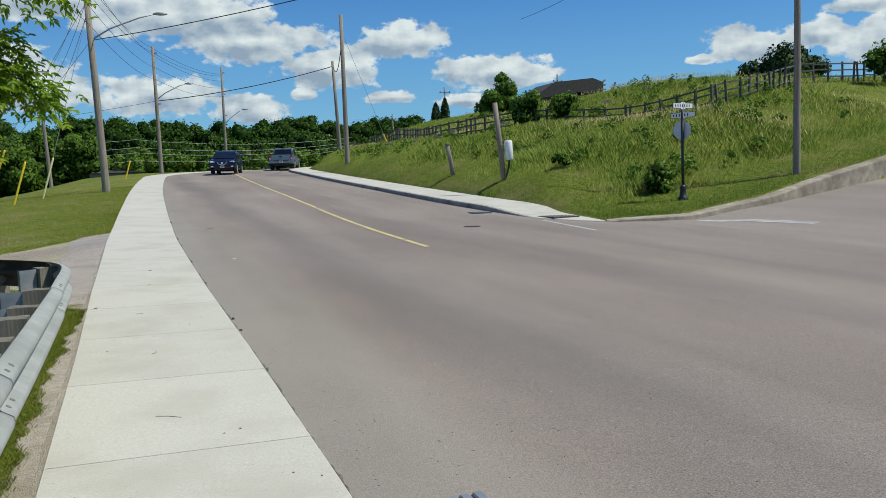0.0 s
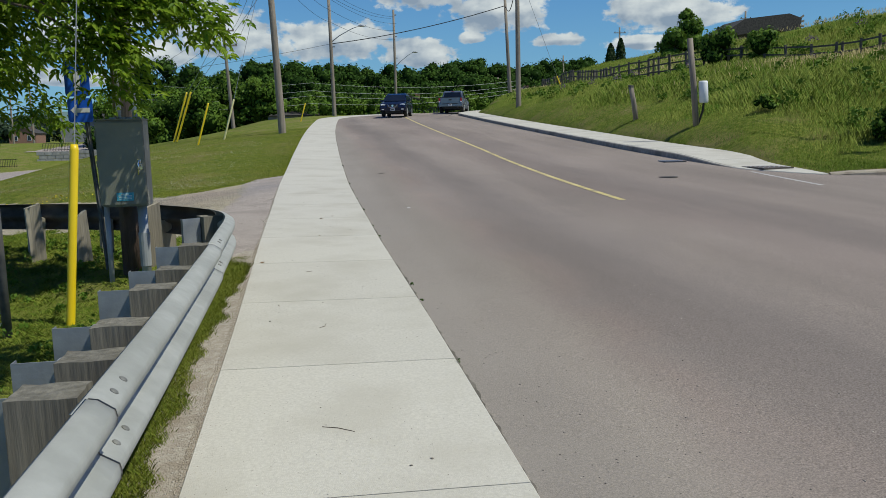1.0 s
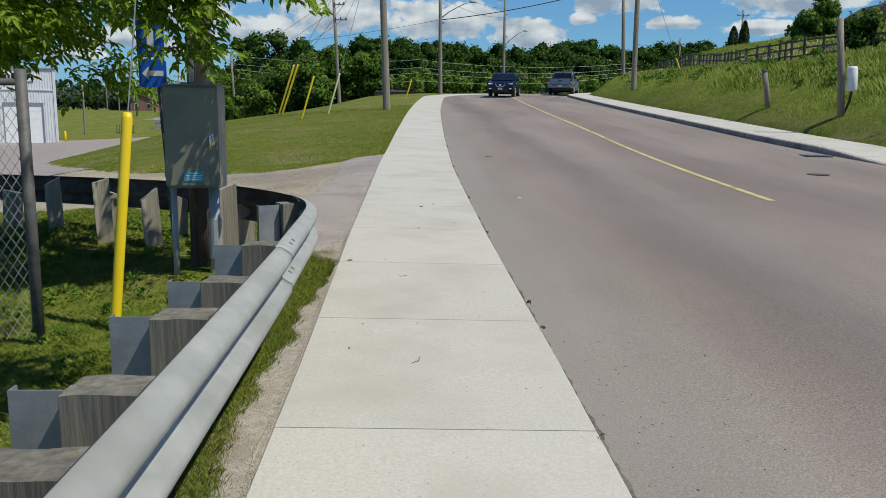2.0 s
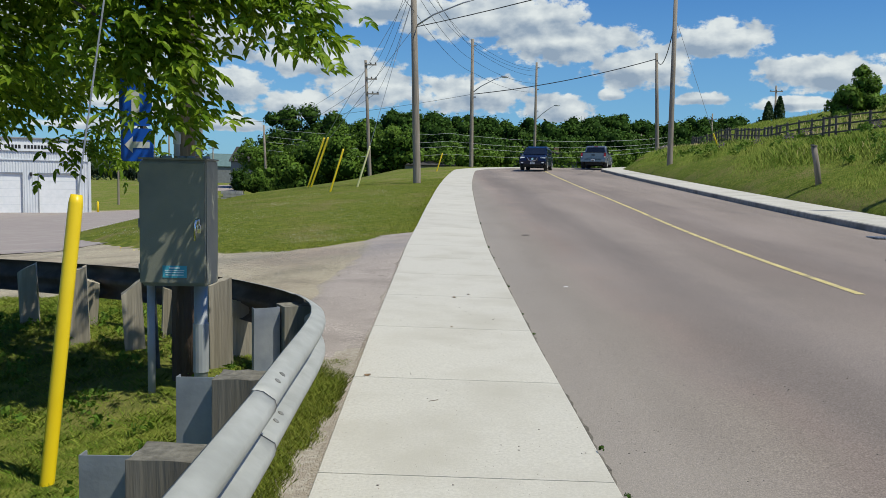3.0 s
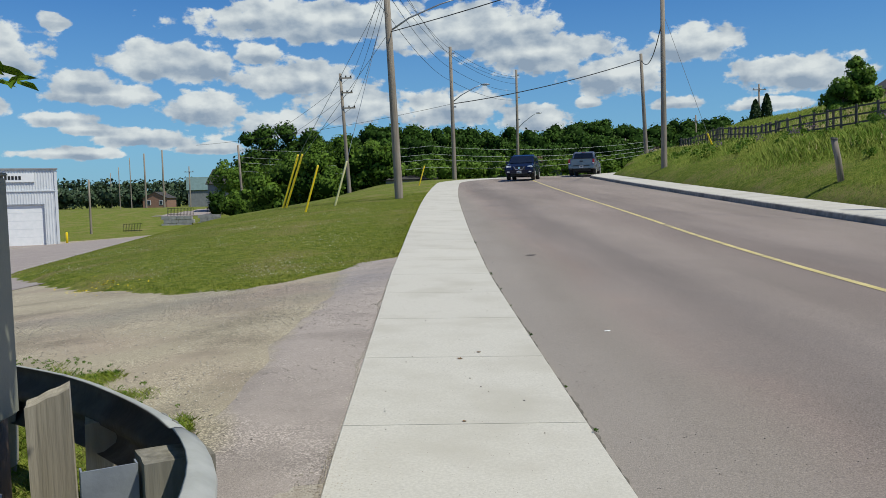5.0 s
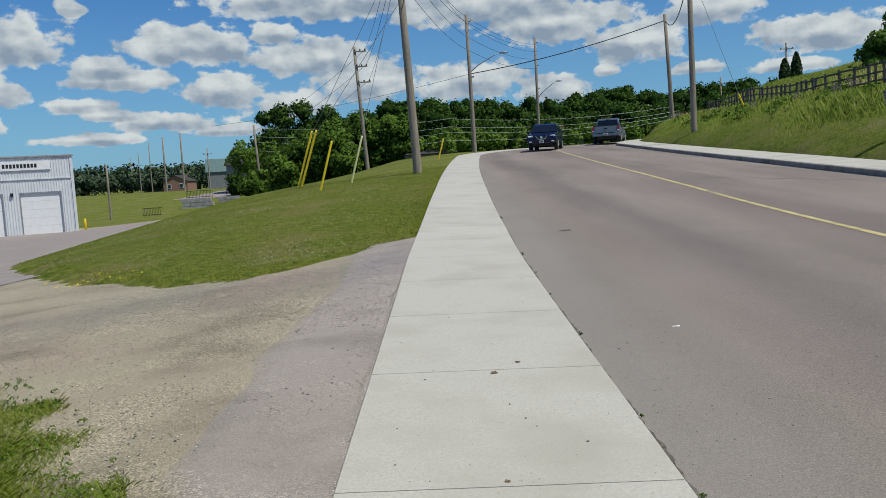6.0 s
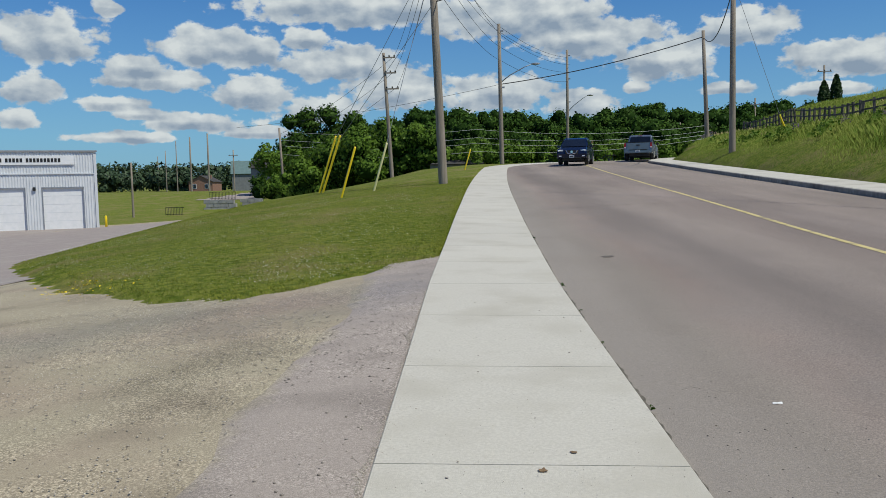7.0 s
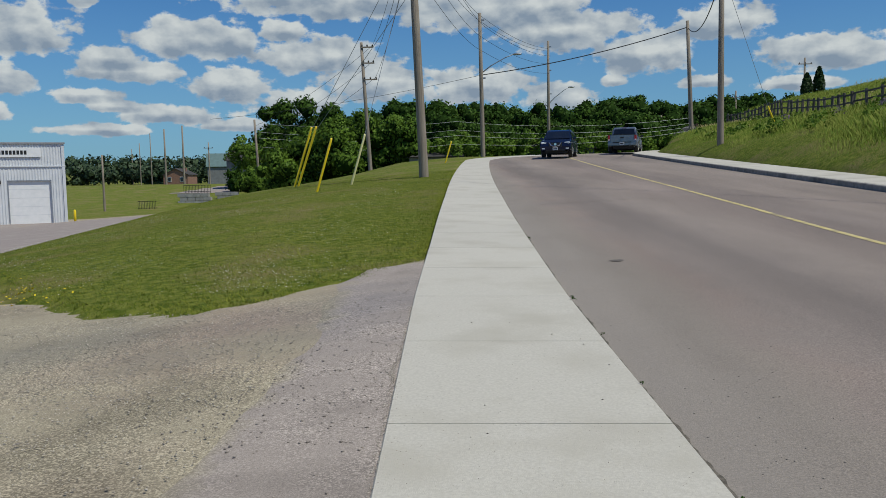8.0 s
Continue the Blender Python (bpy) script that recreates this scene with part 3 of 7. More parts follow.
def zhill(x, y):
    x, y = np.asarray(x, float), np.asarray(y, float)
    ys = np.minimum(y, 130)
    d1 = np.clip(x - right_edge(np.minimum(ys, 68)) - 1.62, 0, None)
    d2 = np.clip(y - side_kerb(x) - 0.25, 0, None)
    a = zs(ys) + 0.27 + 0.75 * (1 - np.exp(-d1 / 1.3)) + (0.17 + 0.0045 * np.clip(ys - 32.6, 0, 10)) * np.minimum(d1, 10) + 0.17 * np.clip(d1 - 10, 0, 10) + 0.05 * np.clip(d1 - 20, 0, 50) + 0.25 * np.sin(x * 0.35 + y * 0.21) * np.clip(d1 / 8, 0, 1)
    a = a + np.clip((ys - 48) / 12, 0, 1) * (0.17 * np.clip(d1 - 8.5, 0, 4.5) - 0.09 * np.minimum(d1, 8.5))
    u, v = np.clip((x - 27.5) / 8, 0, 1), np.clip((ys - 37) / 14, 0, 1)
    a = a + 0.35 * u * u * (3 - 2 * u) * v * v * (3 - 2 * v) * np.clip((96 - ys) / 22, 0, 1)
    w = np.clip((x - 24.3) / 4.5, 0, 1)
    a = a + 0.45 * w * w * (3 - 2 * w) * np.clip((60 - ys) / 15, 0, 1)
    a = a + 0.35 * np.clip((x - 31) / 6, 0, 1) * np.clip((42 - ys) / 3, 0, 1) - 0.9 * np.clip((x - 40) / 7, 0, 1) * np.clip((ys - 39) / 6, 0, 1)
    a = a - 0.46 * np.exp(-((x - 24.0) / 3.0) ** 2 - ((ys - 36.8) / 4.5) ** 2)
    b = zs(side_kerb(x)) + 0.11 + 0.09 * np.clip(x - 13.0, 0, None) + wall_top(x) + 0.022 * np.minimum(d2, 6) ** 2 + 0.27 * np.clip(d2 - 6, 0, None)
    k = 0.25
    h = np.clip(0.5 + 0.5 * (b - a) / k, 0, 1)
    return b * (1 - h) + a * h - k * h * (1 - h)


def lawn_edge(x):
    """Where the lawn behind the rail gives way to gravel."""
    return np.interp(x, [-14, -5, -3.3, -2.56, -2.0, -1.6, -1.2, -0.7], [15.6, 15.4, 14.9, 13.95, 13.3, 12.6, 11.4, 11.1]) + 0.10 * np.sin(np.asarray(x) * 4.1) + 0.06 * np.sin(np.asarray(x) * 11.0)


def zground(x, y):
    """The one sheet of ground, which dips under roads and gravel."""
    x, y = np.asarray(x, float), np.asarray(y, float)
    le, re = left_edge(y), right_edge(y)
    lawn = lawn_edge(x)
    dip = np.where((y < 91) & (x > -60), 0.035 * np.clip((lawn - 0.5 - y) / 0.4, -1, 1), 0.0)
    left = np.maximum(zmound(x, y), zlot(x, y) + dip)
    right = zhill(x, y)
    on_hill = (x > walk_outer(y) + 0.02) & (y > side_kerb(x) + 0.12)
    left = np.where((y < 13) & (x > -0.95), np.minimum(left, zs(y) + 0.018), left)
    z = np.where(x < le - 1.53, left, zroad(x, y) - 0.25)
    z = np.where(on_hill, right, z)
    z = np.where((y < 14) & (x > le), zroad(np.minimum(x, 60), y) - 0.25, z)
    # distant rise
    far = np.clip((np.hypot(x, y) - 260) / 1300, 0, 1)
    return z + 26 * far ** 1.3


def soft_axis(parts):
    return np.unique(np.concatenate([np.arange(a, b, s) for a, b, s in parts]).round(4))


def sheet(name, xs, ys, zf, material, keep=None):
    gx, gy = np.meshgrid(xs, ys)
    gz = zf(gx, gy)
    v = np.stack([gx, gy, gz], -1).reshape(-1, 3)
    i = np.arange(len(xs) * len(ys)).reshape(len(ys), len(xs))
    q = np.stack([i[:-1, :-1], i[:-1, 1:], i[1:, 1:], i[1:, :-1]], -1).reshape(-1, 4)
    if keep is not None:
        c = v[q].mean(1)
        q = q[keep(c[:, 0], c[:, 1])]
        used = np.unique(q)
        new_i = np.zeros(len(v), int)
        new_i[used] = np.arange(len(used))
        v, q = v[used], new_i[q]
    return fast_mesh(name, v, q, material, smooth=True)


# ---- ground, road, pavements ----
gx = soft_axis([(-3000, -300, 150), (-300, -90, 15), (-90, -30, 2.0), (-30, -6, 0.5), (-6, -0.7, 0.2), (-0.7, -0.5, 0.05), (-0.5, 0.4, 0.2), (0.4, 9.8, 0.6), (9.8, 32, 0.25), (32, 90, 2), (90, 300, 15), (300, 3001, 150)])
gy = soft_axis([(-3000, -300, 150), (-300, -40, 20), (-40, 0, 2), (0, 14, 0.35), (14, 46, 0.25), (46, 95, 0.6), (95, 240, 4), (240, 600, 30), (600, 3601, 150)])
ground = tagged(sheet("ground", gx, gy, zground, M_GRASS), "mown green lawn with pale dry patches and clover", "grass", kind="structure")


def rows_sheet(name, ys, x0, x1, n, zf, material, lift=0.0):
    u = np.linspace(0, 1, n) ** 1.0
    gy_ = np.repeat(np.asarray(ys, float)[:, None], n, 1)
    a, b = x0(np.asarray(ys, float))[:, None], x1(np.asarray(ys, float))[:, None]
    gx_ = a + (b - a) * u[None]
    v = np.stack([gx_, gy_, zf(gx_, gy_) + lift], -1).reshape(-1, 3)
    i = np.arange(len(ys) * n).reshape(len(ys), n)
    q = np.stack([i[:-1, :-1], i[:-1, 1:], i[1:, 1:], i[1:, :-1]], -1).reshape(-1, 4)
    return fast_mesh(name, v, q, material, smooth=True)


def road_mesh():
    """The main road and the mouth of the side street in one sheet."""
    ys, n = np.arange(-60, 76, 0.6), 24
    u = np.linspace(0, 1, n)[None]
    a, b = left_edge(ys)[:, None], right_edge(ys)[:, None] + 0.1
    x1, y1 = a + (b - a) * u, np.repeat(ys[:, None], n, 1)
    i = np.arange(x1.size).reshape(x1.shape)
    q1 = np.stack([i[:-1, :-1], i[:-1, 1:], i[1:, 1:], i[1:, :-1]], -1).reshape(-1, 4)
    xs2, ys2 = np.concatenate([np.arange(0, 6, 0.2), np.arange(6, 66, 1.0)]), soft_axis([(-60, 12, 2.0), (12, 20, 0.2), (20, 44, 1.0)])
    x2 = right_edge(ys2)[:, None] + 0.1 + xs2[None]
    y2 = np.repeat(ys2[:, None], len(xs2), 1)
    i = np.arange(x2.size).reshape(x2.shape)
    q2 = np.stack([i[:-1, :-1], i[:-1, 1:], i[1:, 1:], i[1:, :-1]], -1).reshape(-1, 4)
    cx, cy = x2.ravel()[q2].mean(1), y2.ravel()[q2].mean(1)
    q2 = q2[(cy < side_kerb(cx) + 0.3) | ((cx < walk_inner(cy) + 0.15) & (cy < 20))]
    x, y = np.concatenate([x1.ravel(), x2.ravel()]), np.concatenate([y1.ravel(), y2.ravel()])
    return fast_mesh("road", np.stack([x, y, zroad(x, y)], 1), np.concatenate([q1, q2 + x1.size]), M_ASPHALT, smooth=True)


road = tagged(road_mesh(), "worn pinkish grey asphalt road with tyre polish", "road", kind="structure")
edge_dirt = rows_sheet("gutter_dirt", np.arange(-2, 46, 0.04), lambda y: left_edge(y) - 0.01, lambda y: left_edge(y) + 0.013 + 0.008 * np.sin(y * 2.1) + 0.007 * np.sin(y * 9.7 + 2) + 0.006 * np.sin(y * 37), 3, zroad, M_GUTTER, 0.005)
tagged(edge_dirt, "dark dirt gathered in the joint beside the sidewalk", "dirt", kind="structure")

gravel = sheet("gravel_driveway", soft_axis([(-60, -20, 1.5), (-20, -6, 0.4), (-6, -0.5, 0.14), (-0.49, -0.48, 0.1)]), soft_axis([(11.2, 26, 0.16), (26, 40, 0.4), (40, 92, 1.5)]),
               lambda x, y: zlot(x, y) + 0.012 * np.sin(x * 2.3 + y * 1.1) * np.sin(y * 1.9 - x), M_GRAVEL)
tagged(gravel, "sandy beige gravel driveway with loose stones", "driveway", kind="structure")
# ---- left sidewalk ----
SLAB, FIRST = 1.84, 5.14
walk_left = tagged(empty("pavement"), "pale new concrete sidewalk with tooled joints", "sidewalk", kind="structure")


def slab_mesh(y0, y1, n=4, gap=0.004):
    bm = bmesh.new()
    ys = [y0 + gap + (y1 - y0 - 2 * gap) * i / n for i in range(n + 1)]
    cols = (-1.5, -1.492, -0.008, 0.0)
    drop = (-0.008, 0.0, 0.0, -0.008)
    grid = []
    for y in ys:
        e = float(left_edge(y))
        row = []
        for c, dz in zip(cols, drop):
            row.append(bm.verts.new((e + c, y, float(zs(y)) + 0.022 - 0.018 * (c + 0.0) * 1.0 + dz)))
        grid.append(row)
    for a, b in zip(grid, grid[1:]):
        for i in range(3):
            bm.faces.new((a[i], a[i + 1], b[i + 1], b[i]))
    bound = [e for e in bm.edges if e.is_boundary]
    ext = bmesh.ops.extrude_edge_only(bm, edges=bound)
    for v in ext["geom"]:
        if isinstance(v, bmesh.types.BMVert):
            v.co.z -= 0.12
    bmesh.ops.recalc_face_normals(bm, faces=bm.faces[:])
    return bm


for k in range(-8, 40):
    y0 = FIRST + SLAB * k
    part("slab", slab_mesh(y0, y0 + SLAB), M_CONCRETE, walk_left)

# ---- right sidewalk with its kerb ----
walk_right = tagged(empty("kerb_pavement"), "pale concrete sidewalk with raised kerb", "sidewalk", kind="structure")


def right_slab(y0, y1, n=4):
    bm = bmesh.new()
    grid = []
    for i in range(n + 1):
        y = y0 + 0.008 + (y1 - y0 - 0.016) * i / n
        e, w = float(walk_inner(y)), float(walk_outer(y))
        w = max(w - e, 0.1)
        up = float(walk_up(y))
        zb = float(zroad(e, y))
        row = []
        for c, dz in ((-0.02, -0.15), (0.0, up - 0.015), (0.015, up), (w, up + 0.03 * w / 1.5), (w + 0.01, -0.1)):
            row.append(bm.verts.new((e + c, y, zb + dz)))
        grid.append(row)
    for a, b in zip(grid, grid[1:]):
        for i in range(4):
            bm.faces.new((a[i], a[i + 1], b[i + 1], b[i]))
    bm.faces.new(grid[0])
    bm.faces.new(grid[-1][::-1])
    bmesh.ops.recalc_face_normals(bm, faces=bm.faces[:])
    return bm


for k in range(32):
    y0 = 17.5 + SLAB * k
    part("slab", right_slab(y0, y0 + SLAB, 8 if k < 2 else 4), M_CONCRETE, walk_right)

kerb_rows = []
for y in np.arange(19.8, 76.2, 0.5):
    e = float(walk_inner(y))
    up = float(walk_up(y))
    kerb_rows.append(((e, float(y), float(zroad(e, y)) + up), (1, 0, 0)))
kerb = part("kerb", sweep_bm([(-0.045, -0.35), (-0.03, -0.022), (-0.012, -0.004), (0.09, 0.003), (0.09, -0.3)], kerb_rows), M_KERB)
tagged(kerb, "grey concrete kerb with dirt and painted face shade", "kerb", kind="structure")

# ---- side street kerb that grows into a low retaining wall ----
rows = []
for s in np.linspace(0, 1, 46):
    x = 10.85 + 30 * s ** 1.5
    y = float(side_kerb(x))
    dy = float(side_kerb(x + 0.2) - side_kerb(x - 0.2))
    t = Vector((0.4, dy, 0)).normalized()
    rows.append(((x, y), (-t.y, t.x, 0), float(wall_top(x)), float(zroad(x, y))))
bm = bmesh.new()
rings = []
for (x, y), s, h, zb in rows:
    s = Vector(s)
    rings.append([bm.verts.new(Vector((x, y, zb)) + s * o + Vector((0, 0, v))) for o, v in ((-0.02, -0.2), (0.0, h - 0.03), (0.03, h), (0.30, h + 0.02), (0.32, -0.2))])
for a, b in zip(rings, rings[1:]):
    for i in range(4):
        bm.faces.new((a[i], a[i + 1], b[i + 1], b[i]))
bmesh.ops.recalc_face_normals(bm, faces=bm.faces[:])
M_SANDWALL = mat("sandy_weathered_concrete", (0.26, 0.22, 0.165), (0.40, 0.345, 0.265), 5.0, 0.95, 0.8, 35, c=(0.17, 0.14, 0.105), cscale=0.9)
tagged(part("retaining_wall", bm, M_SANDWALL), "low weathered concrete kerb wall below the hill", "wall", kind="structure")

# ---- road paint ----
def stripe(name, pts, width, material, label):
    pts = [Vector((x, y, 0)) for x, y in pts]
    v, f = [], []
    seg = []
    for a, b in zip(pts, pts[1:]):
        m = max(2, int((b - a).length / 0.7))
        seg += [a.lerp(b, i / m) for i in range(m)]
    seg.append(pts[-1])
    for i, p in enumerate(seg):
        d = (seg[min(i + 1, len(seg) - 1)] - seg[max(i - 1, 0)]).normalized()
        s = Vector((d.y, -d.x, 0)) * width / 2
        for q in (p - s, p + s):
            v.append((q.x, q.y, float(zroad(q.x, q.y)) + 0.004))
    f = [(2 * i, 2 * i + 1, 2 * i + 3, 2 * i + 2) for i in range(len(seg) - 1)]
    return tagged(arrays(name, v, f, material), label, "road marking", kind="structure")


stripe("centre_line", [(float(np.interp(y, [14.6, 18.6, 24, 28, 34, 45], [5.17, 5.30, 5.52, 5.70, 5.82, 5.88]) + shift(y)), y) for y in np.arange(14.6, 74, 1.5)], 0.11, M_LINE, "worn yellow centre line on the asphalt")
stripe("crossing_line", [(9.81, 18.7), (9.45, 15.6)], 0.10, M_LINEW, "faded white line at the side street")
stripe("stop_line", [(12.8, 16.4), (13.45, 15.3), (13.75, 13.7)], 0.30, M_LINEW, "faded white stop line across the side street")
# ---- bridge parapet and guard rail ----
def ground_at(x, y):
    return float(zground(np.array(x), np.array(y)))


bm = prism_bm([(-9, -0.4), (3.95, -0.3), (3.95, 0.70), (3.80, 0.86), (3.45, 1.12), (3.2, 1.18), (-9, 0.95)], 0.34, pose(-0.93, 0, 0, 0, 0, 90))
bmesh.ops.bevel(bm, geom=[e for e in bm.edges if e.calc_length() > 0.05], offset=0.02, segments=2, affect="EDGES")
M_PARAPET = mat("aged_concrete", (0.47, 0.43, 0.36), (0.56, 0.52, 0.45), 3.0, 0.9, 0.4, 40, c=(0.36, 0.32, 0.26), cscale=1.6)
tagged(part("bridge_parapet", bm, M_PARAPET), "stained beige concrete parapet with sloping end", "wall", kind="structure")

RAIL_KEYS = [(-0.645, 2.9), (-0.64, 5.0), (-0.655, 7.0), (-0.675, 8.6), (-0.685, 9.45), (-0.72, 9.88), (-0.82, 10.27), (-1.03, 10.68), (-1.38, 11.13), (-1.9, 11.66), (-2.8, 12.3), (-4.2, 13.05), (-6.0, 13.9), (-8.0, 14.8)]


def smooth_line(keys, step=0.12):
    pts = [Vector((*k, 0)) for k in keys]
    out = []
    for i in range(len(pts) - 1):
        p0, p1, p2, p3 = pts[max(i - 1, 0)], pts[i], pts[i + 1], pts[min(i + 2, len(pts) - 1)]
        m = max(2, int((p2 - p1).length / step))
        for k in range(m):
            t = k / m
            out.append(0.5 * ((2 * p1) + (p2 - p0) * t + (2 * p0 - 5 * p1 + 4 * p2 - p3) * t * t + (3 * p1 - p0 - 3 * p2 + p3) * t ** 3))
    out.append(pts[-1])
    return out


RAIL = smooth_line(RAIL_KEYS)


def rail_top(p):
    return 0.835 + 0.004 * p.y + 0.022 * min(max(p.y - 8, 0), 2) - 0.02 * max(0, -1.5 - p.x)


W_FACE = [(0.0, 0.0), (0.03, -0.006), (0.078, -0.04), (0.084, -0.065), (0.078, -0.092), (0.02, -0.128), (0.012, -0.155), (0.02, -0.182), (0.078, -0.218), (0.084, -0.245), (0.078, -0.27), (0.03, -0.304), (0.0, -0.31)]
W_LOOP = W_FACE + [(o - 0.007, h) for o, h in reversed(W_FACE)]
# Dark brown for the bend's back: its shade is put into the colour.
M_RAILBACK = mat("shade_dark_steel", (0.055, 0.048, 0.042), (0.12, 0.105, 0.092), 5.0, 0.8, 0.3, 30, c=(0.035, 0.03, 0.027), cscale=2.0)
M_BOLT = mat("weathered_bolt", (0.13, 0.13, 0.12), (0.2, 0.2, 0.185), 30.0, 0.6)
guard_rail = tagged(empty("guard_rail", -0.66, 2.9, 0), "galvanized steel guard rail curving beside the sidewalk", "guard rail")
length, marks = 0.0, [0.0]
for a, b in zip(RAIL, RAIL[1:]):
    length += (b - a).length
    marks.append(length)


def rail_rows(s0, s1, push):
    out = []
    for i, (p, s) in enumerate(zip(RAIL, marks)):
        if s0 - 0.001 <= s <= s1 + 0.001:
            d = (RAIL[min(i + 1, len(RAIL) - 1)] - RAIL[max(i - 1, 0)]).normalized()
            n = Vector((d.y, -d.x, 0))
            out.append((Vector((p.x + 0.66, p.y - 2.9, rail_top(p))) + n * push, n))
    return out


for i, (s0, s1) in enumerate(((0, 1.60), (1.38, 5.24), (5.05, 7.75), (7.55, 13.3))):
    sec = part("beam", sweep_bm(W_LOOP, rail_rows(s0, s1, 0.022 - 0.009 * i), True), M_GALV, guard_rail, smooth=True)
    # Black strip at each lap paints the lip's shadow line and seam.
    if i < 3:
        end = [m for m in marks if m <= s1 + 0.001][-1]
        at, across = rail_rows(end - 0.001, end + 0.001, 0.0225 - 0.009 * i)[0]
        along = Vector((-across.y, across.x, 0))
        part("lap_seam", sweep_bm([(o + 0.0012, h) for o, h in W_FACE], [(at - along * 0.004, across), (at + along * 0.007, across)]), M_DARK, sec, "black strip for the seam and shadow at the lap")
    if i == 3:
        part("stained_back", sweep_bm([(o - 0.010, h) for o, h in W_FACE], rail_rows(s0, s1, 0.022 - 0.009 * i)), M_RAILBACK, sec, "back of the beam with its shade painted dark brown", smooth=True)
    for step in (1, 2):
        j = min(len(marks) - 1, min(range(len(marks)), key=lambda k: abs(marks[k] - s1)) + step)
        if marks[j] > 9.0:
            continue
        row = rail_rows(marks[j] - 0.001, marks[j] + 0.001, 0.013 - 0.009 * i)
        for h, off in ((-0.024, 0.056), (-0.20, 0.050)):
            c, n = row[0][0], row[0][1]
            bolt = bmesh.new()
            bmesh.ops.create_uvsphere(bolt, u_segments=10, v_segments=6, radius=0.0135, matrix=Matrix.Translation(c + n * off + Vector((0, 0, h))) @ (n * 0.6 + Vector((0, 0, 0.8))).to_track_quat("Z", "Y").to_matrix().to_4x4() @ Matrix.Diagonal((1.2, 1.2, 0.45, 1)))
            part("bolt", bolt, M_BOLT, guard_rail, smooth=True)


def c_post(height, parent, m):
    out = [(-0.09, 0), (-0.09, 0.055), (-0.084, 0.055), (-0.084, 0.007), (0.084, 0.007), (0.084, 0.055), (0.09, 0.055), (0.09, 0)]
    bm = bmesh.new()
    lo = [bm.verts.new(m @ Vector((x, y, -0.3))) for x, y in out]
    hi = [bm.verts.new(m @ Vector((x, y, height))) for x, y in out]
    for i in range(8):
        bm.faces.new((lo[i], lo[(i + 1) % 8], hi[(i + 1) % 8], hi[i]))
    bm.faces.new(hi)
    bmesh.ops.recalc_face_normals(bm, faces=bm.faces[:])
    return part("steel_post", bm, M_GALV_DARK, parent)


def wood_block(sx, sy, sz, m, parent, name, slant=0.0, seed=0, material=M_WOOD):
    rnd = random.Random(seed)
    bm = box_bm(sx, sy, sz)
    bmesh.ops.subdivide_edges(bm, edges=[e for e in bm.edges if abs(e.verts[0].co.x - e.verts[1].co.x) > 0.01 or abs(e.verts[0].co.y - e.verts[1].co.y) > 0.01], cuts=3, use_grid_fill=True)
    for v in bm.verts:
        if v.co.z > 0.4 * sz:
            v.co.z += slant * v.co.x / sx + rnd.uniform(-0.004, 0.004)
        if abs(v.co.x) < 0.49 * sx and abs(v.co.y) > 0.49 * sy:
            v.co.y *= 1 - rnd.uniform(0, 0.05)
        if abs(v.co.y) < 0.49 * sy and abs(v.co.x) > 0.49 * sx:
            v.co.x *= 1 - rnd.uniform(0, 0.05)
    bm.transform(m)
    return part(name, bm, material, parent)


for i, y in enumerate((10.50, 8.56, 7.55, 6.74, 5.88, 5.33, 4.78)):
    x = -0.70 if y < 10 else -0.80
    turn = 0 if y < 10 else 28
    g = empty("rail_post", x, y, float(zs(y)) - 0.03, turn)
    tagged(g, "galvanized channel post with grey weathered timber block", "rail post", "posts along the guard rail")
    top = rail_top(Vector((-0.66, y, 0))) - 0.03 - float(zs(y)) - 0.012 * (i % 3)
    wood_block(0.235, 0.20, 0.40, pose(-0.125, 0, top - 0.2), g, "timber_block", seed=i)
    c_post(top - 0.01, g, pose(-0.36, -0.02, 0, 0, 0, 0) @ pose(0.02, 0, 0))
for i, (x, y, h, w, slant, tilt) in enumerate(((-1.60, 11.16, 0.84, 0.17, 0.06, -1), (-1.52, 11.50, 0.62, 0.17, 0.0, 1), (-2.30, 12.10, 0.60, 0.13, -0.03, 2), (-2.47, 11.72, 0.70, 0.16, 0.12, -3), (-3.03, 11.95, 0.82, 0.16, 0.05, -2), (-3.22, 12.55, 0.62, 0.18, -0.05, 4), (-3.86, 12.75, 0.74, 0.16, 0.08, -2), (-4.5, 13.1, 0.62, 0.2, -0.04, 3), (-5.3, 13.2, 0.8, 0.2, 0.05, -2), (-6.2, 13.6, 0.75, 0.2, 0.0, 1))):
    z = ground_at(x, y)
    ob = wood_block(w, 0.17, h + 0.1, pose(0, 0, (h - 0.5) / 2, 0, tilt, 0), None, "timber_post", slant, 20 + i, M_POST)
    ob.matrix_basis = pose(x, y - 0.14, z, 0, 0, 22)
    tagged(ob, "grey split timber post standing against the rail", "post", "timber posts at the bend")

# ---- electrical box on its pole ----
# Upper length of the pole: sunlight is put into this lighter tan.
M_POLE_TAN = mat("sunlit_pole_wood", (0.26, 0.205, 0.15), (0.40, 0.33, 0.255), 6.0, 0.9, 0.6, 30, stretch=(3, 3, 0.15))
pole_box = tagged(empty("service_pole", -1.75, 10.72, ground_at(-1.77, 10.76)), "brown timber utility pole behind the cabinet", "utility pole")
# Lower length: a darker, redder pole wood.
M_POLE_DARK = mat("dark_brown_pole_wood", (0.055, 0.035, 0.024), (0.15, 0.105, 0.075), 5.0, 0.85, 0.6, 30, stretch=(3, 3, 0.2), c=(0.10, 0.065, 0.05), cscale=1.3)
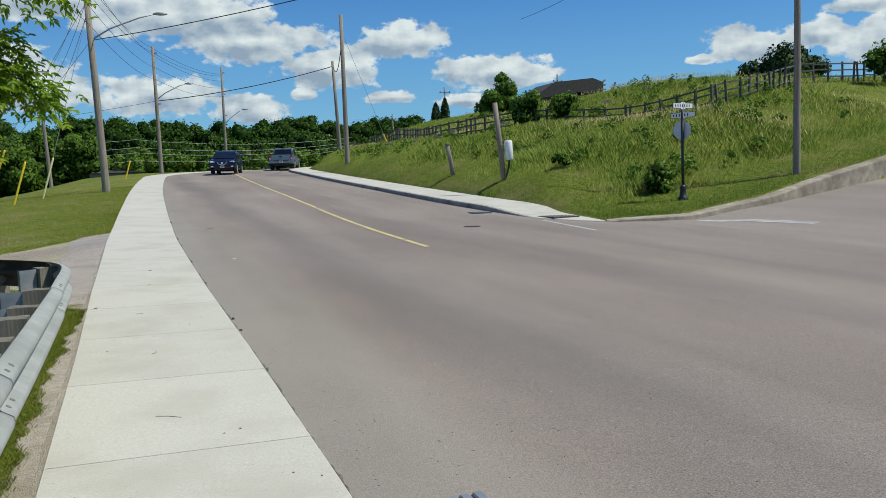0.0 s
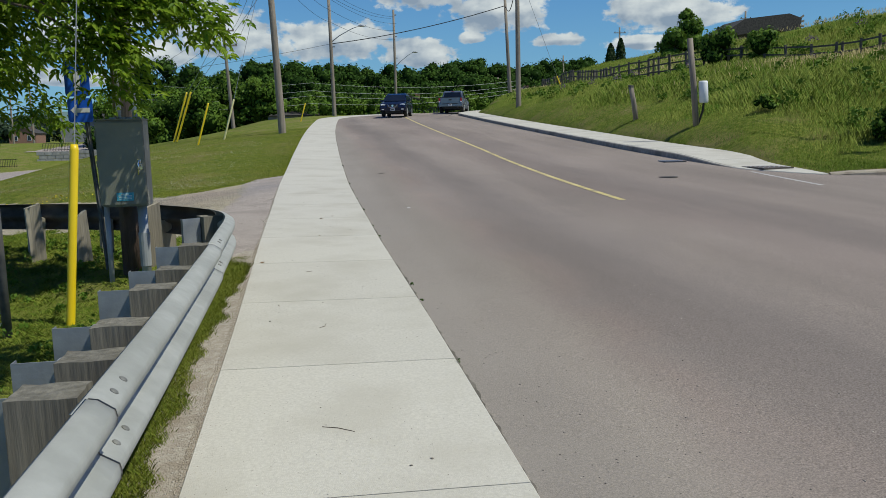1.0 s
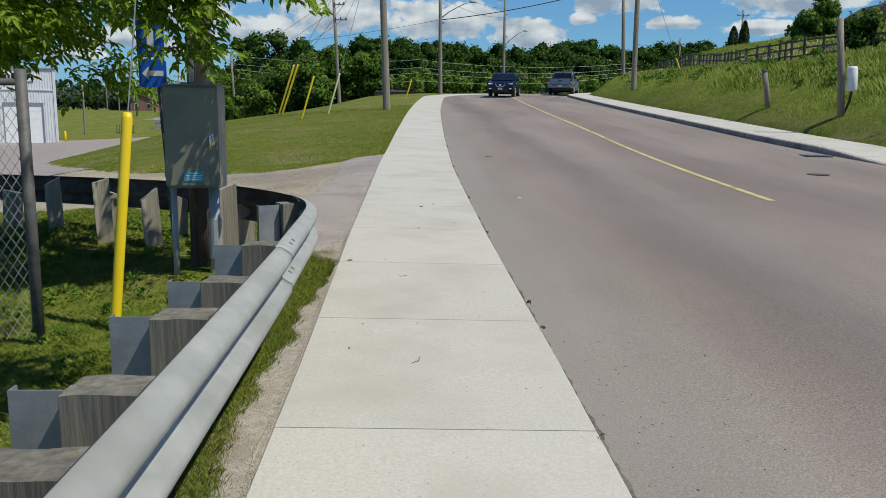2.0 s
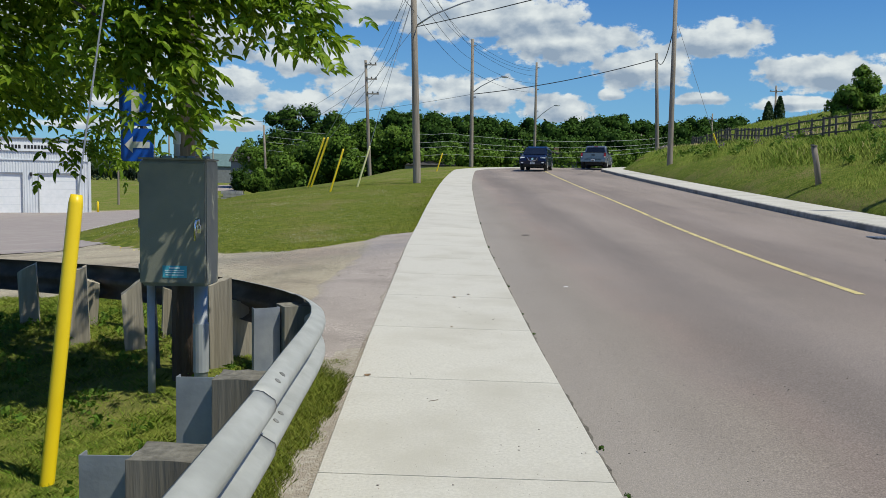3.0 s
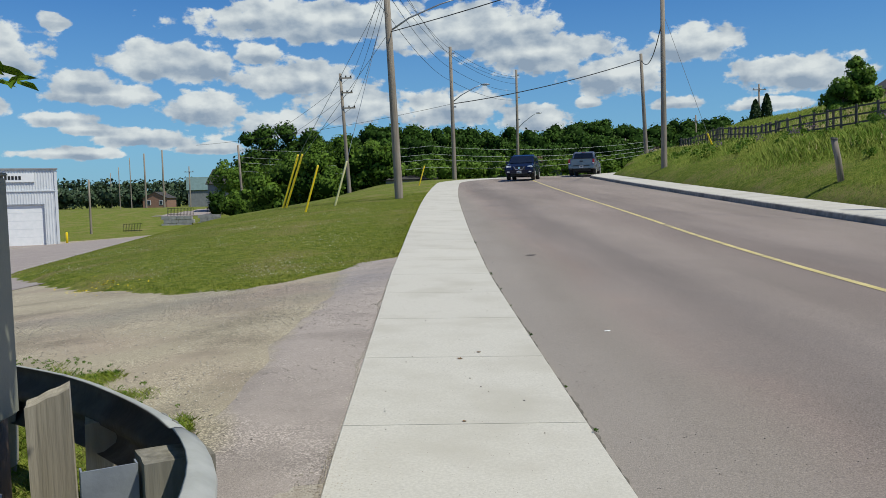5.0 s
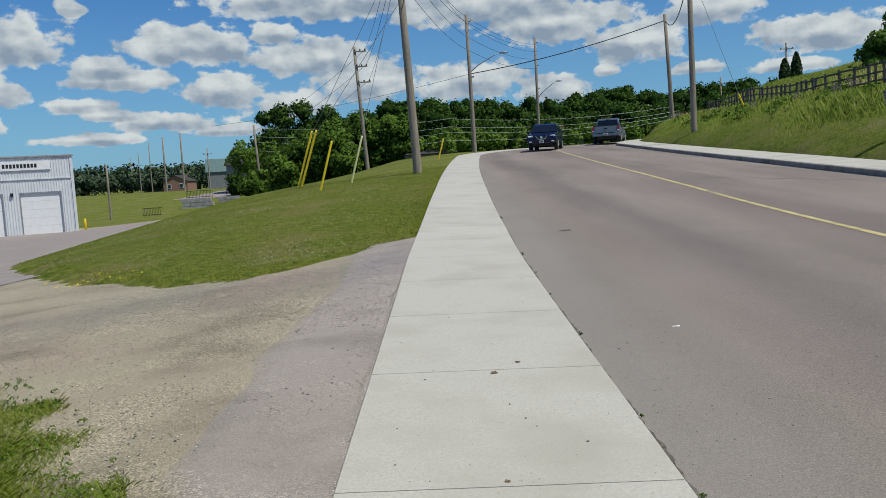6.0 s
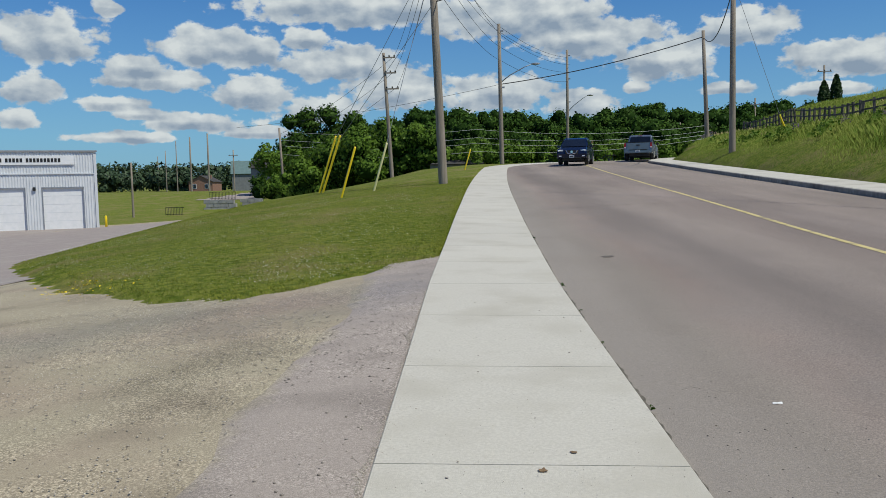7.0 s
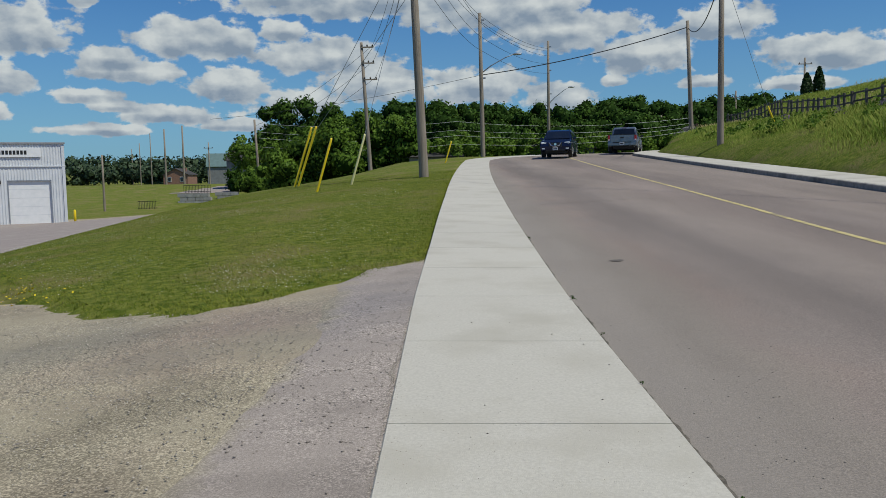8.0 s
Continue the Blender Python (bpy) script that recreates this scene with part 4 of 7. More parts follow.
lower = tube_bm([(0, 0, -0.3), (0, 0, 1.35)], [0.115, 0.11], 20)
part("butt", lower, M_POLE_DARK, pole_box, "dark reddish brown lower length", smooth=True)
part("shaft", tube_bm([(0, 0, 1.352), (0.01, 0, 4), (0.02, 0, 9.5)], [0.092, 0.088, 0.08], 20), M_POLE_TAN, pole_box, smooth=True)

cab = tagged(empty("electrical_cabinet", -1.68, 10.36, 1.0), "grey-green steel electrical cabinet with padlocked chrome handle", "electrical box")
part("body", box_bm(0.43, 0.28, 0.84, pose(-0.01, 0.02, 0.42), 0.008), M_BOXPAINT, cab)
part("door", box_bm(0.435, 0.022, 0.80, pose(-0.015, -0.133, 0.42), 0.006), M_BOXPAINT, cab)
part("top_lip", box_bm(0.45, 0.30, 0.012, pose(-0.01, 0.0, 0.845), 0.003), M_BOXPAINT, cab)
part("mounting_rail", box_bm(0.30, 0.05, 0.05, pose(0.02, 0.17, 0.72)), M_GALV_DARK, cab)
part("mounting_rail", box_bm(0.30, 0.05, 0.05, pose(0.02, 0.17, 0.12)), M_GALV_DARK, cab)
for z in (0.12, 0.42, 0.72):
    part("hinge", tube_bm([(-0.235, -0.135, z - 0.03), (-0.235, -0.135, z + 0.03)], 0.008, 8), M_BOXPAINT, cab)
hd = part("handle", box_bm(0.036, 0.02, 0.06, pose(0.155, -0.154, 0.43), 0.006), M_CHROME, cab, "chrome swing handle")
bm = tube_bm([(0.155, -0.17, 0.445), (0.155, -0.19, 0.44), (0.150, -0.195, 0.38), (0.148, -0.19, 0.31)], [0.014, 0.013, 0.010, 0.008], 10)
part("lever", bm, M_CHROME, hd, smooth=True)
lock = part("padlock", box_bm(0.028, 0.014, 0.03, pose(0.172, -0.175, 0.375), 0.003), M_CHROME, cab, "small steel padlock")
part("shackle", tube_bm([(0.164, -0.175, 0.39), (0.164, -0.175, 0.412), (0.172, -0.175, 0.42), (0.18, -0.175, 0.412), (0.18, -0.175, 0.39)], 0.003, 6), M_CHROME, lock)
st = part("sticker", box_bm(0.16, 0.002, 0.08, pose(0.0, -0.1465, 0.10)), M_STICKER, cab, "teal label with pale print")
M_PRINT = mat("pale_print", (0.55, 0.68, 0.72), (0.6, 0.72, 0.76), 5, 0.6)
for z, w in ((0.125, 0.07), (0.108, 0.13), (0.095, 0.12), (0.078, 0.12)):
    part("print_bar", box_bm(w, 0.002, 0.006 if z < 0.12 else 0.012, pose(0.0, -0.148, z)), M_PRINT, st)
for x in (-0.10, 0.0, 0.06, 0.16):
    part("hub", tube_bm([(x, 0.02, 0.85), (x, 0.02, 0.868)], 0.032, 12), M_GALV_DARK, cab)


def conduit(name, x, y, z0, z1, r, material, couplings=(), label=""):
    g = tagged(empty(name, x, y, z0), label, "conduit")
    part("pipe", tube_bm([(0, 0, 0), (0, 0, z1 - z0)], r, 14), material, g, smooth=True)
    for c0, c1 in couplings:
        part("coupling", tube_bm([(0, 0, c0 - z0), (0, 0, c1 - z0)], r * 1.18, 14), material, g)
    return g


conduit("conduit", -1.575, 10.44, 0.10, 0.995, 0.046, M_PVC, ((0.38, 0.72), (0.22, 0.27)), "grey plastic conduit with coupling below the cabinet")
conduit("conduit", -1.905, 10.40, 0.08, 0.995, 0.026, M_PVC, (), "thin grey conduit pipe below the cabinet")
conduit("conduit", -1.725, 10.42, 1.87, 4.6, 0.021, M_WHITE, ((1.95, 2.02),), "white conduit rising from the cabinet top")
conduit("conduit", -1.575, 10.42, 1.87, 4.6, 0.024, M_WHITE, ((1.93, 2.0),), "white conduit rising from the cabinet top")

# ---- yellow guy guard and wire ----
def guy_guard(p0, p1, r, material, label, wire_to=None):
    p0, p1 = Vector(p0), Vector(p1)
    g = tagged(empty("guy_guard", *p0), label, "guy guard")
    d = p1 - p0
    bm = tube_bm([(-0.12 * d), (0, 0, 0), d * 0.5, d * 0.97, d], [r, r, r, r, r * 0.8], 12)
    part("sleeve", bm, material, g, smooth=True)
    if wire_to:
        w = Vector(wire_to) - p0
        part("wire", tube_bm([d * 0.9, w], 0.005 if p0.y < 20 else 0.012, 5), M_GALV_DARK, g, "thin steel guy wire")
    return g


guy_guard((-1.92, 8.9, 0.06), (-1.80, 9.05, 1.62), 0.036, M_YELLOW, "bright yellow plastic sleeve on a guy wire", (-1.72, 10.6, 6.6))

# ---- blue arrow sign on a channel post ----
sg = tagged(empty("direction_sign", -2.05, 10.95, ground_at(-2.05, 10.95)), "blue direction signs with white arrow on steel post", "road sign")
part("post", sweep_bm([(-0.025, 0), (-0.018, 0.0), (0.018, 0.0), (0.025, 0)], [((0, 0, -0.2), (1, 0, 0)), ((-0.235, 0.30, 2.45), (1, 0, 0))]), M_STEEL_OLD, sg)
bm = tube_bm([(0, 0, -0.2), (-0.235, 0.32, 2.45)], 0.02, 4)
part("channel", bm, M_STEEL_OLD, sg)


def sign_plate(z0, h, w, arrow, x):
    r = 0.03
    out = []
    for cx, cz, a0 in ((w / 2 - r, h - r, 0), (-w / 2 + r, h - r, 90), (-w / 2 + r, r, 180), (w / 2 - r, r, 270)):
        for k in range(4):
            a = radians(a0 + 30 * k)
            out.append((cx + r * math.cos(a), cz + r * math.sin(a)))
    p = part("plate", prism_bm(out, 0.004, pose(x, 0.185, z0)), M_BLUE, sg, "blue sheet-metal plate")
    if arrow:
        s = w / 0.26
        pts = [(-0.10, 0.11), (-0.035, 0.175), (-0.035, 0.135), (0.10, 0.135), (0.10, 0.085), (-0.035, 0.085), (-0.035, 0.045)]
        part("arrow", prism_bm([(a * s, b * s + 0.02) for a, b in pts], 0.002, pose(x, 0.181, z0)), M_WHITE, p)
    else:
        part("symbol", prism_bm([(-0.03, 0.06), (0.03, 0.06), (0.03, 0.26), (-0.03, 0.26)], 0.002, pose(x, 0.181, z0)), M_WHITE, p)


sign_plate(1.845 - ground_at(-2.05, 10.95), 0.25, 0.25, True, -0.21)
sign_plate(2.115 - ground_at(-2.05, 10.95), 0.36, 0.25, False, -0.22)

# ---- chain link fence end ----
cf = tagged(empty("chain_link_fence", -2.34, 8.72, ground_at(-2.34, 8.7)), "old chain link fence with dull steel end post", "fence")
part("end_post", tube_bm([(0, 0, -0.2), (0, 0, 1.78)], 0.036, 12), M_STEEL_OLD, cf, smooth=True)
part("top_rail", tube_bm([(0, 0, 1.7), (-2.6, -1.1, 1.66)], 0.022, 8), M_STEEL_OLD, cf, smooth=True)
bm = bmesh.new()
fd = Vector((-2.6, -1.1, 0)) / 2.823
for k in range(-30, 52):
    for sgn in (1, -1):
        a = k * 0.055
        lo_t, hi_t = (a, a + 1.6 * 0.6) if sgn > 0 else (a + 1.6 * 0.6, a)
        t0, t1, z0, z1 = lo_t, hi_t, 0.05, 1.65
        lo, hi = 0.0, 2.8
        def cut(t, z, t2, z2, lim):
            return z + (z2 - z) * (lim - t) / (t2 - t)
        if t0 > t1:
            t0, z0, t1, z1 = t1, z1, t0, z0
        if t1 < lo or t0 > hi:
            continue
        if t0 < lo:
            z0, t0 = cut(t0, z0, t1, z1, lo), lo
        if t1 > hi:
            z1, t1 = cut(t0, z0, t1, z1, hi), hi
        tube_bm([fd * t0 + Vector((0, 0.004 * sgn, z0)), fd * t1 + Vector((0, 0.004 * sgn, z1))], 0.0022, 3, bm, False)
part("wire_mesh", bm, M_GALV, cf)
# ---- utility poles, street lamps, cables ----
def utility_pole(x, y, zt, lean=(0, 0), r=0.16, zb=None, arm=None, cross=(), label="tall weathered timber utility pole", steps=0):
    zb = ground_at(x, y) if zb is None else zb
    g = tagged(empty("utility_pole", x, y, zb), label, "utility pole", "utility poles along the road")
    h = zt - zb
    part("shaft", tube_bm([(0, 0, -0.6), (0, 0, 0), (lean[0] * 0.5, lean[1] * 0.5, h * 0.5), (lean[0], lean[1], h)], [r, r, r * 0.84, r * 0.68], 14), M_POLE, g, smooth=True)
    if arm:
        (az_, hx, hy, hz) = arm
        z0 = az_ - zb
        t = z0 / h
        o = Vector((lean[0] * t, lean[1] * t, z0))
        e = Vector((hx - x, hy - y, hz - zb))
        pts = [o, o.lerp(e, 0.3) + Vector((0, 0, 0.18 * (e - o).length * 0.3)), o.lerp(e, 0.75) + Vector((0, 0, 0.12)), e]
        a = part("lamp_arm", tube_bm(pts, [0.045, 0.04, 0.034, 0.03], 8), M_GALV_DARK, g, smooth=True)
        d = Vector((e.x - o.x, e.y - o.y, 0)).normalized()
        ang = math.degrees(math.atan2(d.y, d.x))
        hb = bmesh.new()
        bmesh.ops.create_uvsphere(hb, u_segments=12, v_segments=8, radius=1, matrix=Matrix.Translation(e + d * 0.25) @ pose(0, 0, 0, 0, 0, ang) @ Matrix.Diagonal((0.36, 0.14, 0.085, 1)))
        part("lamp_head", hb, M_GALV_DARK, a, "grey cobra head street lamp", smooth=True)
    for z, x0, x1 in cross:
        c = part("crossarm", box_bm(abs(x1 - x0), 0.10, 0.10, pose((x0 + x1) / 2, -0.12, z - zb)), M_POLE, g)
        for k in range(3):
            xx = x0 + (x1 - x0) * (0.08 + 0.42 * k)
            part("insulator", tube_bm([(xx, -0.12, z - zb + 0.05), (xx, -0.12, z - zb + 0.14), (xx, -0.12, z - zb + 0.22)], [0.05, 0.07, 0.03], 8), M_DARK, c)
    for k in range(steps):
        z = h * (0.55 + 0.4 * k / max(1, steps - 1))
        part("bracket", box_bm(0.34, 0.09, 0.12, pose(lean[0] * z / h + 0.16, -0.05, z)), M_GALV_DARK, g)
    return g


utility_pole(-1.15, 45.6, 12.6, (-0.36, 0), 0.20, None, (9.45, 1.75, 45.4, 10.85), label="tall weathered timber pole carrying a street lamp")
utility_pole(2.55, 74.0, 13.95, (-0.1, 0), 0.18, None, (9.5, 4.95, 73.8, 10.86), steps=2, label="tall timber pole with curved street lamp arm")
utility_pole(10.9, 101.0, 16.2, (0.0, 0), 0.18, None, (9.5, 13.1, 100.8, 11.25), steps=3, label="tall timber pole with curved street lamp arm")
utility_pole(-6.4, 78.4, 12.7, (-0.48, 0), 0.17, None, None, ((12.3, -0.5, 0.5), (11.05, -0.4, 0.55), (9.75, -0.35, 0.75)), label="leaning timber pole with three short crossarms")
utility_pole(13.62, 53.5, 12.9, (-0.02, 0), 0.17, None, None, label="thick timber pole on the grassy bank")
utility_pole(17.9, 72.75, 12.85, (-0.35, 0), 0.17, label="timber pole at the bend of the road")
utility_pole(18.55, 19.2, 11.0, (0.06, 0), 0.108, label="timber pole above the retaining wall")
utility_pole(45.8, 118.0, 16.2, (0, 0), 0.17, None, None, ((15.4, -0.9, 0.9),), label="timber pole with crossarm on the hill")
utility_pole(58.2, 105.0, 16.6, (0, 0), 0.17, None, None, ((15.6, -0.8, 0.8),), label="timber pole with crossarm on the hill")
utility_pole(39.5, 125.0, 12.9, (0, 0), 0.15, None, None, ((12.0, -0.6, 0.6),), label="far timber pole with crossarm")
for x, y, zt in ((-41.5, 110, 5.3), (-95.6, 260, 12.4), (-85.7, 240, 13.1), (-75.4, 220, 14.5)):
    utility_pole(x, y, zt, r=0.15, label="far grey timber pole beyond the lawn")
for x, y, zt in ((-66.6, 205, 14.5), (-60.7, 200, 14.9)):
    utility_pole(x, y, zt, r=0.24, label="far dark timber pole beyond the lawn")
utility_pole(-46.1, 170, 9.5, r=0.15, cross=((8.4, -0.9, 0.9),), label="far timber pole with crossarm")
utility_pole(-19.2, 95, 8.0, (-0.35, 0), 0.15, label="leaning grey timber pole beside the bushes")
utility_pole(27.5, 118, 9.3, (0, 0), 0.14, cross=((8.6, -0.7, 0.7),), label="far timber pole beyond the bend")
utility_pole(29.3, 122, 8.4, (0, 0), 0.14, label="far timber pole beyond the bend")
utility_pole(0.9, 118, 9.4, (0, 0), 0.12, label="far slim pale pole in front of the trees")


def cable(p0, p1, sag, r=0.012, name="power_line", material=M_WIRE):
    p0, p1 = Vector(p0), Vector(p1)
    pts = []
    for i in range(17):
        t = i / 16
        pts.append(p0.lerp(p1, t) - Vector((0, 0, 4 * sag * t * (1 - t))))
    ob = part(name, tube_bm(pts, r, 5), material)
    return tagged(ob, "thin black overhead cable strung between poles", "cable", "overhead cables")


cable((17.6, 72.7, 12.4), (2.5, 74, 9.4), 0.35, 0.035)
cable((13.62, 53.5, 11.6), (17.6, 72.7, 12.3), 1.2, 0.03)
cable((2.5, 74, 9.4), (-22.0, 88.0, 7.6), 0.4, 0.014)
cable((-1.36, 45.6, 9.45), (18.55, 19.2, 10.6), 0.5, 0.022)
cable((18.55, 19.2, 10.4), (45, 8, 13), 0.4, 0.02)
cable((18.5, 19.2, 10.9), (30, 60, 14.5), 0.5, 0.015)
for dx, z0, z1 in ((-0.3, 12.4, 13.6), (0.0, 12.5, 13.8), (0.3, 12.3, 13.0), (0.1, 11.2, 12.2), (0.1, 10.2, 11.2)):
    cable((-1.5 + dx, 45.6, z0), (2.45 + dx, 74, z1), 0.5, 0.012)
    cable((-1.5 + dx, 45.6, z0), (-4.5 + dx, 8.0, z0 - 1.2), 0.5, 0.012)
    cable((2.45 + dx, 74, z1), (10.9 + dx, 101, z1 + 1.6), 0.5, 0.014)
for dx, z0, z1 in ((0.4, 12.4, 12.2), (0.45, 11.2, 11.4), (0.6, 9.9, 10.8)):
    cable((-6.4 + dx, 78.3, z0), (-1.5, 45.6, z1), 0.5, 0.012)
    cable((-6.4 + dx, 78.3, z0), (-19.4, 95, z0 - 5), 0.5, 0.014)
for z, q in ((8.3, 7.6), (7.4, 7.0), (6.8, 6.6), (5.9, 6.2)):
    cable((-19.4, 96, z - 0.6), (0.9, 100.5, z - 0.5), 0.5, 0.013, material=M_GALV_DARK)
    cable((0.9, 100.5, z - 0.5), (27.0, 103, q + 0.3), 0.7, 0.013, material=M_GALV_DARK)

# guy guards on the bank
def guard_on(x, y, top, r, material, wire, label):
    z = ground_at(x, y)
    guy_guard((x, y, z - 0.02), top, r, material, label, wire)


guard_on(-7.35, 50.2, (-6.45, 50.2, ground_at(-7.35, 50.2) + 2.75), 0.055, M_YELLOW, (-1.5, 46.2, 11.5), "yellow plastic guy guard leaning on the lawn")
guard_on(-7.15, 50.0, (-6.2, 50.0, ground_at(-7.15, 50.0) + 2.75), 0.055, M_YELLOW, (-1.5, 46.0, 9.4), "yellow plastic guy guard leaning on the lawn")
guard_on(-5.0, 42.0, (-4.4, 42.0, ground_at(-5.0, 42.0) + 1.95), 0.045, M_YELLOW, None, "yellow plastic guy guard leaning on the lawn")
guard_on(-4.05, 44.8, (-3.45, 44.8, ground_at(-4.05, 44.8) + 2.0), 0.045, M_YELLOW_PALE, (-1.5, 45.6, 10.8), "faded pale yellow guy guard leaning on the lawn")
guard_on(-0.30, 62.0, (0.1, 62.0, ground_at(-0.3, 62.0) + 1.3), 0.045, M_YELLOW, None, "yellow plastic guy guard beside the pole")
guard_on(17.45, 56.0, (16.95, 56.0, ground_at(17.45, 56) + 1.2), 0.05, M_YELLOW, (13.8, 53.7, 11.5), "yellow guy guard in the tall grass")
# ---- leaves, trees, woods ----
rng = np.random.default_rng(7)


def unit(v):
    return v / np.maximum(np.linalg.norm(v, axis=-1, keepdims=True), 1e-9)


def leaf_quads(c, n_dir, size, spread=0.5):
    """Four-cornered leaves at the points c, facing about n_dir."""
    k = len(c)
    n = unit(n_dir + rng.normal(0, spread, (k, 3)))
    u = unit(np.cross(n, rng.normal(0, 1, (k, 3))))
    v = np.cross(n, u)
    s = (size * rng.uniform(0.6, 1.35, k))[:, None]
    p = np.stack([c + u * s * 0.62, c + v * s * 0.38 + n * s * 0.08, c - u * s * 0.5, c - v * s * 0.38 + n * s * 0.08], 1)
    return p.reshape(-1, 3)


def soft_normals(d, jitter=0.14):
    """Normals for leaf_quads that follow the crown's own roundness."""
    return np.repeat(unit(d + rng.normal(0, jitter, d.shape)), 4, 0)


def quads_for(v):
    return np.arange(len(v)).reshape(-1, 4)


LOBES = [None, None]
BALL_V = np.array([(math.cos(2 * math.pi * j / 7) * math.sin(math.pi * i / 5), math.sin(2 * math.pi * j / 7) * math.sin(math.pi * i / 5), math.cos(math.pi * i / 5)) for i in range(6) for j in range(7)])
BALL_Q = np.array([(7 * i + j, 7 * i + (j + 1) % 7, 7 * i + 7 + (j + 1) % 7, 7 * i + 7 + j) for i in range(5) for j in range(7)])


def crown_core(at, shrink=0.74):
    """Dark dented balls, one for each lobe of the crown made last, for inner shade."""
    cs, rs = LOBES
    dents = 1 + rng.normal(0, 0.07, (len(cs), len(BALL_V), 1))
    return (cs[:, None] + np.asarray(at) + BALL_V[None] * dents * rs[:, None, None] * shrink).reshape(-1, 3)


def ball_quads(v):
    k = len(v) // len(BALL_V)
    return (np.arange(k)[:, None, None] * len(BALL_V) + BALL_Q[None]).reshape(-1, 4)


def crown_points(n, height, width, lobes=9, low=0.25, seed=0, flat_top=0.0):
    """Points on a lumpy crown about the origin's upright axis, and the way they face."""
    r = np.random.default_rng(seed)
    cs, rs = [], []
    for i in range(lobes):
        t = r.uniform(low, 0.92)
        ring = width * 0.5 * math.sin(math.pi * min(0.97, 0.16 + 0.78 * t)) * r.uniform(0.25, 0.8)
        a = r.uniform(0, 2 * math.pi)
        cs.append((ring * math.cos(a), ring * math.sin(a), height * t))
        rs.append(r.uniform(0.16, 0.30) * width * (1.1 - 0.45 * t))
    cs.append((0, 0, height * 0.62))
    rs.append(width * 0.33)
    cs, rs = np.array(cs), np.array(rs)
    pick = r.choice(len(cs), n, p=rs ** 2 / (rs ** 2).sum())
    d = unit(r.normal(0, 1, (n, 3)))
    d[:, 2] = np.where(d[:, 2] < -0.3, -d[:, 2] * 0.6, d[:, 2])
    LOBES[:] = [cs, rs]
    rad = rs[pick] * (1 - 0.28 * r.random(n) ** 2 + 0.06 * r.normal(0, 1, n))
    return cs[pick] + d * rad[:, None], d


def tree(x, y, h, w, n, leaf, material, name="tree", label="", z=None, low=0.25, lobes=9, seed=0, trunk=True, category="tree", group=""):
    z = ground_at(x, y) if z is None else z
    g = tagged(empty(name, x, y, z), label, category, group)
    if trunk:
        bm = tube_bm([(0, 0, -0.3), (0.03 * w, 0, h * 0.3), (0, 0.02 * w, h * 0.75)], [0.028 * h, 0.02 * h, 0.006 * h], 8)
        r = random.Random(seed)
        for k in range(5):
            a, t = r.uniform(0, 6.28), r.uniform(0.25, 0.6)
            tube_bm([(0.02 * w, 0, h * t), (0.3 * w * math.cos(a), 0.3 * w * math.sin(a), h * (t + 0.2))], [0.010 * h, 0.003 * h], 5, bm)
        part("trunk", bm, M_BARK, g, smooth=True)
    c, d = crown_points(n, h, w, lobes, low, seed)
    v = leaf_quads(c, d, leaf)
    crown = fast_mesh("crown", v, quads_for(v), material, g, normals=soft_normals(d, 0.2))
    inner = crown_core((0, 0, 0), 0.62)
    fast_mesh("crown_shade_balls", inner, ball_quads(inner), M_LEAF_CORE, crown, smooth=True)
    return g


# woods beyond the bend: the height of the tree tops follows the skyline
SKY_AZ = [-14.5, -12.0, -9.9, -8.0, -6.8, -5.3, -2.9, -0.9, 1.0, 3.4, 5.7, 7.7, 9.2, 11.1, 12.6, 14.4, 15.9, 18.3, 24.0]
SKY_EL = [4.4, 4.9, 5.0, 4.45, 4.3, 4.9, 5.2, 5.3, 5.0, 4.6, 4.45, 4.75, 4.75, 5.05, 5.2, 4.65, 4.6, 5.0, 4.8]
wood_v, wood_n, core_v = [], [], []
for i in range(132):
    t = i / 131
    x = -17 + 64 * t + rng.uniform(-1, 1)
    row = i % 3
    y = 114 + 8 * row + rng.uniform(-2, 2) + 0.1 * max(0, x - 10)
    reach = math.hypot(x, y - 10)
    top = 1.7 + reach * math.tan(radians(float(np.interp(math.degrees(math.atan2(x, y - 10)), SKY_AZ, SKY_EL))))
    top += (-2.0, 0.0, 0.6)[row] + rng.uniform(-0.9, 0.35)
    zb, wide = 2.4, rng.uniform(6.0, 8.8)
    c, d = crown_points(1600, (top - zb) * 1.03 - 0.04 * wide, wide, 17, 0.06, 100 + i)
    wood_v.append(leaf_quads(c + np.array([x, y, zb]), d, 0.36))
    wood_n.append(soft_normals(d, 0.22))
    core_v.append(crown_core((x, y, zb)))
wv = np.concatenate(wood_v)
tagged(fast_mesh("woodland", wv, quads_for(wv), M_LEAF_FAR, normals=np.concatenate(wood_n)), "dense dark green deciduous woodland beyond the road", "woods", kind="stuff")
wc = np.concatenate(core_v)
tagged(fast_mesh("woodland_shade_balls", wc, ball_quads(wc), M_LEAF_CORE, smooth=True), "dark balls standing in for shade within the woodland", "woods", kind="stuff")
# undergrowth between the trunks
bush_v, bush_n = [], []
for i in range(70):
    x = -25 + 66 * i / 69 + rng.uniform(-0.5, 0.5)
    y = 108 + rng.uniform(-1.5, 1.5) + 0.1 * max(0, x - 10)
    c, d = crown_points(800, rng.uniform(3.2, 4.8), rng.uniform(3.0, 4.6), 7, 0.1, 400 + i)
    bush_v.append(leaf_quads(c + np.array([x, y, 2.7]), d, 0.27))
    bush_n.append(soft_normals(d))
bv = np.concatenate(bush_v)
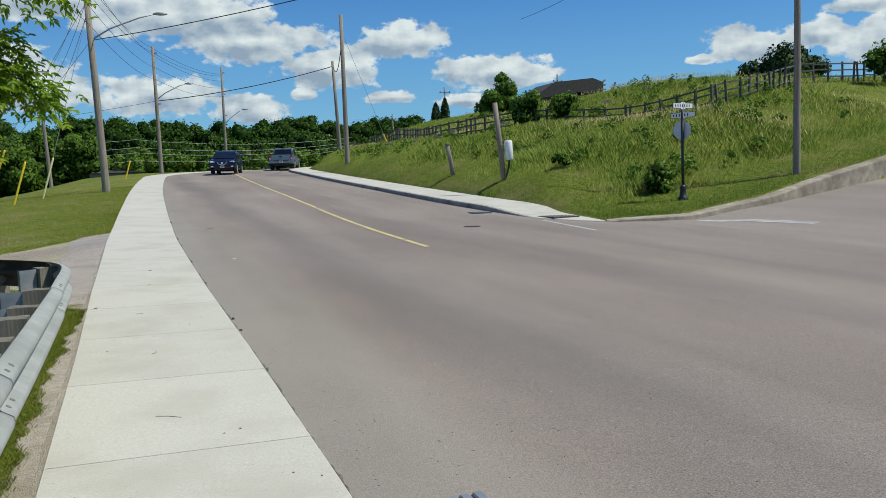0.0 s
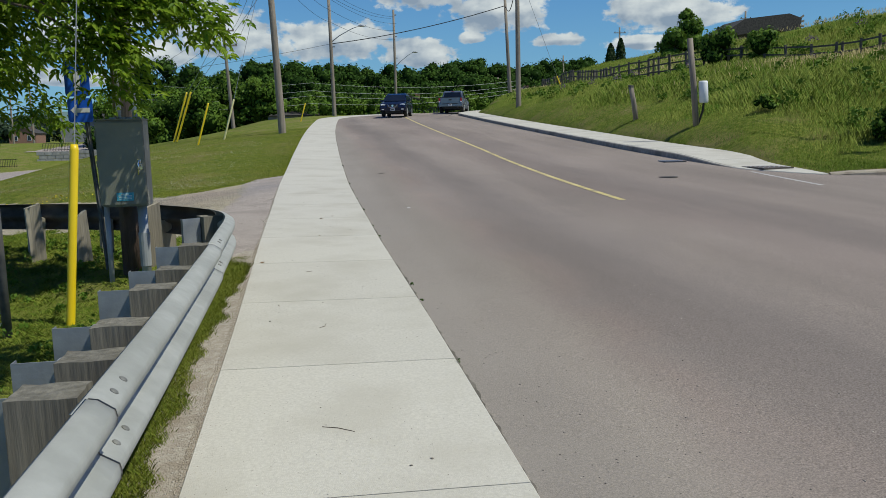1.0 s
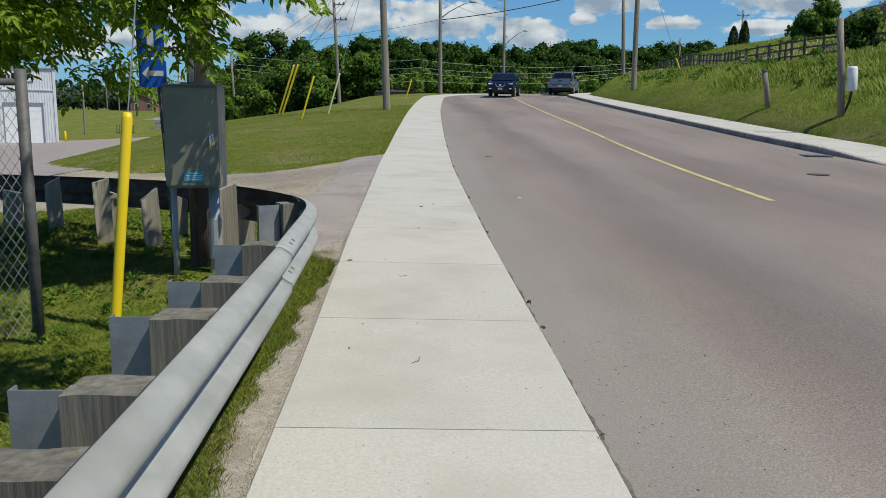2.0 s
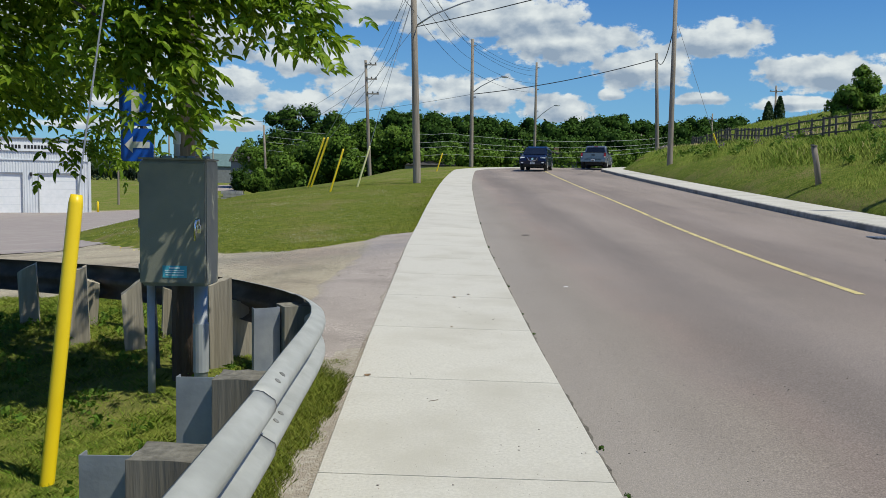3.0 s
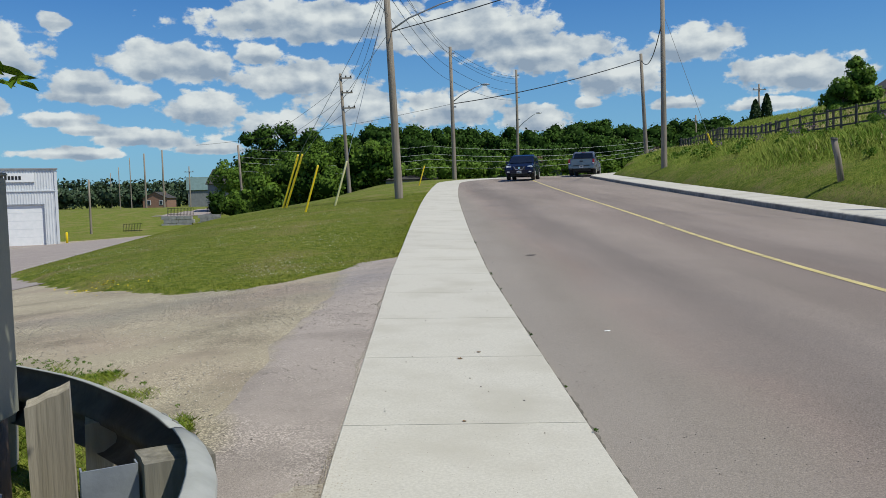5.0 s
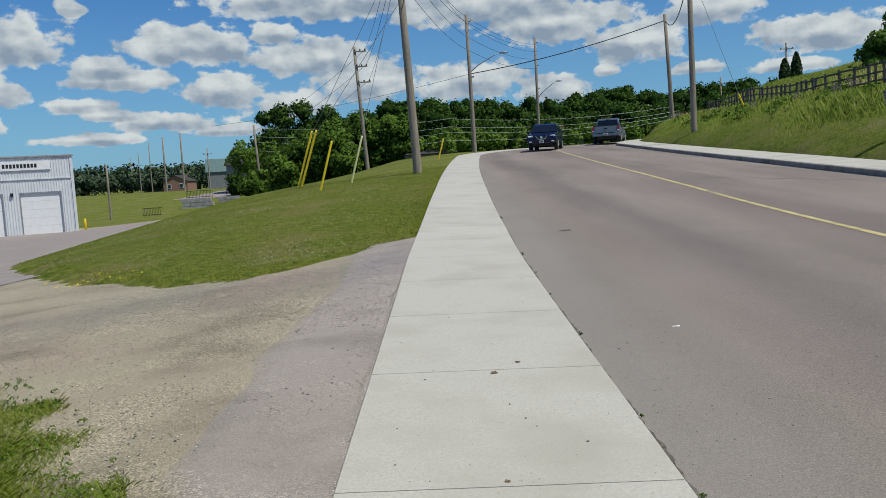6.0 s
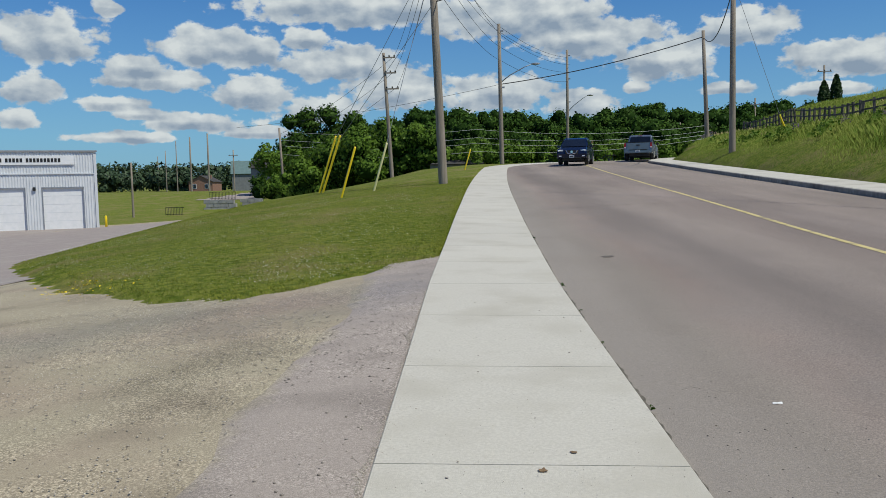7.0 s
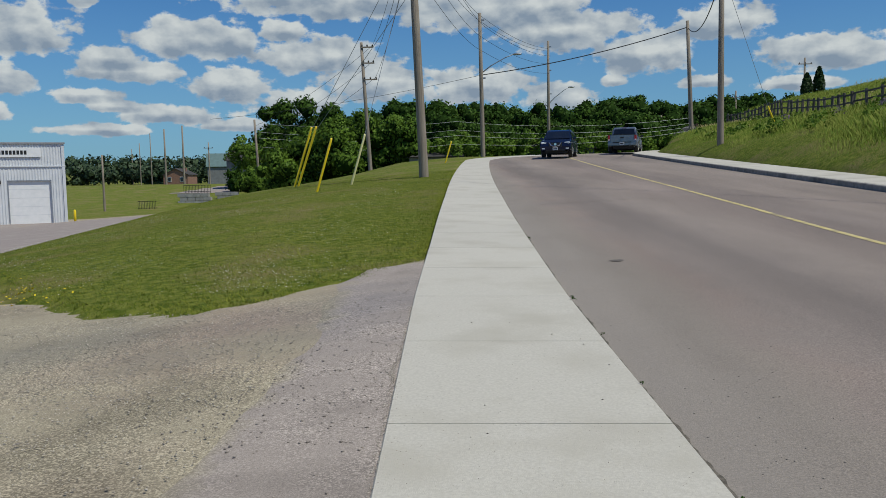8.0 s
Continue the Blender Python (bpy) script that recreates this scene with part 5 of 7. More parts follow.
tagged(fast_mesh("hedge_thicket", bv, quads_for(bv), M_LEAF_MID, normals=np.concatenate(bush_n)), "thicket of lighter green shrubs before the woodland", "shrubs", kind="stuff")
# far low woods over the lawn, and the wooded horizon
far_v, far_n = [], []
for i in range(90):
    x = -175 + 125 * i / 89 + rng.uniform(-1, 1)
    y = 262 + rng.uniform(-8, 8)
    c, d = crown_points(260, rng.uniform(5.0, 7.5), rng.uniform(6, 9), 6, 0.1, 600 + i)
    far_v.append(leaf_quads(c + np.array([x, y, float(zground(np.array(x), np.array(y))) - 0.5]), d, 0.95))
    far_n.append(soft_normals(d))
for i in range(200):
    a = radians(-75 + 75 * i / 199)
    r_ = 880 + rng.uniform(-40, 40)
    x, y = r_ * math.sin(a), r_ * math.cos(a)
    c, d = crown_points(140, rng.uniform(14, 19), rng.uniform(20, 30), 6, 0.1, 800 + i)
    far_v.append(leaf_quads(c + np.array([x, y, float(zground(np.array(x), np.array(y))) - 1]), d, 3.3))
    far_n.append(soft_normals(d))
fv = np.concatenate(far_v)
# Haze of distance is mixed into this leaf colour.
M_LEAF_HAZE = leaf_mat("haze_tinted_leaves", (0.035, 0.062, 0.035), (0.075, 0.115, 0.055), 0.1)
tagged(fast_mesh("distant_woods", fv, quads_for(fv), M_LEAF_HAZE, normals=np.concatenate(far_n)), "distant hazy green tree line on the horizon", "woods", kind="stuff")

for i, (x, y, h, w) in enumerate(((-18.3, 90, 3.6, 4.2), (-15.2, 86, 4.8, 5.0), (-12.6, 87, 6.6, 6.0), (-10.0, 85, 6.4, 5.5), (-7.8, 88, 6.2, 5.0), (-5.4, 87, 4.9, 4.4), (-3.6, 86, 4.0, 3.6))):
    tree(x, y, h, w, 2600, 0.25, M_LEAF_MID, "shrub", "large leafy green shrub behind the lawn", low=0.1, seed=30 + i, trunk=False, category="shrub", group="shrubs behind the lawn")
for i, (x, y, h, w) in enumerate(((-29.6, 128, 4.4, 4.6), (-33.6, 142, 3.4, 4.0), (-26.0, 124, 5.2, 5.0))):
    tree(x, y, h, w, 1500, 0.3, M_LEAF_FAR, "shrub", "dark green bush by the stone wall", low=0.1, seed=50 + i, trunk=False, category="shrub", group="bushes by the stone walls")
for i, (x, y, h, w) in enumerate(((-22.0, 118, 12.2, 7.4), (-18.2, 114, 12.2, 7.6), (-14.2, 113, 11.6, 7.4))):
    tree(x, y, h, w, 5600, 0.38, M_LEAF_FAR, "tree", "tall broad deciduous tree with dark foliage", z=-0.3, lobes=20, low=0.15, seed=60 + i, group="trees by the woodland")
for i, (x, y, h, w) in enumerate(((27.9, 61.5, 2.7, 2.6), (29.7, 62.5, 3.6, 3.0))):
    tree(x, y, h, w, 3000, 0.2, M_LEAF_MID, "tree", "green deciduous tree on the hilltop", low=0.05, seed=70 + i, group="trees on the hill")
tree(58.0, 61, 4.7, 7.6, 9000, 0.34, M_LEAF_DARK, "tree", "broad dark evergreen tree behind the fence", z=8.0, low=0.1, seed=80, lobes=14)
for i, (x, y, h, w) in enumerate(((21.0, 41.6, 2.1, 2.6), (22.2, 39.6, 1.9, 2.3))):
    tree(x, y, h, w, 1800, 0.14, M_LEAF_MID, "shrub", "bushy green shrub growing through the fence", low=0.1, seed=84 + i, trunk=False, category="shrub")
tree(14.75, 20.7, 1.05, 1.1, 700, 0.10, M_LEAF_MID, "shrub", "small rounded green shrub near the street sign", low=0.1, seed=90, trunk=False, category="shrub")
tree(14.0, 25.2, 0.55, 0.7, 260, 0.09, M_LEAF_MID, "shrub", "low green bush in the grass", low=0.1, seed=91, trunk=False, category="shrub")
tree(41.5, 36, 2.6, 3.0, 900, 0.2, M_LEAF_MID, "shrub", "green shrub on the hillside", low=0.1, seed=92, trunk=False, category="shrub")
for i, (x, y, h) in enumerate(((33.0, 88.0, 2.6), (34.2, 88.2, 2.9))):
    g = tagged(empty("cedar", x, y, ground_at(x, y)), "slim dark columnar cedar on the hill", "tree", "cedars on the hill")
    k = 600
    t = rng.random(k) ** 0.8
    a = rng.uniform(0, 6.28, k)
    rr = 0.55 * np.sin(np.clip(t * 0.9 + 0.1, 0, 1) * math.pi) ** 0.6 * (1.05 - 0.4 * t)
    c = np.stack([rr * np.cos(a), rr * np.sin(a), h * t], 1)
    v = leaf_quads(c, np.stack([np.cos(a), np.sin(a), 0.5 + 0 * a], 1), 0.3, 0.5)
    fast_mesh("crown", v, quads_for(v), M_LEAF_DARK, g)
    part("trunk", tube_bm([(0, 0, -0.2), (0, 0, h * 0.5)], [0.08, 0.04], 6), M_BARK, g)

# ---- the maple that hangs over the cabinet ----
maple = tagged(empty("maple_tree", -4.9, 10.2, ground_at(-4.9, 10.2)), "leafy green maple with low drooping branches", "tree")
zt = ground_at(-4.9, 10.2)
part("trunk", tube_bm([(0, 0, -0.4), (0.05, 0, 1.4), (0.25, 0.1, 2.8), (0.3, 0.2, 6.0)], [0.24, 0.2, 0.17, 0.08], 14), M_BARK, maple, smooth=True)


twigs = []
# the branch that reaches out past the pole, and its drooping end
for i in range(15):
    t = i / 14
    twigs.append((-1.5 + 0.74 * t + rng.normal(0, 0.03), 10.2 - 0.22 * t + rng.normal(0, 0.07), 3.05 - 0.46 * t ** 2 + rng.normal(0, 0.05)))
for i in range(7):
    twigs.append((rng.uniform(-1.7, -1.1), rng.uniform(10.1, 10.4), rng.uniform(3.1, 3.4)))
# sprays hanging before the pole
for z0 in (2.12, 2.18, 2.30, 2.34, 2.46, 2.52, 2.60, 2.72, 2.84, 2.9, 3.02, 3.1, 3.2):
    twigs.append((rng.uniform(-1.66, -1.46), rng.uniform(9.8, 10.0), z0))
for i in range(14):
    twigs.append((rng.uniform(-1.95, -1.62), rng.uniform(9.75, 10.0), 2.36 + 0.9 * rng.random()))
# the near side of the crown, in sprays with open gaps
near = 0
while near < 96:
    x, y, h = -1.9 - 2.4 * rng.random() ** 0.75, rng.uniform(9.5, 11.2), rng.random()
    if math.sin(x * 5.1 + h * 4) + math.sin(h * 9 + x * 2.0 + y) > 0.5:
        continue
    twigs.append((x, y, float(np.interp(x, [-3.9, -2.6, -2.2, -1.9], [2.2, 2.2, 2.46, 2.42])) + 1.5 * h))
    near += 1
for i in range(34):
    twigs.append((rng.uniform(-4.9, -2.5), rng.uniform(11.0, 12.4), 2.5 + 1.7 * rng.random()))
r_up = np.random.default_rng(77)
for i in range(62):
    twigs.append((r_up.uniform(-4.6, -2.5), r_up.uniform(10.2, 12.2), 2.55 + 1.6 * r_up.random()))
# low sprays further back
for i in range(24):
    x = rng.uniform(-4.6, -2.45)
    twigs.append((x, rng.uniform(10.9, 12.3), 1.86 + 0.15 * math.sin(x * 3) + 0.6 * rng.random()))
for i in range(10):
    twigs.append((rng.uniform(-1.2, -0.55), rng.uniform(10.1, 10.4), rng.uniform(3.82, 4.1)))
# mostly unseen high crown: clumps with sun gaps, placed by where shade lands
high = 0
while high < 85:
    x, y, z = rng.uniform(-7.4, 0.0), rng.uniform(6.0, 13.0), rng.uniform(3.6, 5.6)
    gap = (z - 0.3) / math.tan(SUN_EL)
    sx_, sy_ = x - gap * math.sin(SUN_AZ), y - gap * math.cos(SUN_AZ)
    if math.sin(sx_ * 2.6 + 0.6) + math.sin(sy_ * 3.1 + sx_ * 0.7) > -0.1 or sx_ > -1.6 or (sx_ > -2.6 and sy_ > 8.5):
        continue
    if (x > -3.2 and y > 10.6) or (y > 8.0 and x > -3.0):
        continue
    twigs.append((x, y, z))
    high += 1
# unseen twigs added overhead, set back along the sun to shade the lawn
for i in range(400):
    sx_, sy_, z = rng.uniform(-3.7, -1.5), rng.uniform(5.0, 8.2), rng.uniform(3.7, 5.0)
    if math.sin(sx_ * 3.4 + 1.0) + math.sin(sy_ * 4.1 + sx_) > -0.45 or len(twigs) > 432:
        continue
    gap = (z - 0.3) / math.tan(SUN_EL)
    twigs.append((sx_ + gap * math.sin(SUN_AZ), sy_ + gap * math.cos(SUN_AZ), z))
tw = np.array(twigs)
leaf_c, leaf_d = [], []
for x, y, z in tw:
    k = 22
    off = rng.normal(0, 1, (k, 3)) * (np.array([0.13, 0.13, 0.10]) if z < 3.4 else np.array([0.22, 0.22, 0.16]))
    p = np.array([x, y, z]) + off
    leaf_c.append(p)
    leaf_d.append(unit(off + np.array([0.15, -0.05, 0])))
lc, ld = np.concatenate(leaf_c), np.concatenate(leaf_d)
# every leaf: five drooping leaflets round a stalk
stem = unit(ld * np.array([1, 1, 0.3]) + np.array([0, 0, -0.5]) + rng.normal(0, 0.4, ld.shape))
side = unit(np.cross(stem, np.array([0, 0, 1.0]) + rng.normal(0, 0.25, ld.shape)))
up = np.cross(side, stem)
verts = []
for along, turn, size in ((0.00, 0.95, 0.80), (0.00, -0.95, 0.80), (0.055, 0.75, 0.95), (0.055, -0.75, 0.95), (0.085, 0.0, 1.15)):
    b = lc + stem * along
    ax = unit(stem * math.cos(turn) + side * math.sin(turn) + rng.normal(0, 0.12, stem.shape))
    sd = unit(np.cross(ax, up))
    nn = np.cross(sd, ax)
    L = (0.086 * size * rng.uniform(0.75, 1.2, len(lc)))[:, None]
    curl = nn * L * 0.12
    rows_ = [b]
    for sign in (1, -1):
        for t, wide, lift in ((0.24, 0.20, 1.0), (0.40, 0.155, 0.8), (0.52, 0.215, 0.6), (0.70, 0.105, 0.3)):
            rows_.append(b + ax * L * t + sd * L * wide * sign + curl * lift)
    rows_.append(b + ax * L - nn * L * 0.18)
    verts.append(np.stack(rows_, 1))
lv = np.concatenate(verts).reshape(-1, 3) - np.array([-4.9, 10.2, zt])
k10 = np.arange(0, len(lv), 10)
lq = np.stack([np.stack([k10, k10 + 1, k10 + 2, k10 + 3, k10 + 4, k10 + 9], 1), np.stack([k10, k10 + 9, k10 + 8, k10 + 7, k10 + 6, k10 + 5], 1)], 1).reshape(-1, 6)
fast_mesh("leaves", lv, lq, M_LEAF, maple)
bm = bmesh.new()
r_ = random.Random(3)
for k in range(30):
    x, y, z = twigs[r_.randrange(len(twigs))] if k > 9 else twigs[6 * k]
    e = Vector((x + 4.9, y - 10.2, z - zt + 0.15))
    s = Vector((0.2, 0.1, r_.uniform(1.8, 3.4)))
    m1, m2 = s.lerp(e, 0.4) + Vector((0, 0, 0.5)), s.lerp(e, 0.78) + Vector((0, 0, 0.32))
    tube_bm([s, m1, m2, e], [0.05, 0.026, 0.014, 0.005], 6, bm)
part("branches", bm, M_BARK, maple, smooth=True)

# ---- grass ----
def blades(name, x, y, h, w, material, label, bend=0.35, lift=0.0, zf=zground, ruffle=0.45):
    k = len(x)
    z = zf(x, y) - 0.01 + lift
    a = rng.uniform(-1.5, 1.5, k)
    u = np.stack([np.cos(a), np.sin(a), 0 * a], 1) * (w * rng.uniform(0.7, 1.3, k))[:, None] * 0.5
    lean = np.stack([rng.normal(0, bend, k), rng.normal(0, bend, k), np.ones(k)], 1) * (h * rng.uniform(0.6, 1.25, k))[:, None]
    lean2 = lean * np.array([0.4, 0.4, 0.6])
    b = np.stack([x, y, z], 1)
    v = np.stack([b - u, b + u, b + lean2 + u * 0.7, b + lean], 1).reshape(-1, 3)
    nrm = np.repeat(unit(np.stack([rng.normal(0, ruffle, k), rng.normal(0, ruffle, k), np.ones(k)], 1)), 4, 0)
    return tagged(fast_mesh(name, v, quads_for(v), material, normals=nrm), label, "grass", kind="stuff")


k = 400000
x = 11.1 + 23 * rng.random(k) ** 1.3
y = 17.5 + 62 * rng.random(k) ** 1.5
patch = np.sin(x * 0.9 + 1.3 * np.sin(y * 0.35)) + np.sin(y * 0.55 + x * 0.3)
edge = right_edge(np.minimum(y, 70)) + 3.4 + 0.7 * np.sin(y * 0.6)
side_gap = y - side_kerb(x)
tall = (x > edge - 0.8 * rng.random(k)) & (side_gap > 2.9 + 0.6 * np.sin(x) + 0.8 * rng.random(k))
blades("tall_grass", x[tall], y[tall], np.clip(0.36 + 0.11 * patch[tall], 0.16, 0.7) * np.clip(0.35 + 0.65 * np.minimum((x - edge)[tall] / 1.8, (side_gap[tall] - 2.8) / 2.2), 0.3, 1) * np.interp(x[tall], [22, 24], [1, 0.62]), 0.0060 + 0.00022 * (y[tall] - 18), M_TALL, "tall uncut meadow grass with seed heads on the hill", 0.26, ruffle=0.35)
mown = (~tall) & (x > walk_outer(np.minimum(y, 70)) + 0.15) & (side_gap > 0.55)
xs_, ys_ = x[mown] + rng.normal(0, 0.3, mown.sum()), y[mown] + rng.normal(0, 0.3, mown.sum())
good = (xs_ > walk_outer(np.minimum(ys_, 70)) + 0.12) & (ys_ - side_kerb(xs_) > 0.5)
blades("verge_grass", xs_[good], ys_[good], 0.065 + 0 * xs_[good], 0.011 + 0 * xs_[good], M_VERGE, "short mown green verge grass by the sidewalk")
# seed heads stand over the meadow in drifts
seed = tall & (np.sin(x * 0.55 + 2) + np.sin(y * 0.31 + x * 0.2) + rng.normal(0, 0.5, k) > 0.7) & (rng.random(k) < 0.09) & (x > edge + 0.8) & (side_gap > 4)
blades("seed_heads", x[seed], y[seed], 0.20 + 0 * x[seed], 0.013 + 0.0004 * (y[seed] - 18), M_SEED, "pale seed heads standing over the meadow grass", 0.25, 0.36, ruffle=0.6)
# weeds on the hill
wv, mauve = [], []
for i in range(190):
    x0, y0 = 14.5 + 18 * rng.random(), 20.5 + 45 * rng.random() ** 1.3
    if y0 - float(side_kerb(x0)) < 4 or x0 < float(right_edge(min(y0, 70))) + 3.6:
        continue
    c, d = crown_points(60, rng.uniform(0.35, 0.75), rng.uniform(0.5, 1.3), 6, 0.2, 900 + i)
    wv.append(leaf_quads(c + np.array([x0, y0, ground_at(x0, y0) - 0.02]), d, 0.12))
    if i % 9 == 0:
        c, d = crown_points(46, 0.75, rng.uniform(0.5, 1.0), 5, 0.5, 1200 + i)
        mauve.append(leaf_quads(c + np.array([x0 + 0.7, y0 + 0.3, ground_at(x0 + 0.7, y0 + 0.3)]), d, 0.07))
wv = np.concatenate(wv)
tagged(fast_mesh("hill_weeds", wv, quads_for(wv), M_LEAF_MID), "leafy green weeds scattered over the hill", "weeds", kind="stuff")
mauve = np.concatenate(mauve)
tagged(fast_mesh("mauve_weeds", mauve, quads_for(mauve), M_SPIKE), "dull mauve flowering weeds in the tall grass", "weeds", kind="stuff")
k = 45000
x, y = 25.0 + 24 * rng.random(k), 33 + 60 * rng.random(k)
blades("brow_grass", x, y, 0.26 + 0.12 * np.sin(x * 0.7) * np.sin(y * 0.5), 0.020 + 0 * x, M_TALL, "tall pale grass along the hill brow")

# lawn behind the rail, tufts by the rail, the mown bank
k = 205000
x, y = -0.95 - 5.5 * rng.random(k) ** 1.2, 5.5 + 9.6 * rng.random(k)
ok = y < lawn_edge(x) - 0.05 + rng.normal(0, 0.09, k)
worn = np.sin(x * 2.1 + y) + np.sin(y * 1.7 - x * 1.3) + 0.5 * np.sin(x * 7.3) * np.sin(y * 6.1)
ok &= rng.random(k) < np.clip(1.0 - 0.85 * (worn - 0.1), 0.12, 1) * np.clip((lawn_edge(x) - y) / 0.4, 0.3, 1)
tuft = 1 + 0.7 * np.clip(np.sin(x * 9 + 2 * np.sin(y * 5)) * np.sin(y * 8 + x), 0, 1)
blades("lawn_grass", x[ok], y[ok], (0.030 * tuft)[ok], 0.0042 + 0 * x[ok], M_LAWN, "patchy green lawn in the shade behind the rail", 0.7, ruffle=0.6)
# broad-leaved weeds and clumps in the lawn
wv = []
for i in range(150):
    x0, y0 = -1.1 - 3.6 * rng.random(), 6.0 + 7.0 * rng.random()
    if y0 > float(lawn_edge(x0)) - 0.2:
        continue
    c, d = crown_points(26, rng.uniform(0.05, 0.11), rng.uniform(0.10, 0.26), 4, 0.1, 1500 + i)
    wv.append(leaf_quads(c + np.array([x0, y0, ground_at(x0, y0)]), d, 0.035))
wv = np.concatenate(wv)
tagged(fast_mesh("lawn_weeds", wv, quads_for(wv), M_LEAF_MID), "small broad-leaved weeds in the patchy lawn", "weeds", kind="stuff")
# yellow-green weeds thin out where the lawn meets the gravel
def zverge(x, y):
    return np.maximum(zground(x, y), zlot(x, y) + 0.012)


r_v = np.random.default_rng(52)
k = 60000
x = -1.35 - 3.2 * r_v.random(k) ** 1.1
verge = lawn_edge(x) + 0.3 * np.clip((x + 3.2) / 0.8, 0, 1)
y = verge - 2.0 * r_v.random(k) ** 1.1 + r_v.normal(0, 0.06, k)
clump = np.sin(x * 7.1 + 1.7 * np.sin(y * 3.3)) + np.sin(y * 6.3 - x * 2.2) + r_v.normal(0, 0.5, k)
ok = clump > 1.1 - 1.9 * np.clip((verge - y + 0.12) / 0.55, 0, 1)
blades("verge_weeds", x[ok], y[ok], np.clip(0.022 + 0.007 * clump[ok], 0.012, 0.045), 0.0042 + 0 * x[ok], M_LAWN, "yellow-green weeds and grass at the gravel edge", 0.75, zf=zverge, ruffle=0.6)
wv = []
for i in range(170):
    x0 = -1.45 - 2.6 * r_v.random()
    y0 = float(lawn_edge(x0)) - 1.5 * r_v.random() + 0.32
    c, d = crown_points(16, r_v.uniform(0.015, 0.03), r_v.uniform(0.04, 0.09), 3, 0.1, 2500 + i)
    wv.append(leaf_quads(c + np.array([x0, y0, float(zverge(np.array(x0), np.array(y0)))]), d, 0.014))
wv = np.concatenate(wv)
tagged(fast_mesh("edge_weeds", wv, quads_for(wv), M_LEAF_MID), "small leafy weeds at the gravel edge", "weeds", kind="stuff")
k = 80000
y = 2.5 + 8.7 * rng.random(k)
reach = np.interp(y, [2, 6, 7.5, 8.1, 9.4, 10.3, 11.2], [-0.69, -0.68, -0.70, -0.68, -0.63, -0.55, -0.56]) + 0.04 * np.sin(y * 5.1) * np.sin(y * 1.3) + 0.025 * np.sin(y * 13)
x = -0.97 + (reach + 0.97) * rng.random(k) ** 0.75 + rng.normal(0, 0.026, k)
thin = 0.72 + 0.28 * np.sin(y * 1.9 + 1) * np.sin(y * 4.3)
ok = (x < -0.52) & (rng.random(k) < np.where(y > 7.5, 1.0, thin))
blades("rail_tufts", x[ok], y[ok], 0.036 + 0.016 * np.clip(y[ok] - 9.3, 0, 1), 0.0034 + 0 * x[ok], M_SHORT, "green grass tufts growing along the guard rail", 0.38, 0.02, ruffle=0.6)
k = 130000
y = 20 + 30 * rng.random(k) ** 1.6
x = left_edge(y) - 1.53 - 15 * rng.random(k) ** 1.4
ok = zmound(x, y) > zlot(x, y) - 0.01
blades("bank_grass", x[ok], y[ok], 0.035 + 0 * x[ok], 0.012 + 0 * x[ok], M_SHORT, "short mown grass on the bank with clover", 0.6, ruffle=0.6)
k = 20000
x, y = -0.7 - 13 * rng.random(k), 21 + 20 * rng.random(k) ** 1.5
cl = (np.sin(x * 1.9) + np.sin(y * 1.3 + x)) + rng.normal(0, 0.9, k) > 0.5
ok = (zmound(x, y) > zlot(x, y) + 0.01) & cl
c = np.stack([x[ok], y[ok], zmound(x[ok], y[ok]) + 0.055], 1)
M_CLOVER = mat("white_clover", (0.58, 0.60, 0.46), (0.68, 0.68, 0.56), 5, 0.8)
v = leaf_quads(c, np.array([0, 0, 1.0]) + 0 * c, 0.015, 0.4)
tagged(fast_mesh("clover_flowers", v, quads_for(v), M_CLOVER), "tiny white clover flowers in the lawn", "flowers", kind="stuff")

# ---- bare dirt strip, stones, twigs ----
ys = np.arange(1.5, 12.3, 0.1)
def zstrip(x, y):
    """The dirt lies flush with the sidewalk and sinks a little towards the rail."""
    return zs(y) + 0.027 + 0.018 * np.clip((x + 0.85) / 0.32, 0, 1) + 0.002 * np.sin(x * 31 + y * 17) * np.clip((-0.53 - x) / 0.1, 0, 1)


ys = np.arange(1.5, 11.6, 0.06)
strip = rows_sheet("dirt_strip", ys, lambda y: -0.98 + 0.05 * np.sin(y * 2.3), lambda y: left_edge(y) - 1.498, 12, zstrip, M_DIRT, 0.0)
tagged(strip, "bare sandy dirt strip along the sidewalk", "dirt", kind="structure")


def stones(name, x, y, zf, size, material, label):
    k = len(x)
    base = np.array([(1, 0, 0), (0, 1, 0), (-1, 0, 0), (0, -1, 0), (0, 0, 0.5), (0, 0, -0.4)])
    s = size * rng.uniform(0.5, 1.6, k)
    p = base[None] * (1 + rng.normal(0, 0.22, (k, 6, 3))) * s[:, None, None]
    a = rng.uniform(0, 6.28, k)
    ca, sa = np.cos(a)[:, None], np.sin(a)[:, None]
    px, py = p[..., 0] * ca - p[..., 1] * sa, p[..., 0] * sa + p[..., 1] * ca
    z = zf(x, y)[:, None] + p[..., 2] + 0.2 * s[:, None]
    v = np.stack([px + x[:, None], py + y[:, None], z], -1).reshape(-1, 3)
    tri = np.array([(0, 1, 4), (1, 2, 4), (2, 3, 4), (3, 0, 4), (1, 0, 5), (2, 1, 5), (3, 2, 5), (0, 3, 5)])
    f = (np.arange(k)[:, None, None] * 6 + tri[None]).reshape(-1, 3)
    return tagged(fast_mesh(name, v, f, material), label, "stones", kind="stuff")


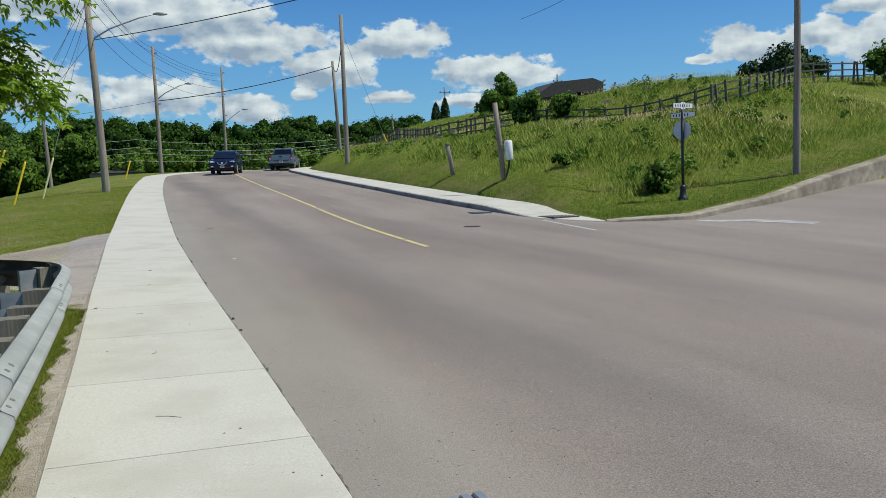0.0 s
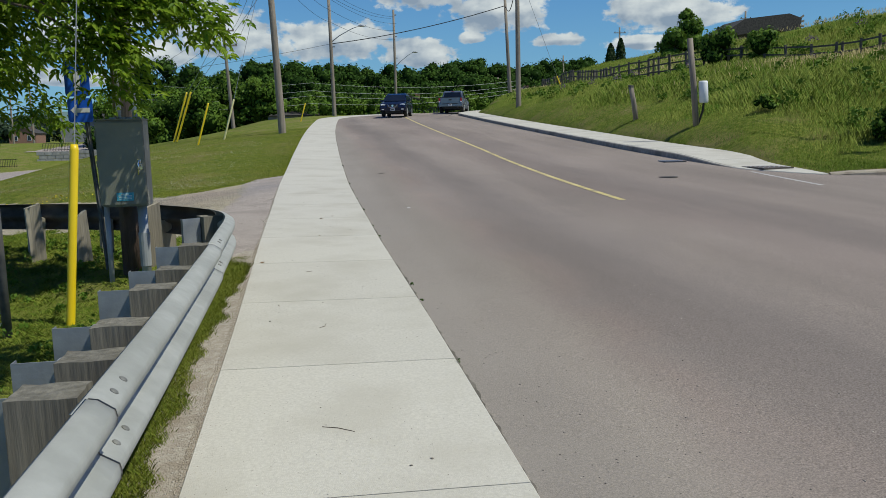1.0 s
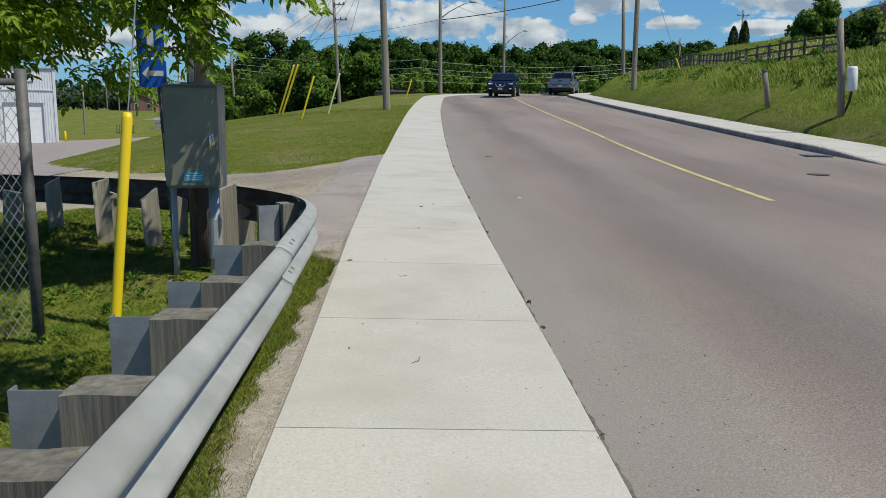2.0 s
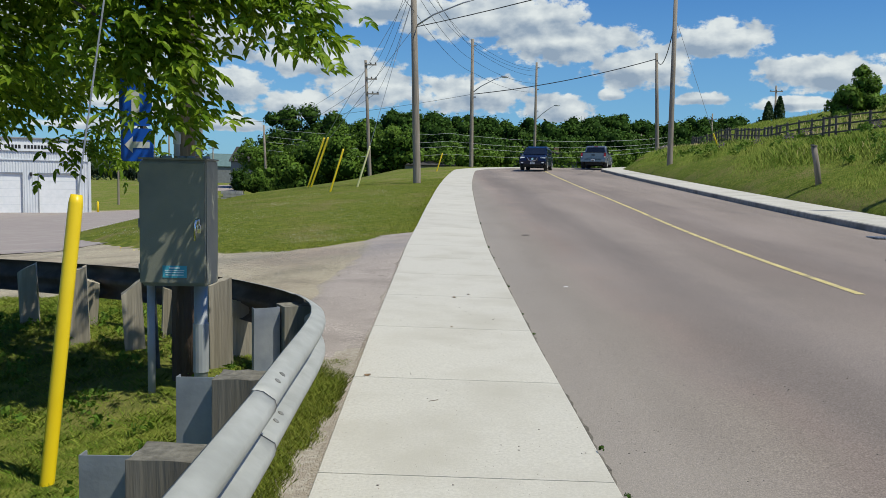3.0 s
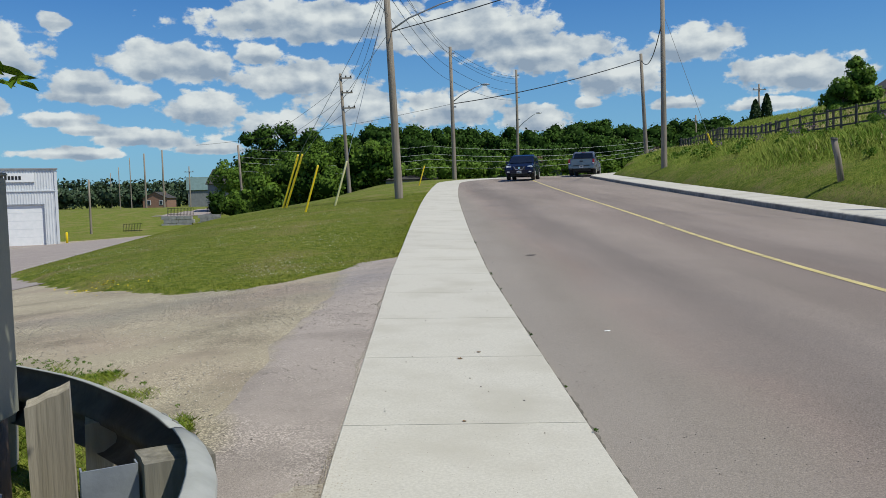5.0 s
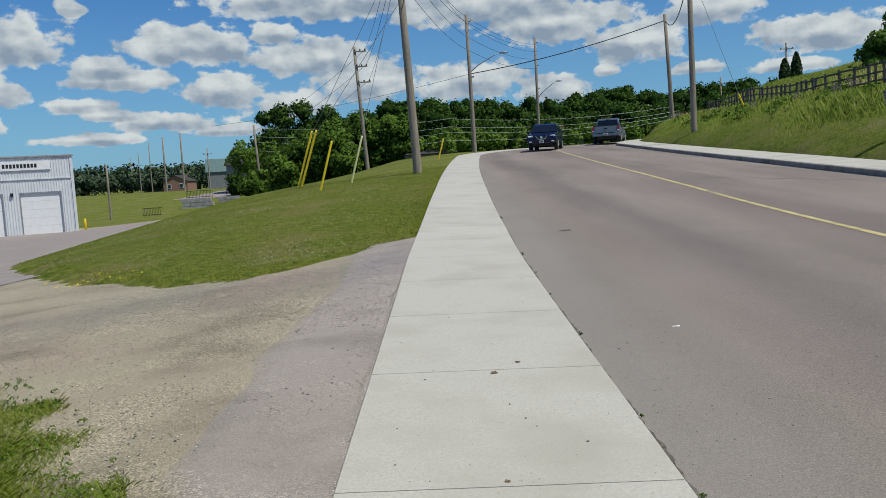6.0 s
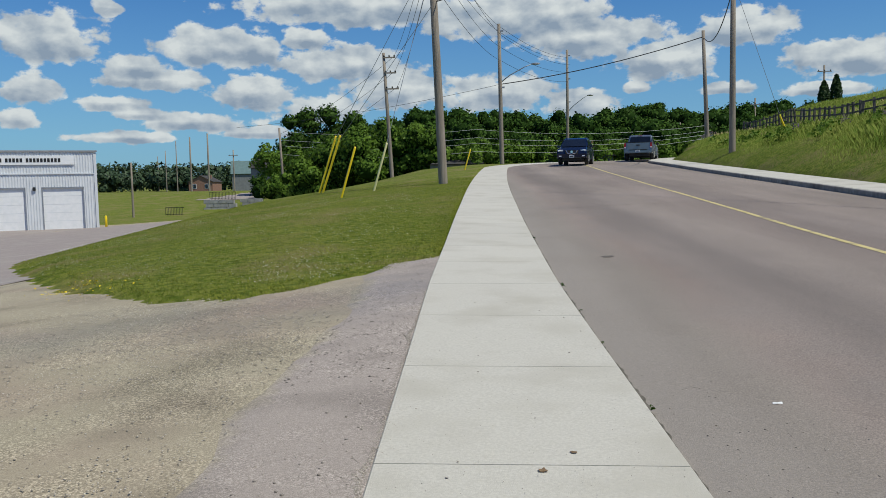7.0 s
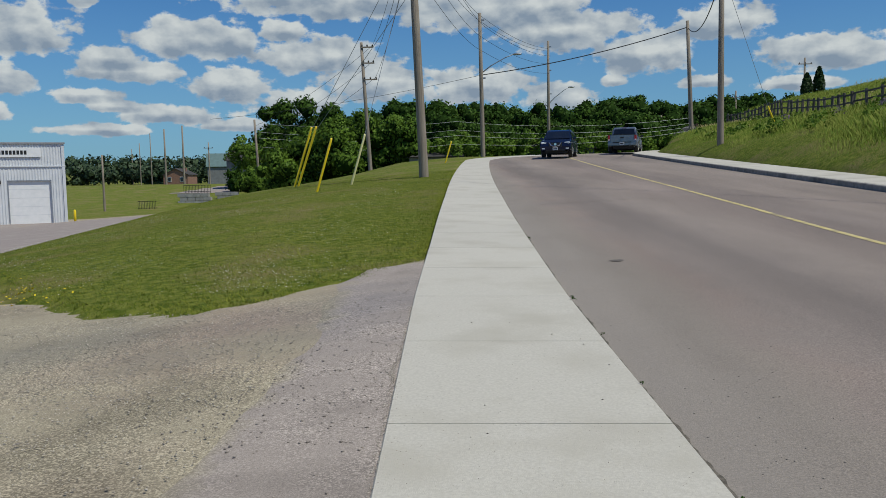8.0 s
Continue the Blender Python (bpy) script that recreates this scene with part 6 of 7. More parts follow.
M_SAND = leaf_mat("sand", (0.33, 0.275, 0.205), (0.50, 0.44, 0.35), 0.0, 0.95)
M_GREYSTONE = leaf_mat("grey_stones", (0.22, 0.195, 0.165), (0.44, 0.395, 0.34), 0.0, 0.9)
M_STONE = leaf_mat("loose_stones", (0.26, 0.225, 0.185), (0.64, 0.585, 0.50), 0.0, 0.9)
M_STONE_DARK = leaf_mat("dark_stones", (0.17, 0.15, 0.13), (0.33, 0.295, 0.26), 0.0, 0.9)
k = 52000
x, y = -0.54 - 9.0 * rng.random(k) ** 1.25, 11.6 + 11.0 * rng.random(k) ** 1.1
lump = np.sin(x * 1.1 + 0.6 * y) + np.sin(y * 1.9 - x * 0.5)
ok = (zmound(x, y) < zlot(x, y)) & (y > lawn_edge(x) + 0.1) & (rng.random(k) < 0.45 + 0.3 * lump) & ((x < -1.3) | (rng.random(k) < 0.3))
stones("loose_gravel", x[ok], y[ok], lambda a, b: zlot(a, b) + np.where(a > -1.35, 0.014, 0.012), np.where(x[ok] > -1.4, 0.0034, 0.0048) * rng.choice([0.6, 0.8, 1.0, 1.3], ok.sum()), M_STONE, "loose pale gravel stones over the driveway")
k = 7000
x = -3.2 + rng.normal(0, 1.5, k)
y = 18.9 + 0.25 * x + rng.normal(0, 1.1, k)
ok = (zmound(x, y) < zlot(x, y)) & (x < -0.6) & (rng.random(k) < 0.6 + 0.3 * np.sin(x * 1.7 + y))
stones("coarse_gravel", x[ok], y[ok], lambda a, b: zlot(a, b) + 0.017, 0.0072, M_GREYSTONE, "coarse darker gravel heaped below the bank")
r_s = np.random.default_rng(91)
k = 9000
x, y = -0.62 - 7.5 * r_s.random(k) ** 1.2, 12.2 + 8.0 * r_s.random(k) ** 1.1
drift = np.sin(x * 1.6 + 0.9 * y) + np.sin(y * 2.3 - x * 0.8) + r_s.normal(0, 0.6, k)
ok = (zmound(x, y) < zlot(x, y)) & (y > lawn_edge(x) + 0.05) & (drift > 0.1)
stones("dark_gravel", x[ok], y[ok], lambda a, b: zlot(a, b) + 0.014, 0.0052 * r_s.choice([0.6, 0.9, 1.4], ok.sum()), M_STONE_DARK, "dark pebbles scattered over the gravel driveway")
k = 5200
y = 11.9 + 7.5 * r_s.random(k)
x = left_edge(y) - 1.51 + r_s.exponential(0.07, k) * (1 + 0.8 * np.sin(y * 2.1) + 0.5 * np.sin(y * 6.1)) - 0.03 * r_s.random(k)
stones("spilled_gravel", x, y, lambda a, b: np.where(a > left_edge(b) - 1.5, zs(b) + 0.046 - 0.018 * (a + 0.5), zlot(a, b) + 0.014), 0.0036, M_STONE, "fine gravel spilled over the sidewalk edge")
k = 520
y = 1.5 + 22 * rng.random(k)
x = 1.04 + np.abs(rng.normal(0, 0.55, k))
stones("road_grit", x, y, zroad, 0.0045, M_STONE_DARK, "dark grit lying along the road edge")
k = 3600
x, y = 1.15 + 6.5 * r_s.random(k) ** 1.3, 2.0 + 15 * r_s.random(k) ** 1.2
stones("asphalt_chips", x, y, lambda a, b: zroad(a, b) - 0.0005, 0.0032 * r_s.choice([0.7, 1.0, 1.6], k), M_STONE_DARK, "dark stone chips in the worn asphalt")
k = 2600
x, y = 1.15 + 6.5 * r_s.random(k) ** 1.3, 2.0 + 15 * r_s.random(k) ** 1.2
stones("pale_chips", x, y, lambda a, b: zroad(a, b) - 0.0005, 0.0026 * r_s.choice([0.7, 1.0, 1.4], k), M_STONE, "pale stone chips in the worn asphalt")
k = 2400
x, y = -0.48 + 1.45 * rng.random(k), 2 + 16 * rng.random(k)
stones("sidewalk_grit", x, y, lambda a, b: zs(b) + 0.024 - 0.018 * (a - 1.0), 0.0019, M_STONE_DARK, "tiny dark grit scattered on the sidewalk")
k = 110
x, y = -0.45 + 1.38 * rng.random(k), 2 + 17 * rng.random(k)
stones("sidewalk_chips", x, y, lambda a, b: zs(b) + 0.0225 - 0.018 * (a - 1.0), 0.0055 * rng.choice([0.5, 0.8, 1.2], k), M_STONE_DARK, "small flat dark chips on the pale sidewalk")
k = 3800
x, y = -0.72 + np.abs(rng.normal(0, 0.26, k)), 2 + 10.2 * rng.random(k)
stones("strip_grit", x, y, lambda a, b: np.where(a > left_edge(b) - 1.5, zs(b) + 0.046 - 0.018 * (a + 0.5), zstrip(a, b)), 0.0042, M_STONE, "small stones in the bare dirt strip")
k = 13000
y = 1.5 + 10.6 * rng.random(k)
x = left_edge(y) - 1.53 + rng.exponential(0.075, k) * (1 + 0.7 * np.sin(y * 1.7) + 0.5 * np.sin(y * 5.3))
stones("sand_grains", x, y, lambda a, b: np.where(a > left_edge(b) - 1.5, zs(b) + 0.046 - 0.018 * (a + 0.5), zstrip(a, b)), 0.0036, M_SAND, "pale sand grains spilled over the sidewalk edge")
for pts_ in (((0.10, 5.93), (0.18, 5.90), (0.26, 5.84)), ((0.12, 7.9), (0.16, 7.94), (0.17, 8.02)), ((0.02, 10.1), (0.08, 10.14))):
    zt_ = [float(zs(b)) + 0.0235 - 0.018 * (a - 1.0) for a, b in pts_]
    tagged(part("twig", tube_bm([(a, b, c) for (a, b), c in zip(pts_, zt_)], [0.0018, 0.0025, 0.0015][:len(pts_)], 5), M_BARK), "thin dry twig lying on the sidewalk", "twig")

# weeds in the joint between sidewalk and road
kw = []
for x0, y0, s in ((0.99, 9.25, 0.035), (0.99, 8.62, 0.03), (0.955, 19.67, 0.04), (0.955, 12.3, 0.025), (1.035, 24.5, 0.04), (0.955, 13.3, 0.02), (0.953, 15.2, 0.03), (0.955, 16.9, 0.02), (0.96, 18.2, 0.025), (0.99, 6.9, 0.02)):
    c, d = crown_points(26, s, s * 1.6, 4, 0.1, int(y0 * 10))
    kw.append(leaf_quads(c + np.array([x0, y0, float(zs(y0)) + 0.02]), d, s * 0.45))
kw = np.concatenate(kw)
tagged(fast_mesh("kerb_weeds", kw, quads_for(kw), M_LEAF_FAR), "small dark weeds sprouting in the kerb joint", "weeds", kind="stuff")


# ---- small litter ----
def scrap(name, x, y, z, size, material, label, category, seed, flat=0.35):
    """A crumpled little piece: a bent patch with a torn outline."""
    r = random.Random(seed)
    bm = bmesh.new()
    c = bm.verts.new((0, 0, size * flat))
    ring = [bm.verts.new((size * r.uniform(0.6, 1.1) * math.cos(a), size * r.uniform(0.5, 0.9) * math.sin(a), size * r.uniform(0, flat))) for a in (2 * math.pi * k / 9 for k in range(9))]
    low = [bm.verts.new((v.co.x * 0.9, v.co.y * 0.9, v.co.z - size * 0.12)) for v in ring]
    for k in range(9):
        bm.faces.new((c, ring[k], ring[(k + 1) % 9]))
        bm.faces.new((ring[k], low[k], low[(k + 1) % 9], ring[(k + 1) % 9]))
    bm.faces.new(low[::-1])
    bmesh.ops.recalc_face_normals(bm, faces=bm.faces[:])
    ob = part(name, bm, material)
    ob.matrix_basis = pose(x, y, z, 0, 0, r.uniform(0, 360))
    return tagged(ob, label, category)


M_DRYLEAF = mat("dry_leaf", (0.16, 0.10, 0.05), (0.24, 0.16, 0.09), 30.0, 0.8)
M_PAPER = mat("white_paper", (0.72, 0.72, 0.70), (0.80, 0.80, 0.78), 20.0, 0.8)
scrap("paper_scrap", -1.68, 12.72, ground_at(-1.68, 12.72) + 0.02, 0.03, M_PAPER, "crumpled white paper scrap lying in the grass", "litter", 1, 0.5)
scrap("paper_scrap", 1.71, 15.31, float(zroad(1.71, 15.31)), 0.035, M_PAPER, "small white paper scrap on the asphalt road", "litter", 2, 0.2)
for x, y, s, k in ((0.25, 14.26, 0.03, 4), (-0.44, 10.7, 0.03, 5), (0.42, 14.5, 0.02, 6), (0.20, 12.55, 0.018, 7)):
    scrap("dry_leaf", x, y, float(zs(y)) + 0.024 - 0.018 * (x - 1.0), s, M_DRYLEAF, "small curled dry leaf on the pale sidewalk", "leaf", k, 0.3)
k = 110
x = -6.2 + rng.normal(0, 0.6, k)
y = 23.0 + rng.normal(0, 0.3, k) - 0.8 * (x + 6.2)
c = np.stack([x, y, zground(x, y) + 0.05], 1)
M_DANDELION = mat("yellow_petals", (0.70, 0.52, 0.01), (0.80, 0.62, 0.02), 5, 0.8)
v = leaf_quads(c, np.array([0, 0, 1.0]) + 0 * c, 0.035, 0.4)
tagged(fast_mesh("yellow_flowers", v, quads_for(v), M_DANDELION), "small yellow flowers at the foot of the bank", "flowers", kind="stuff")
# ---- post and rail fence on the hill ----
FENCE = [(24.5, 88), (22.0, 76), (20.2, 62), (18.5, 50), (19.6, 44.2), (21.6, 40.4), (23.6, 37.6), (24.6, 35.5), (25.3, 33.8), (26.6, 32.8), (28.2, 32.7), (32.0, 34.6), (36.4, 37.3), (39.8, 37.4), (43.4, 37.6), (50.0, 38.0)]
fence = tagged(empty("rail_fence", 21.6, 32.6, ground_at(21.6, 32.6)), "old dark timber post and rail fence on the hill", "fence")
o = Vector((21.6, 32.6, ground_at(21.6, 32.6)))
fr = random.Random(5)
stations = []
for (x0, y0), (x1, y1) in zip(FENCE, FENCE[1:]):
    L = math.hypot(x1 - x0, y1 - y0)
    m = max(1, round(L / 1.0))
    stations += [(x0 + (x1 - x0) * k / m, y0 + (y1 - y0) * k / m) for k in range(m)]
stations.append(FENCE[-1])
tops = []
post_mesh = None
for i, (x, y) in enumerate(stations):
    z = ground_at(x, y)
    p = Vector((x, y, z)) - o
    tops.append(p)
    if post_mesh is None:
        ob = part("post", box_bm(0.11, 0.11, 1.46, pose(0, 0, 0.47), 0.012), M_FENCE, fence)
        post_mesh = ob.data
    else:
        ob = new("post", post_mesh)
        ob.parent = fence
    ob.matrix_basis = pose(p.x, p.y, p.z, fr.uniform(-4, 4), fr.uniform(-5, 5), fr.uniform(0, 90))
    if i % 5 == 2:
        ob = new("post", post_mesh)
        ob.parent = fence
        ob.matrix_basis = pose(p.x + 0.25, p.y - 0.1, p.z, fr.uniform(-6, 6), fr.uniform(-9, 9), fr.uniform(0, 90))
rail_mesh = box_bm(1.0, 0.04, 0.075)
first = None
for a, b in zip(tops, tops[1:]):
    d = b - a
    for h in (0.36, 0.72, 1.08):
        q = d.to_track_quat("X", "Z").to_matrix().to_4x4()
        c = (a + b) / 2 + Vector((0, 0, h + fr.uniform(-0.03, 0.03)))
        if first is None:
            ob = part("rail", rail_mesh, M_FENCE, fence)
            first = ob.data
        else:
            ob = new("rail", first)
            ob.parent = fence
        ob.matrix_basis = Matrix.Translation(c) @ q @ Matrix.Diagonal((d.length * 1.02, 1, 1, 1))

# ---- leaning posts and meter on the bank ----
def bank_post(x, y, h, r, lean, label, cap=False):
    g = tagged(empty("leaning_post", x, y, ground_at(x, y)), label, "post")
    part("shaft", tube_bm([(0, 0, -0.3), (lean * 0.5, 0, h * 0.5), (lean, 0, h)], [r, r * 0.95, r * 0.92], 12), M_POLE, g, smooth=True)
    if cap:
        part("cap", tube_bm([(lean, 0, h), (lean + 0.01, 0, h + 0.05)], [r * 1.12, r * 1.05], 12), M_WOOD, g)
    return g


bank_post(12.78, 32.27, 1.25, 0.10, -0.26, "short leaning timber post on the grass", True)
mp_ = bank_post(12.52 + 0.1, 26.95, 2.75, 0.10, -0.30, "leaning timber post carrying a white meter")
mt = part("meter_box", tube_bm([(0.16, -0.12, 0.70), (0.16, -0.12, 0.74), (0.13, -0.12, 1.35), (0.13, -0.12, 1.40)], [0.12, 0.145, 0.145, 0.12], 16), M_WHITE, mp_, "white metal meter canister", smooth=True)
part("meter_pipe", tube_bm([(0.16, -0.12, 0.70), (0.15, -0.08, 0.45), (0.04, -0.02, 0.05)], 0.035, 8), M_DARK, mt)

# ---- ornamental street sign post ----
ss = tagged(empty("street_sign", 14.55, 19.3, ground_at(14.55, 19.3)), "black ornamental post with name plates and stop sign back", "street sign")
h0 = 0.94 - ground_at(14.55, 19.3)
part("post", tube_bm([(0, 0, -0.2), (0, 0, 2.75)], 0.042, 14), M_DARK, ss, smooth=True)
part("base", tube_bm([(0, 0, -0.1), (0, 0, 0.06), (0, 0, 0.10), (0, 0, 0.30), (0, 0, 0.36), (0, 0, 0.42)], [0.15, 0.15, 0.10, 0.085, 0.095, 0.05], 16), M_DARK, ss, smooth=True)
oct_ = [(0.275 * math.cos(radians(22.5 + 45 * k)), 0.275 * math.sin(radians(22.5 + 45 * k))) for k in range(8)]
M_BACK = mat("bare_aluminium", (0.48, 0.50, 0.55), (0.55, 0.57, 0.62), 4, 0.5, metal=0.4)
part("stop_plate", prism_bm(oct_, 0.004, pose(0.03, 0.06, 1.95, 0, 0, -62)), M_BACK, ss, "bare aluminium back of a stop sign")
for z, turn, nb in ((2.62, 8, 7), (2.36, -66, 6)):
    w = 0.38
    out = [(-w, -0.075), (-0.10, -0.075), (-0.07, -0.115), (0.07, -0.115), (0.10, -0.075), (w, -0.075), (w, 0.075), (0.10, 0.075), (0.07, 0.115), (-0.07, 0.115), (-0.10, 0.075), (-w, 0.075)]
    pl = part("name_plate", prism_bm(out, 0.012, pose(0, -0.03, z, 0, 0, turn)), M_DARK, ss, "black edged white name plate")
    inn = [(a * 0.955, b * 0.86) for a, b in out]
    fc = part("face", prism_bm(inn, 0.018, pose(0, -0.03, z, 0, 0, turn)), M_WHITE, pl)
    for k in range(nb):
        part("letter_bar", prism_bm([(-0.024, -0.036), (0.010, -0.036), (0.010, 0.036), (-0.024, 0.036)], 0.021, pose(0, -0.03, z, 0, 0, turn) @ pose(-0.27 + 0.085 * k, 0, 0)), M_DARK, pl)

# ---- white garage ----
gar = tagged(empty("garage_building", -34.1, 84.5, -1.53, 26), "white ribbed metal garage with overhead doors and sign", "garage")
W, H, DEP = 30.0, 7.05, 9.0
DOORS = [(-1.15 - 4.75 * k - 3.45, -1.15 - 4.75 * k) for k in range(6)]
DH, BAND = 3.75, 4.95


def ribs(x0, x1, z0, z1, name):
    bm = bmesh.new()
    xs, off = [], []
    x = x0
    while x < x1 - 0.001:
        for dx, dy in ((0, 0), (0.10, 0), (0.13, -0.035), (0.20, -0.035)):
            if x + dx < x1:
                xs.append(x + dx)
                off.append(dy)
        x += 0.23
    xs.append(x1)
    off.append(0)
    lo = [bm.verts.new((a, b, z0)) for a, b in zip(xs, off)]
    hi = [bm.verts.new((a, b, z1)) for a, b in zip(xs, off)]
    for i in range(len(xs) - 1):
        bm.faces.new((lo[i], lo[i + 1], hi[i + 1], hi[i]))
    bm.normal_update()
    return part(name, bm, M_SIDING, gar)


edges = [0.0] + [v for a, b in DOORS for v in (b, a)] + [-W]
for a, b in zip(edges[::2], edges[1::2]):
    ribs(b, a, -0.3, BAND, "ribbed_wall")
for a, b in DOORS:
    ribs(a, b, DH, BAND, "ribbed_wall")
ribs(-W, 0, BAND + 0.08, H - 0.1, "ribbed_wall")
part("side_wall", box_bm(0.1, DEP, H, pose(-0.05, DEP / 2 + 0.05, H / 2 - 0.3)), M_SIDING, gar)
part("back_wall", box_bm(W, 0.1, H, pose(-W / 2, DEP, H / 2 - 0.3)), M_SIDING, gar)
part("side_wall", box_bm(0.1, DEP, H, pose(-W, DEP / 2 + 0.05, H / 2 - 0.3)), M_SIDING, gar)
M_ROOFG = mat("grey_roof", (0.25, 0.25, 0.26), (0.32, 0.32, 0.33), 2, 0.7)
part("roof", box_bm(W + 0.1, DEP, 0.12, pose(-W / 2, DEP / 2 + 0.1, H - 0.3)), M_ROOFG, gar)
part("parapet_cap", box_bm(W + 0.2, 0.22, 0.14, pose(-W / 2, -0.05, H - 0.04), 0.02), M_ROOFG, gar, "grey metal parapet flashing")
part("flashing_band", box_bm(W + 0.1, 0.10, 0.09, pose(-W / 2, -0.06, BAND + 0.04)), M_SIDING, gar)
part("corner_trim", box_bm(0.24, 0.08, H, pose(-0.11, -0.06, H / 2 - 0.3)), M_SIDING, gar)
for a, b in DOORS:
    w = b - a
    dr = part("overhead_door", box_bm(w - 0.1, 0.06, DH, pose((a + b) / 2, 0.14, DH / 2)), M_WHITE, gar, "white sectional overhead door")
    for k in range(1, 5):
        part("panel_groove", box_bm(w - 0.14, 0.01, 0.03, pose((a + b) / 2, 0.108, DH * k / 5)), M_SIDING, dr)
    for xx in (a + 0.04, b - 0.04):
        part("door_jamb", box_bm(0.08, 0.22, DH, pose(xx, 0.06, DH / 2)), M_GALV_DARK, gar)
    part("door_header", box_bm(w, 0.22, 0.10, pose((a + b) / 2, 0.06, DH + 0.0)), M_GALV_DARK, gar)
    lm = part("wall_lamp", box_bm(0.25, 0.18, 0.32, pose(a - 0.6, -0.12, DH - 0.1), 0.03), M_DARK, gar, "dark wall lamp")
sb = part("sign_board", box_bm(8.2, 0.10, 0.80, pose(-1.85 - 4.1, -0.10, 6.2), 0.01), M_WHITE, gar, "white sign board with dark lettering bars")
xx = -1.85 - 7.6
for word in (7, 5, 10):
    for k in range(word):
        part("letter_bar", box_bm(0.20, 0.02, 0.34, pose(xx, -0.16, 6.2)), M_DARK, sb)
        xx += 0.285
    xx += 0.2
part("logo_disc", tube_bm([(-9.75, -0.15, 6.2), (-9.75, -0.17, 6.2)], 0.26, 20), M_YELLOW, sb)
bl = tagged(empty("bollard", -33.5, 84.6, -1.5), "yellow safety bollard at the garage corner", "bollard")
part("tube", tube_bm([(0, 0, -0.2), (0, 0, 1.0), (0, 0, 1.08)], [0.11, 0.11, 0.05], 12), M_YELLOW, bl, smooth=True)

# ---- lot paving in front of the garage ----
far_lot = sheet("far_lot", soft_axis([(-44, -30, 1.0)]), soft_axis([(140, 168, 1.0)]), lambda x, y: zground(x, y) + 0.06, M_DRIVE, lambda x, y: (x > -44 + 0.2 * (y - 140)) & (x < -34 + 0.1 * (y - 140)))
tagged(far_lot, "pale grey paved lot beyond the lawn", "parking lot", kind="structure")
lot = sheet("paved_lot", soft_axis([(-60, -8, 1.0)]), soft_axis([(24, 84.6, 1.0)]), lambda x, y: zlot(x, y) + 0.02, M_DRIVE, lambda x, y: (y > 24 + 0.0 * x) & (x < -8.0 - 0.23 * (y - 30)))
tagged(lot, "grey worn asphalt lot before the garage", "parking lot", kind="structure")
dr_ = sheet("driveway_apron", soft_axis([(-2.9, -0.5, 0.12), (-0.49, -0.48, 0.1)]), soft_axis([(11.3, 22.4, 0.2)]), lambda x, y: zlot(x, y) + 0.014 - 0.035 * np.clip((-1.30 - 0.05 * np.sin(y * 1.3) - 0.03 * np.sin(y * 5.1) - x) / 0.2, 0, 1), M_APRON,
            lambda x, y: (zmound(x, y) < zlot(x, y) + 0.03) & (y > lawn_edge(x) - 0.5))
tagged(dr_, "worn patched asphalt apron beside the sidewalk", "driveway", kind="structure")

# ---- things beyond the lawn ----
def gable_house(name, x, y, z, w, d, hw, hr, wall, roof, label, turn=0, windows=2):
    g = tagged(empty(name, x, y, z, turn), label, "house")
    part("wall", prism_bm([(-w / 2, -0.5), (w / 2, -0.5), (w / 2, hw), (0, hw + hr), (-w / 2, hw)], d), wall, g)
    for s in (-1, 1):
        sl = math.hypot(w / 2 + 0.3, hr * (w / 2 + 0.3) / (w / 2))
        a = math.degrees(math.atan2(hr, w / 2))
        part("roof", box_bm(sl, d + 0.6, 0.12, pose(s * (w / 4 + 0.12), 0, hw + hr / 2 + 0.02, 0, s * a, 0)), roof, g)
    for k in range(windows):
        wx = (k - (windows - 1) / 2) * w / max(2, windows)
        wf = part("window", box_bm(0.95, 0.10, 1.25, pose(wx, -d / 2 - 0.02, hw * 0.55)), M_WHITE, g)
        part("pane", box_bm(0.75, 0.04, 1.05, pose(wx, -d / 2 - 0.08, hw * 0.55)), M_GLASS, wf)
    part("chimney", box_bm(0.6, 0.6, 1.4, pose(w * 0.22, 0, hw + hr * 0.75)), M_BRICK, g)
    return g


M_GLASS = mat("dark_window_glass", (0.012, 0.015, 0.018), (0.02, 0.024, 0.028), 2, 0.08)
M_WALLG = mat("grey_siding", (0.15, 0.16, 0.165), (0.20, 0.21, 0.215), 2, 0.7)
M_GREENROOF = mat("green_metal_roof", (0.10, 0.16, 0.15), (0.13, 0.2, 0.19), 2, 0.5)
gable_house("house", -46.5, 182, 1.4, 8, 6.5, 3.6, 2.6, M_WALLG, M_GREENROOF, "grey house with green metal roof beyond the lawn", 105, 3)
gable_house("house", -72.0, 232, 1.4, 6.5, 8, 2.6, 1.6, M_BRICK, M_ROOF, "small brown brick house far beyond the lawn", 0, 2)
gable_house("house", -32.3, 150, 1.2, 6, 8, 4.2, 2.4, M_WALLG, M_ROOF, "grey gabled house among the trees", 80, 2)
gable_house("house", 13.0, 110.5, 2.3, 8, 6, 2.6, 1.6, M_WALLG, M_ROOF, "grey bungalow half hidden behind shrubs", 0, 2)
gable_house("house", -1.5, 110.5, 2.0, 9, 6, 2.2, 1.2, M_WALLG, M_ROOF, "low grey bungalow behind the poles", 90, 2)
gable_house("house", 29.5, 113, 3.6, 3.6, 5, 2.6, 1.2, M_WHITE, M_ROOF, "small white house beyond the bend", 0, 1)
fb = tagged(empty("flat_roof_building", 36.0, 106.0, ground_at(36, 106)), "low brown flat roofed building behind the hill", "building")
part("wall", box_bm(11, 8, 2.6, pose(0, 0, 1.0)), M_BRICK, fb)
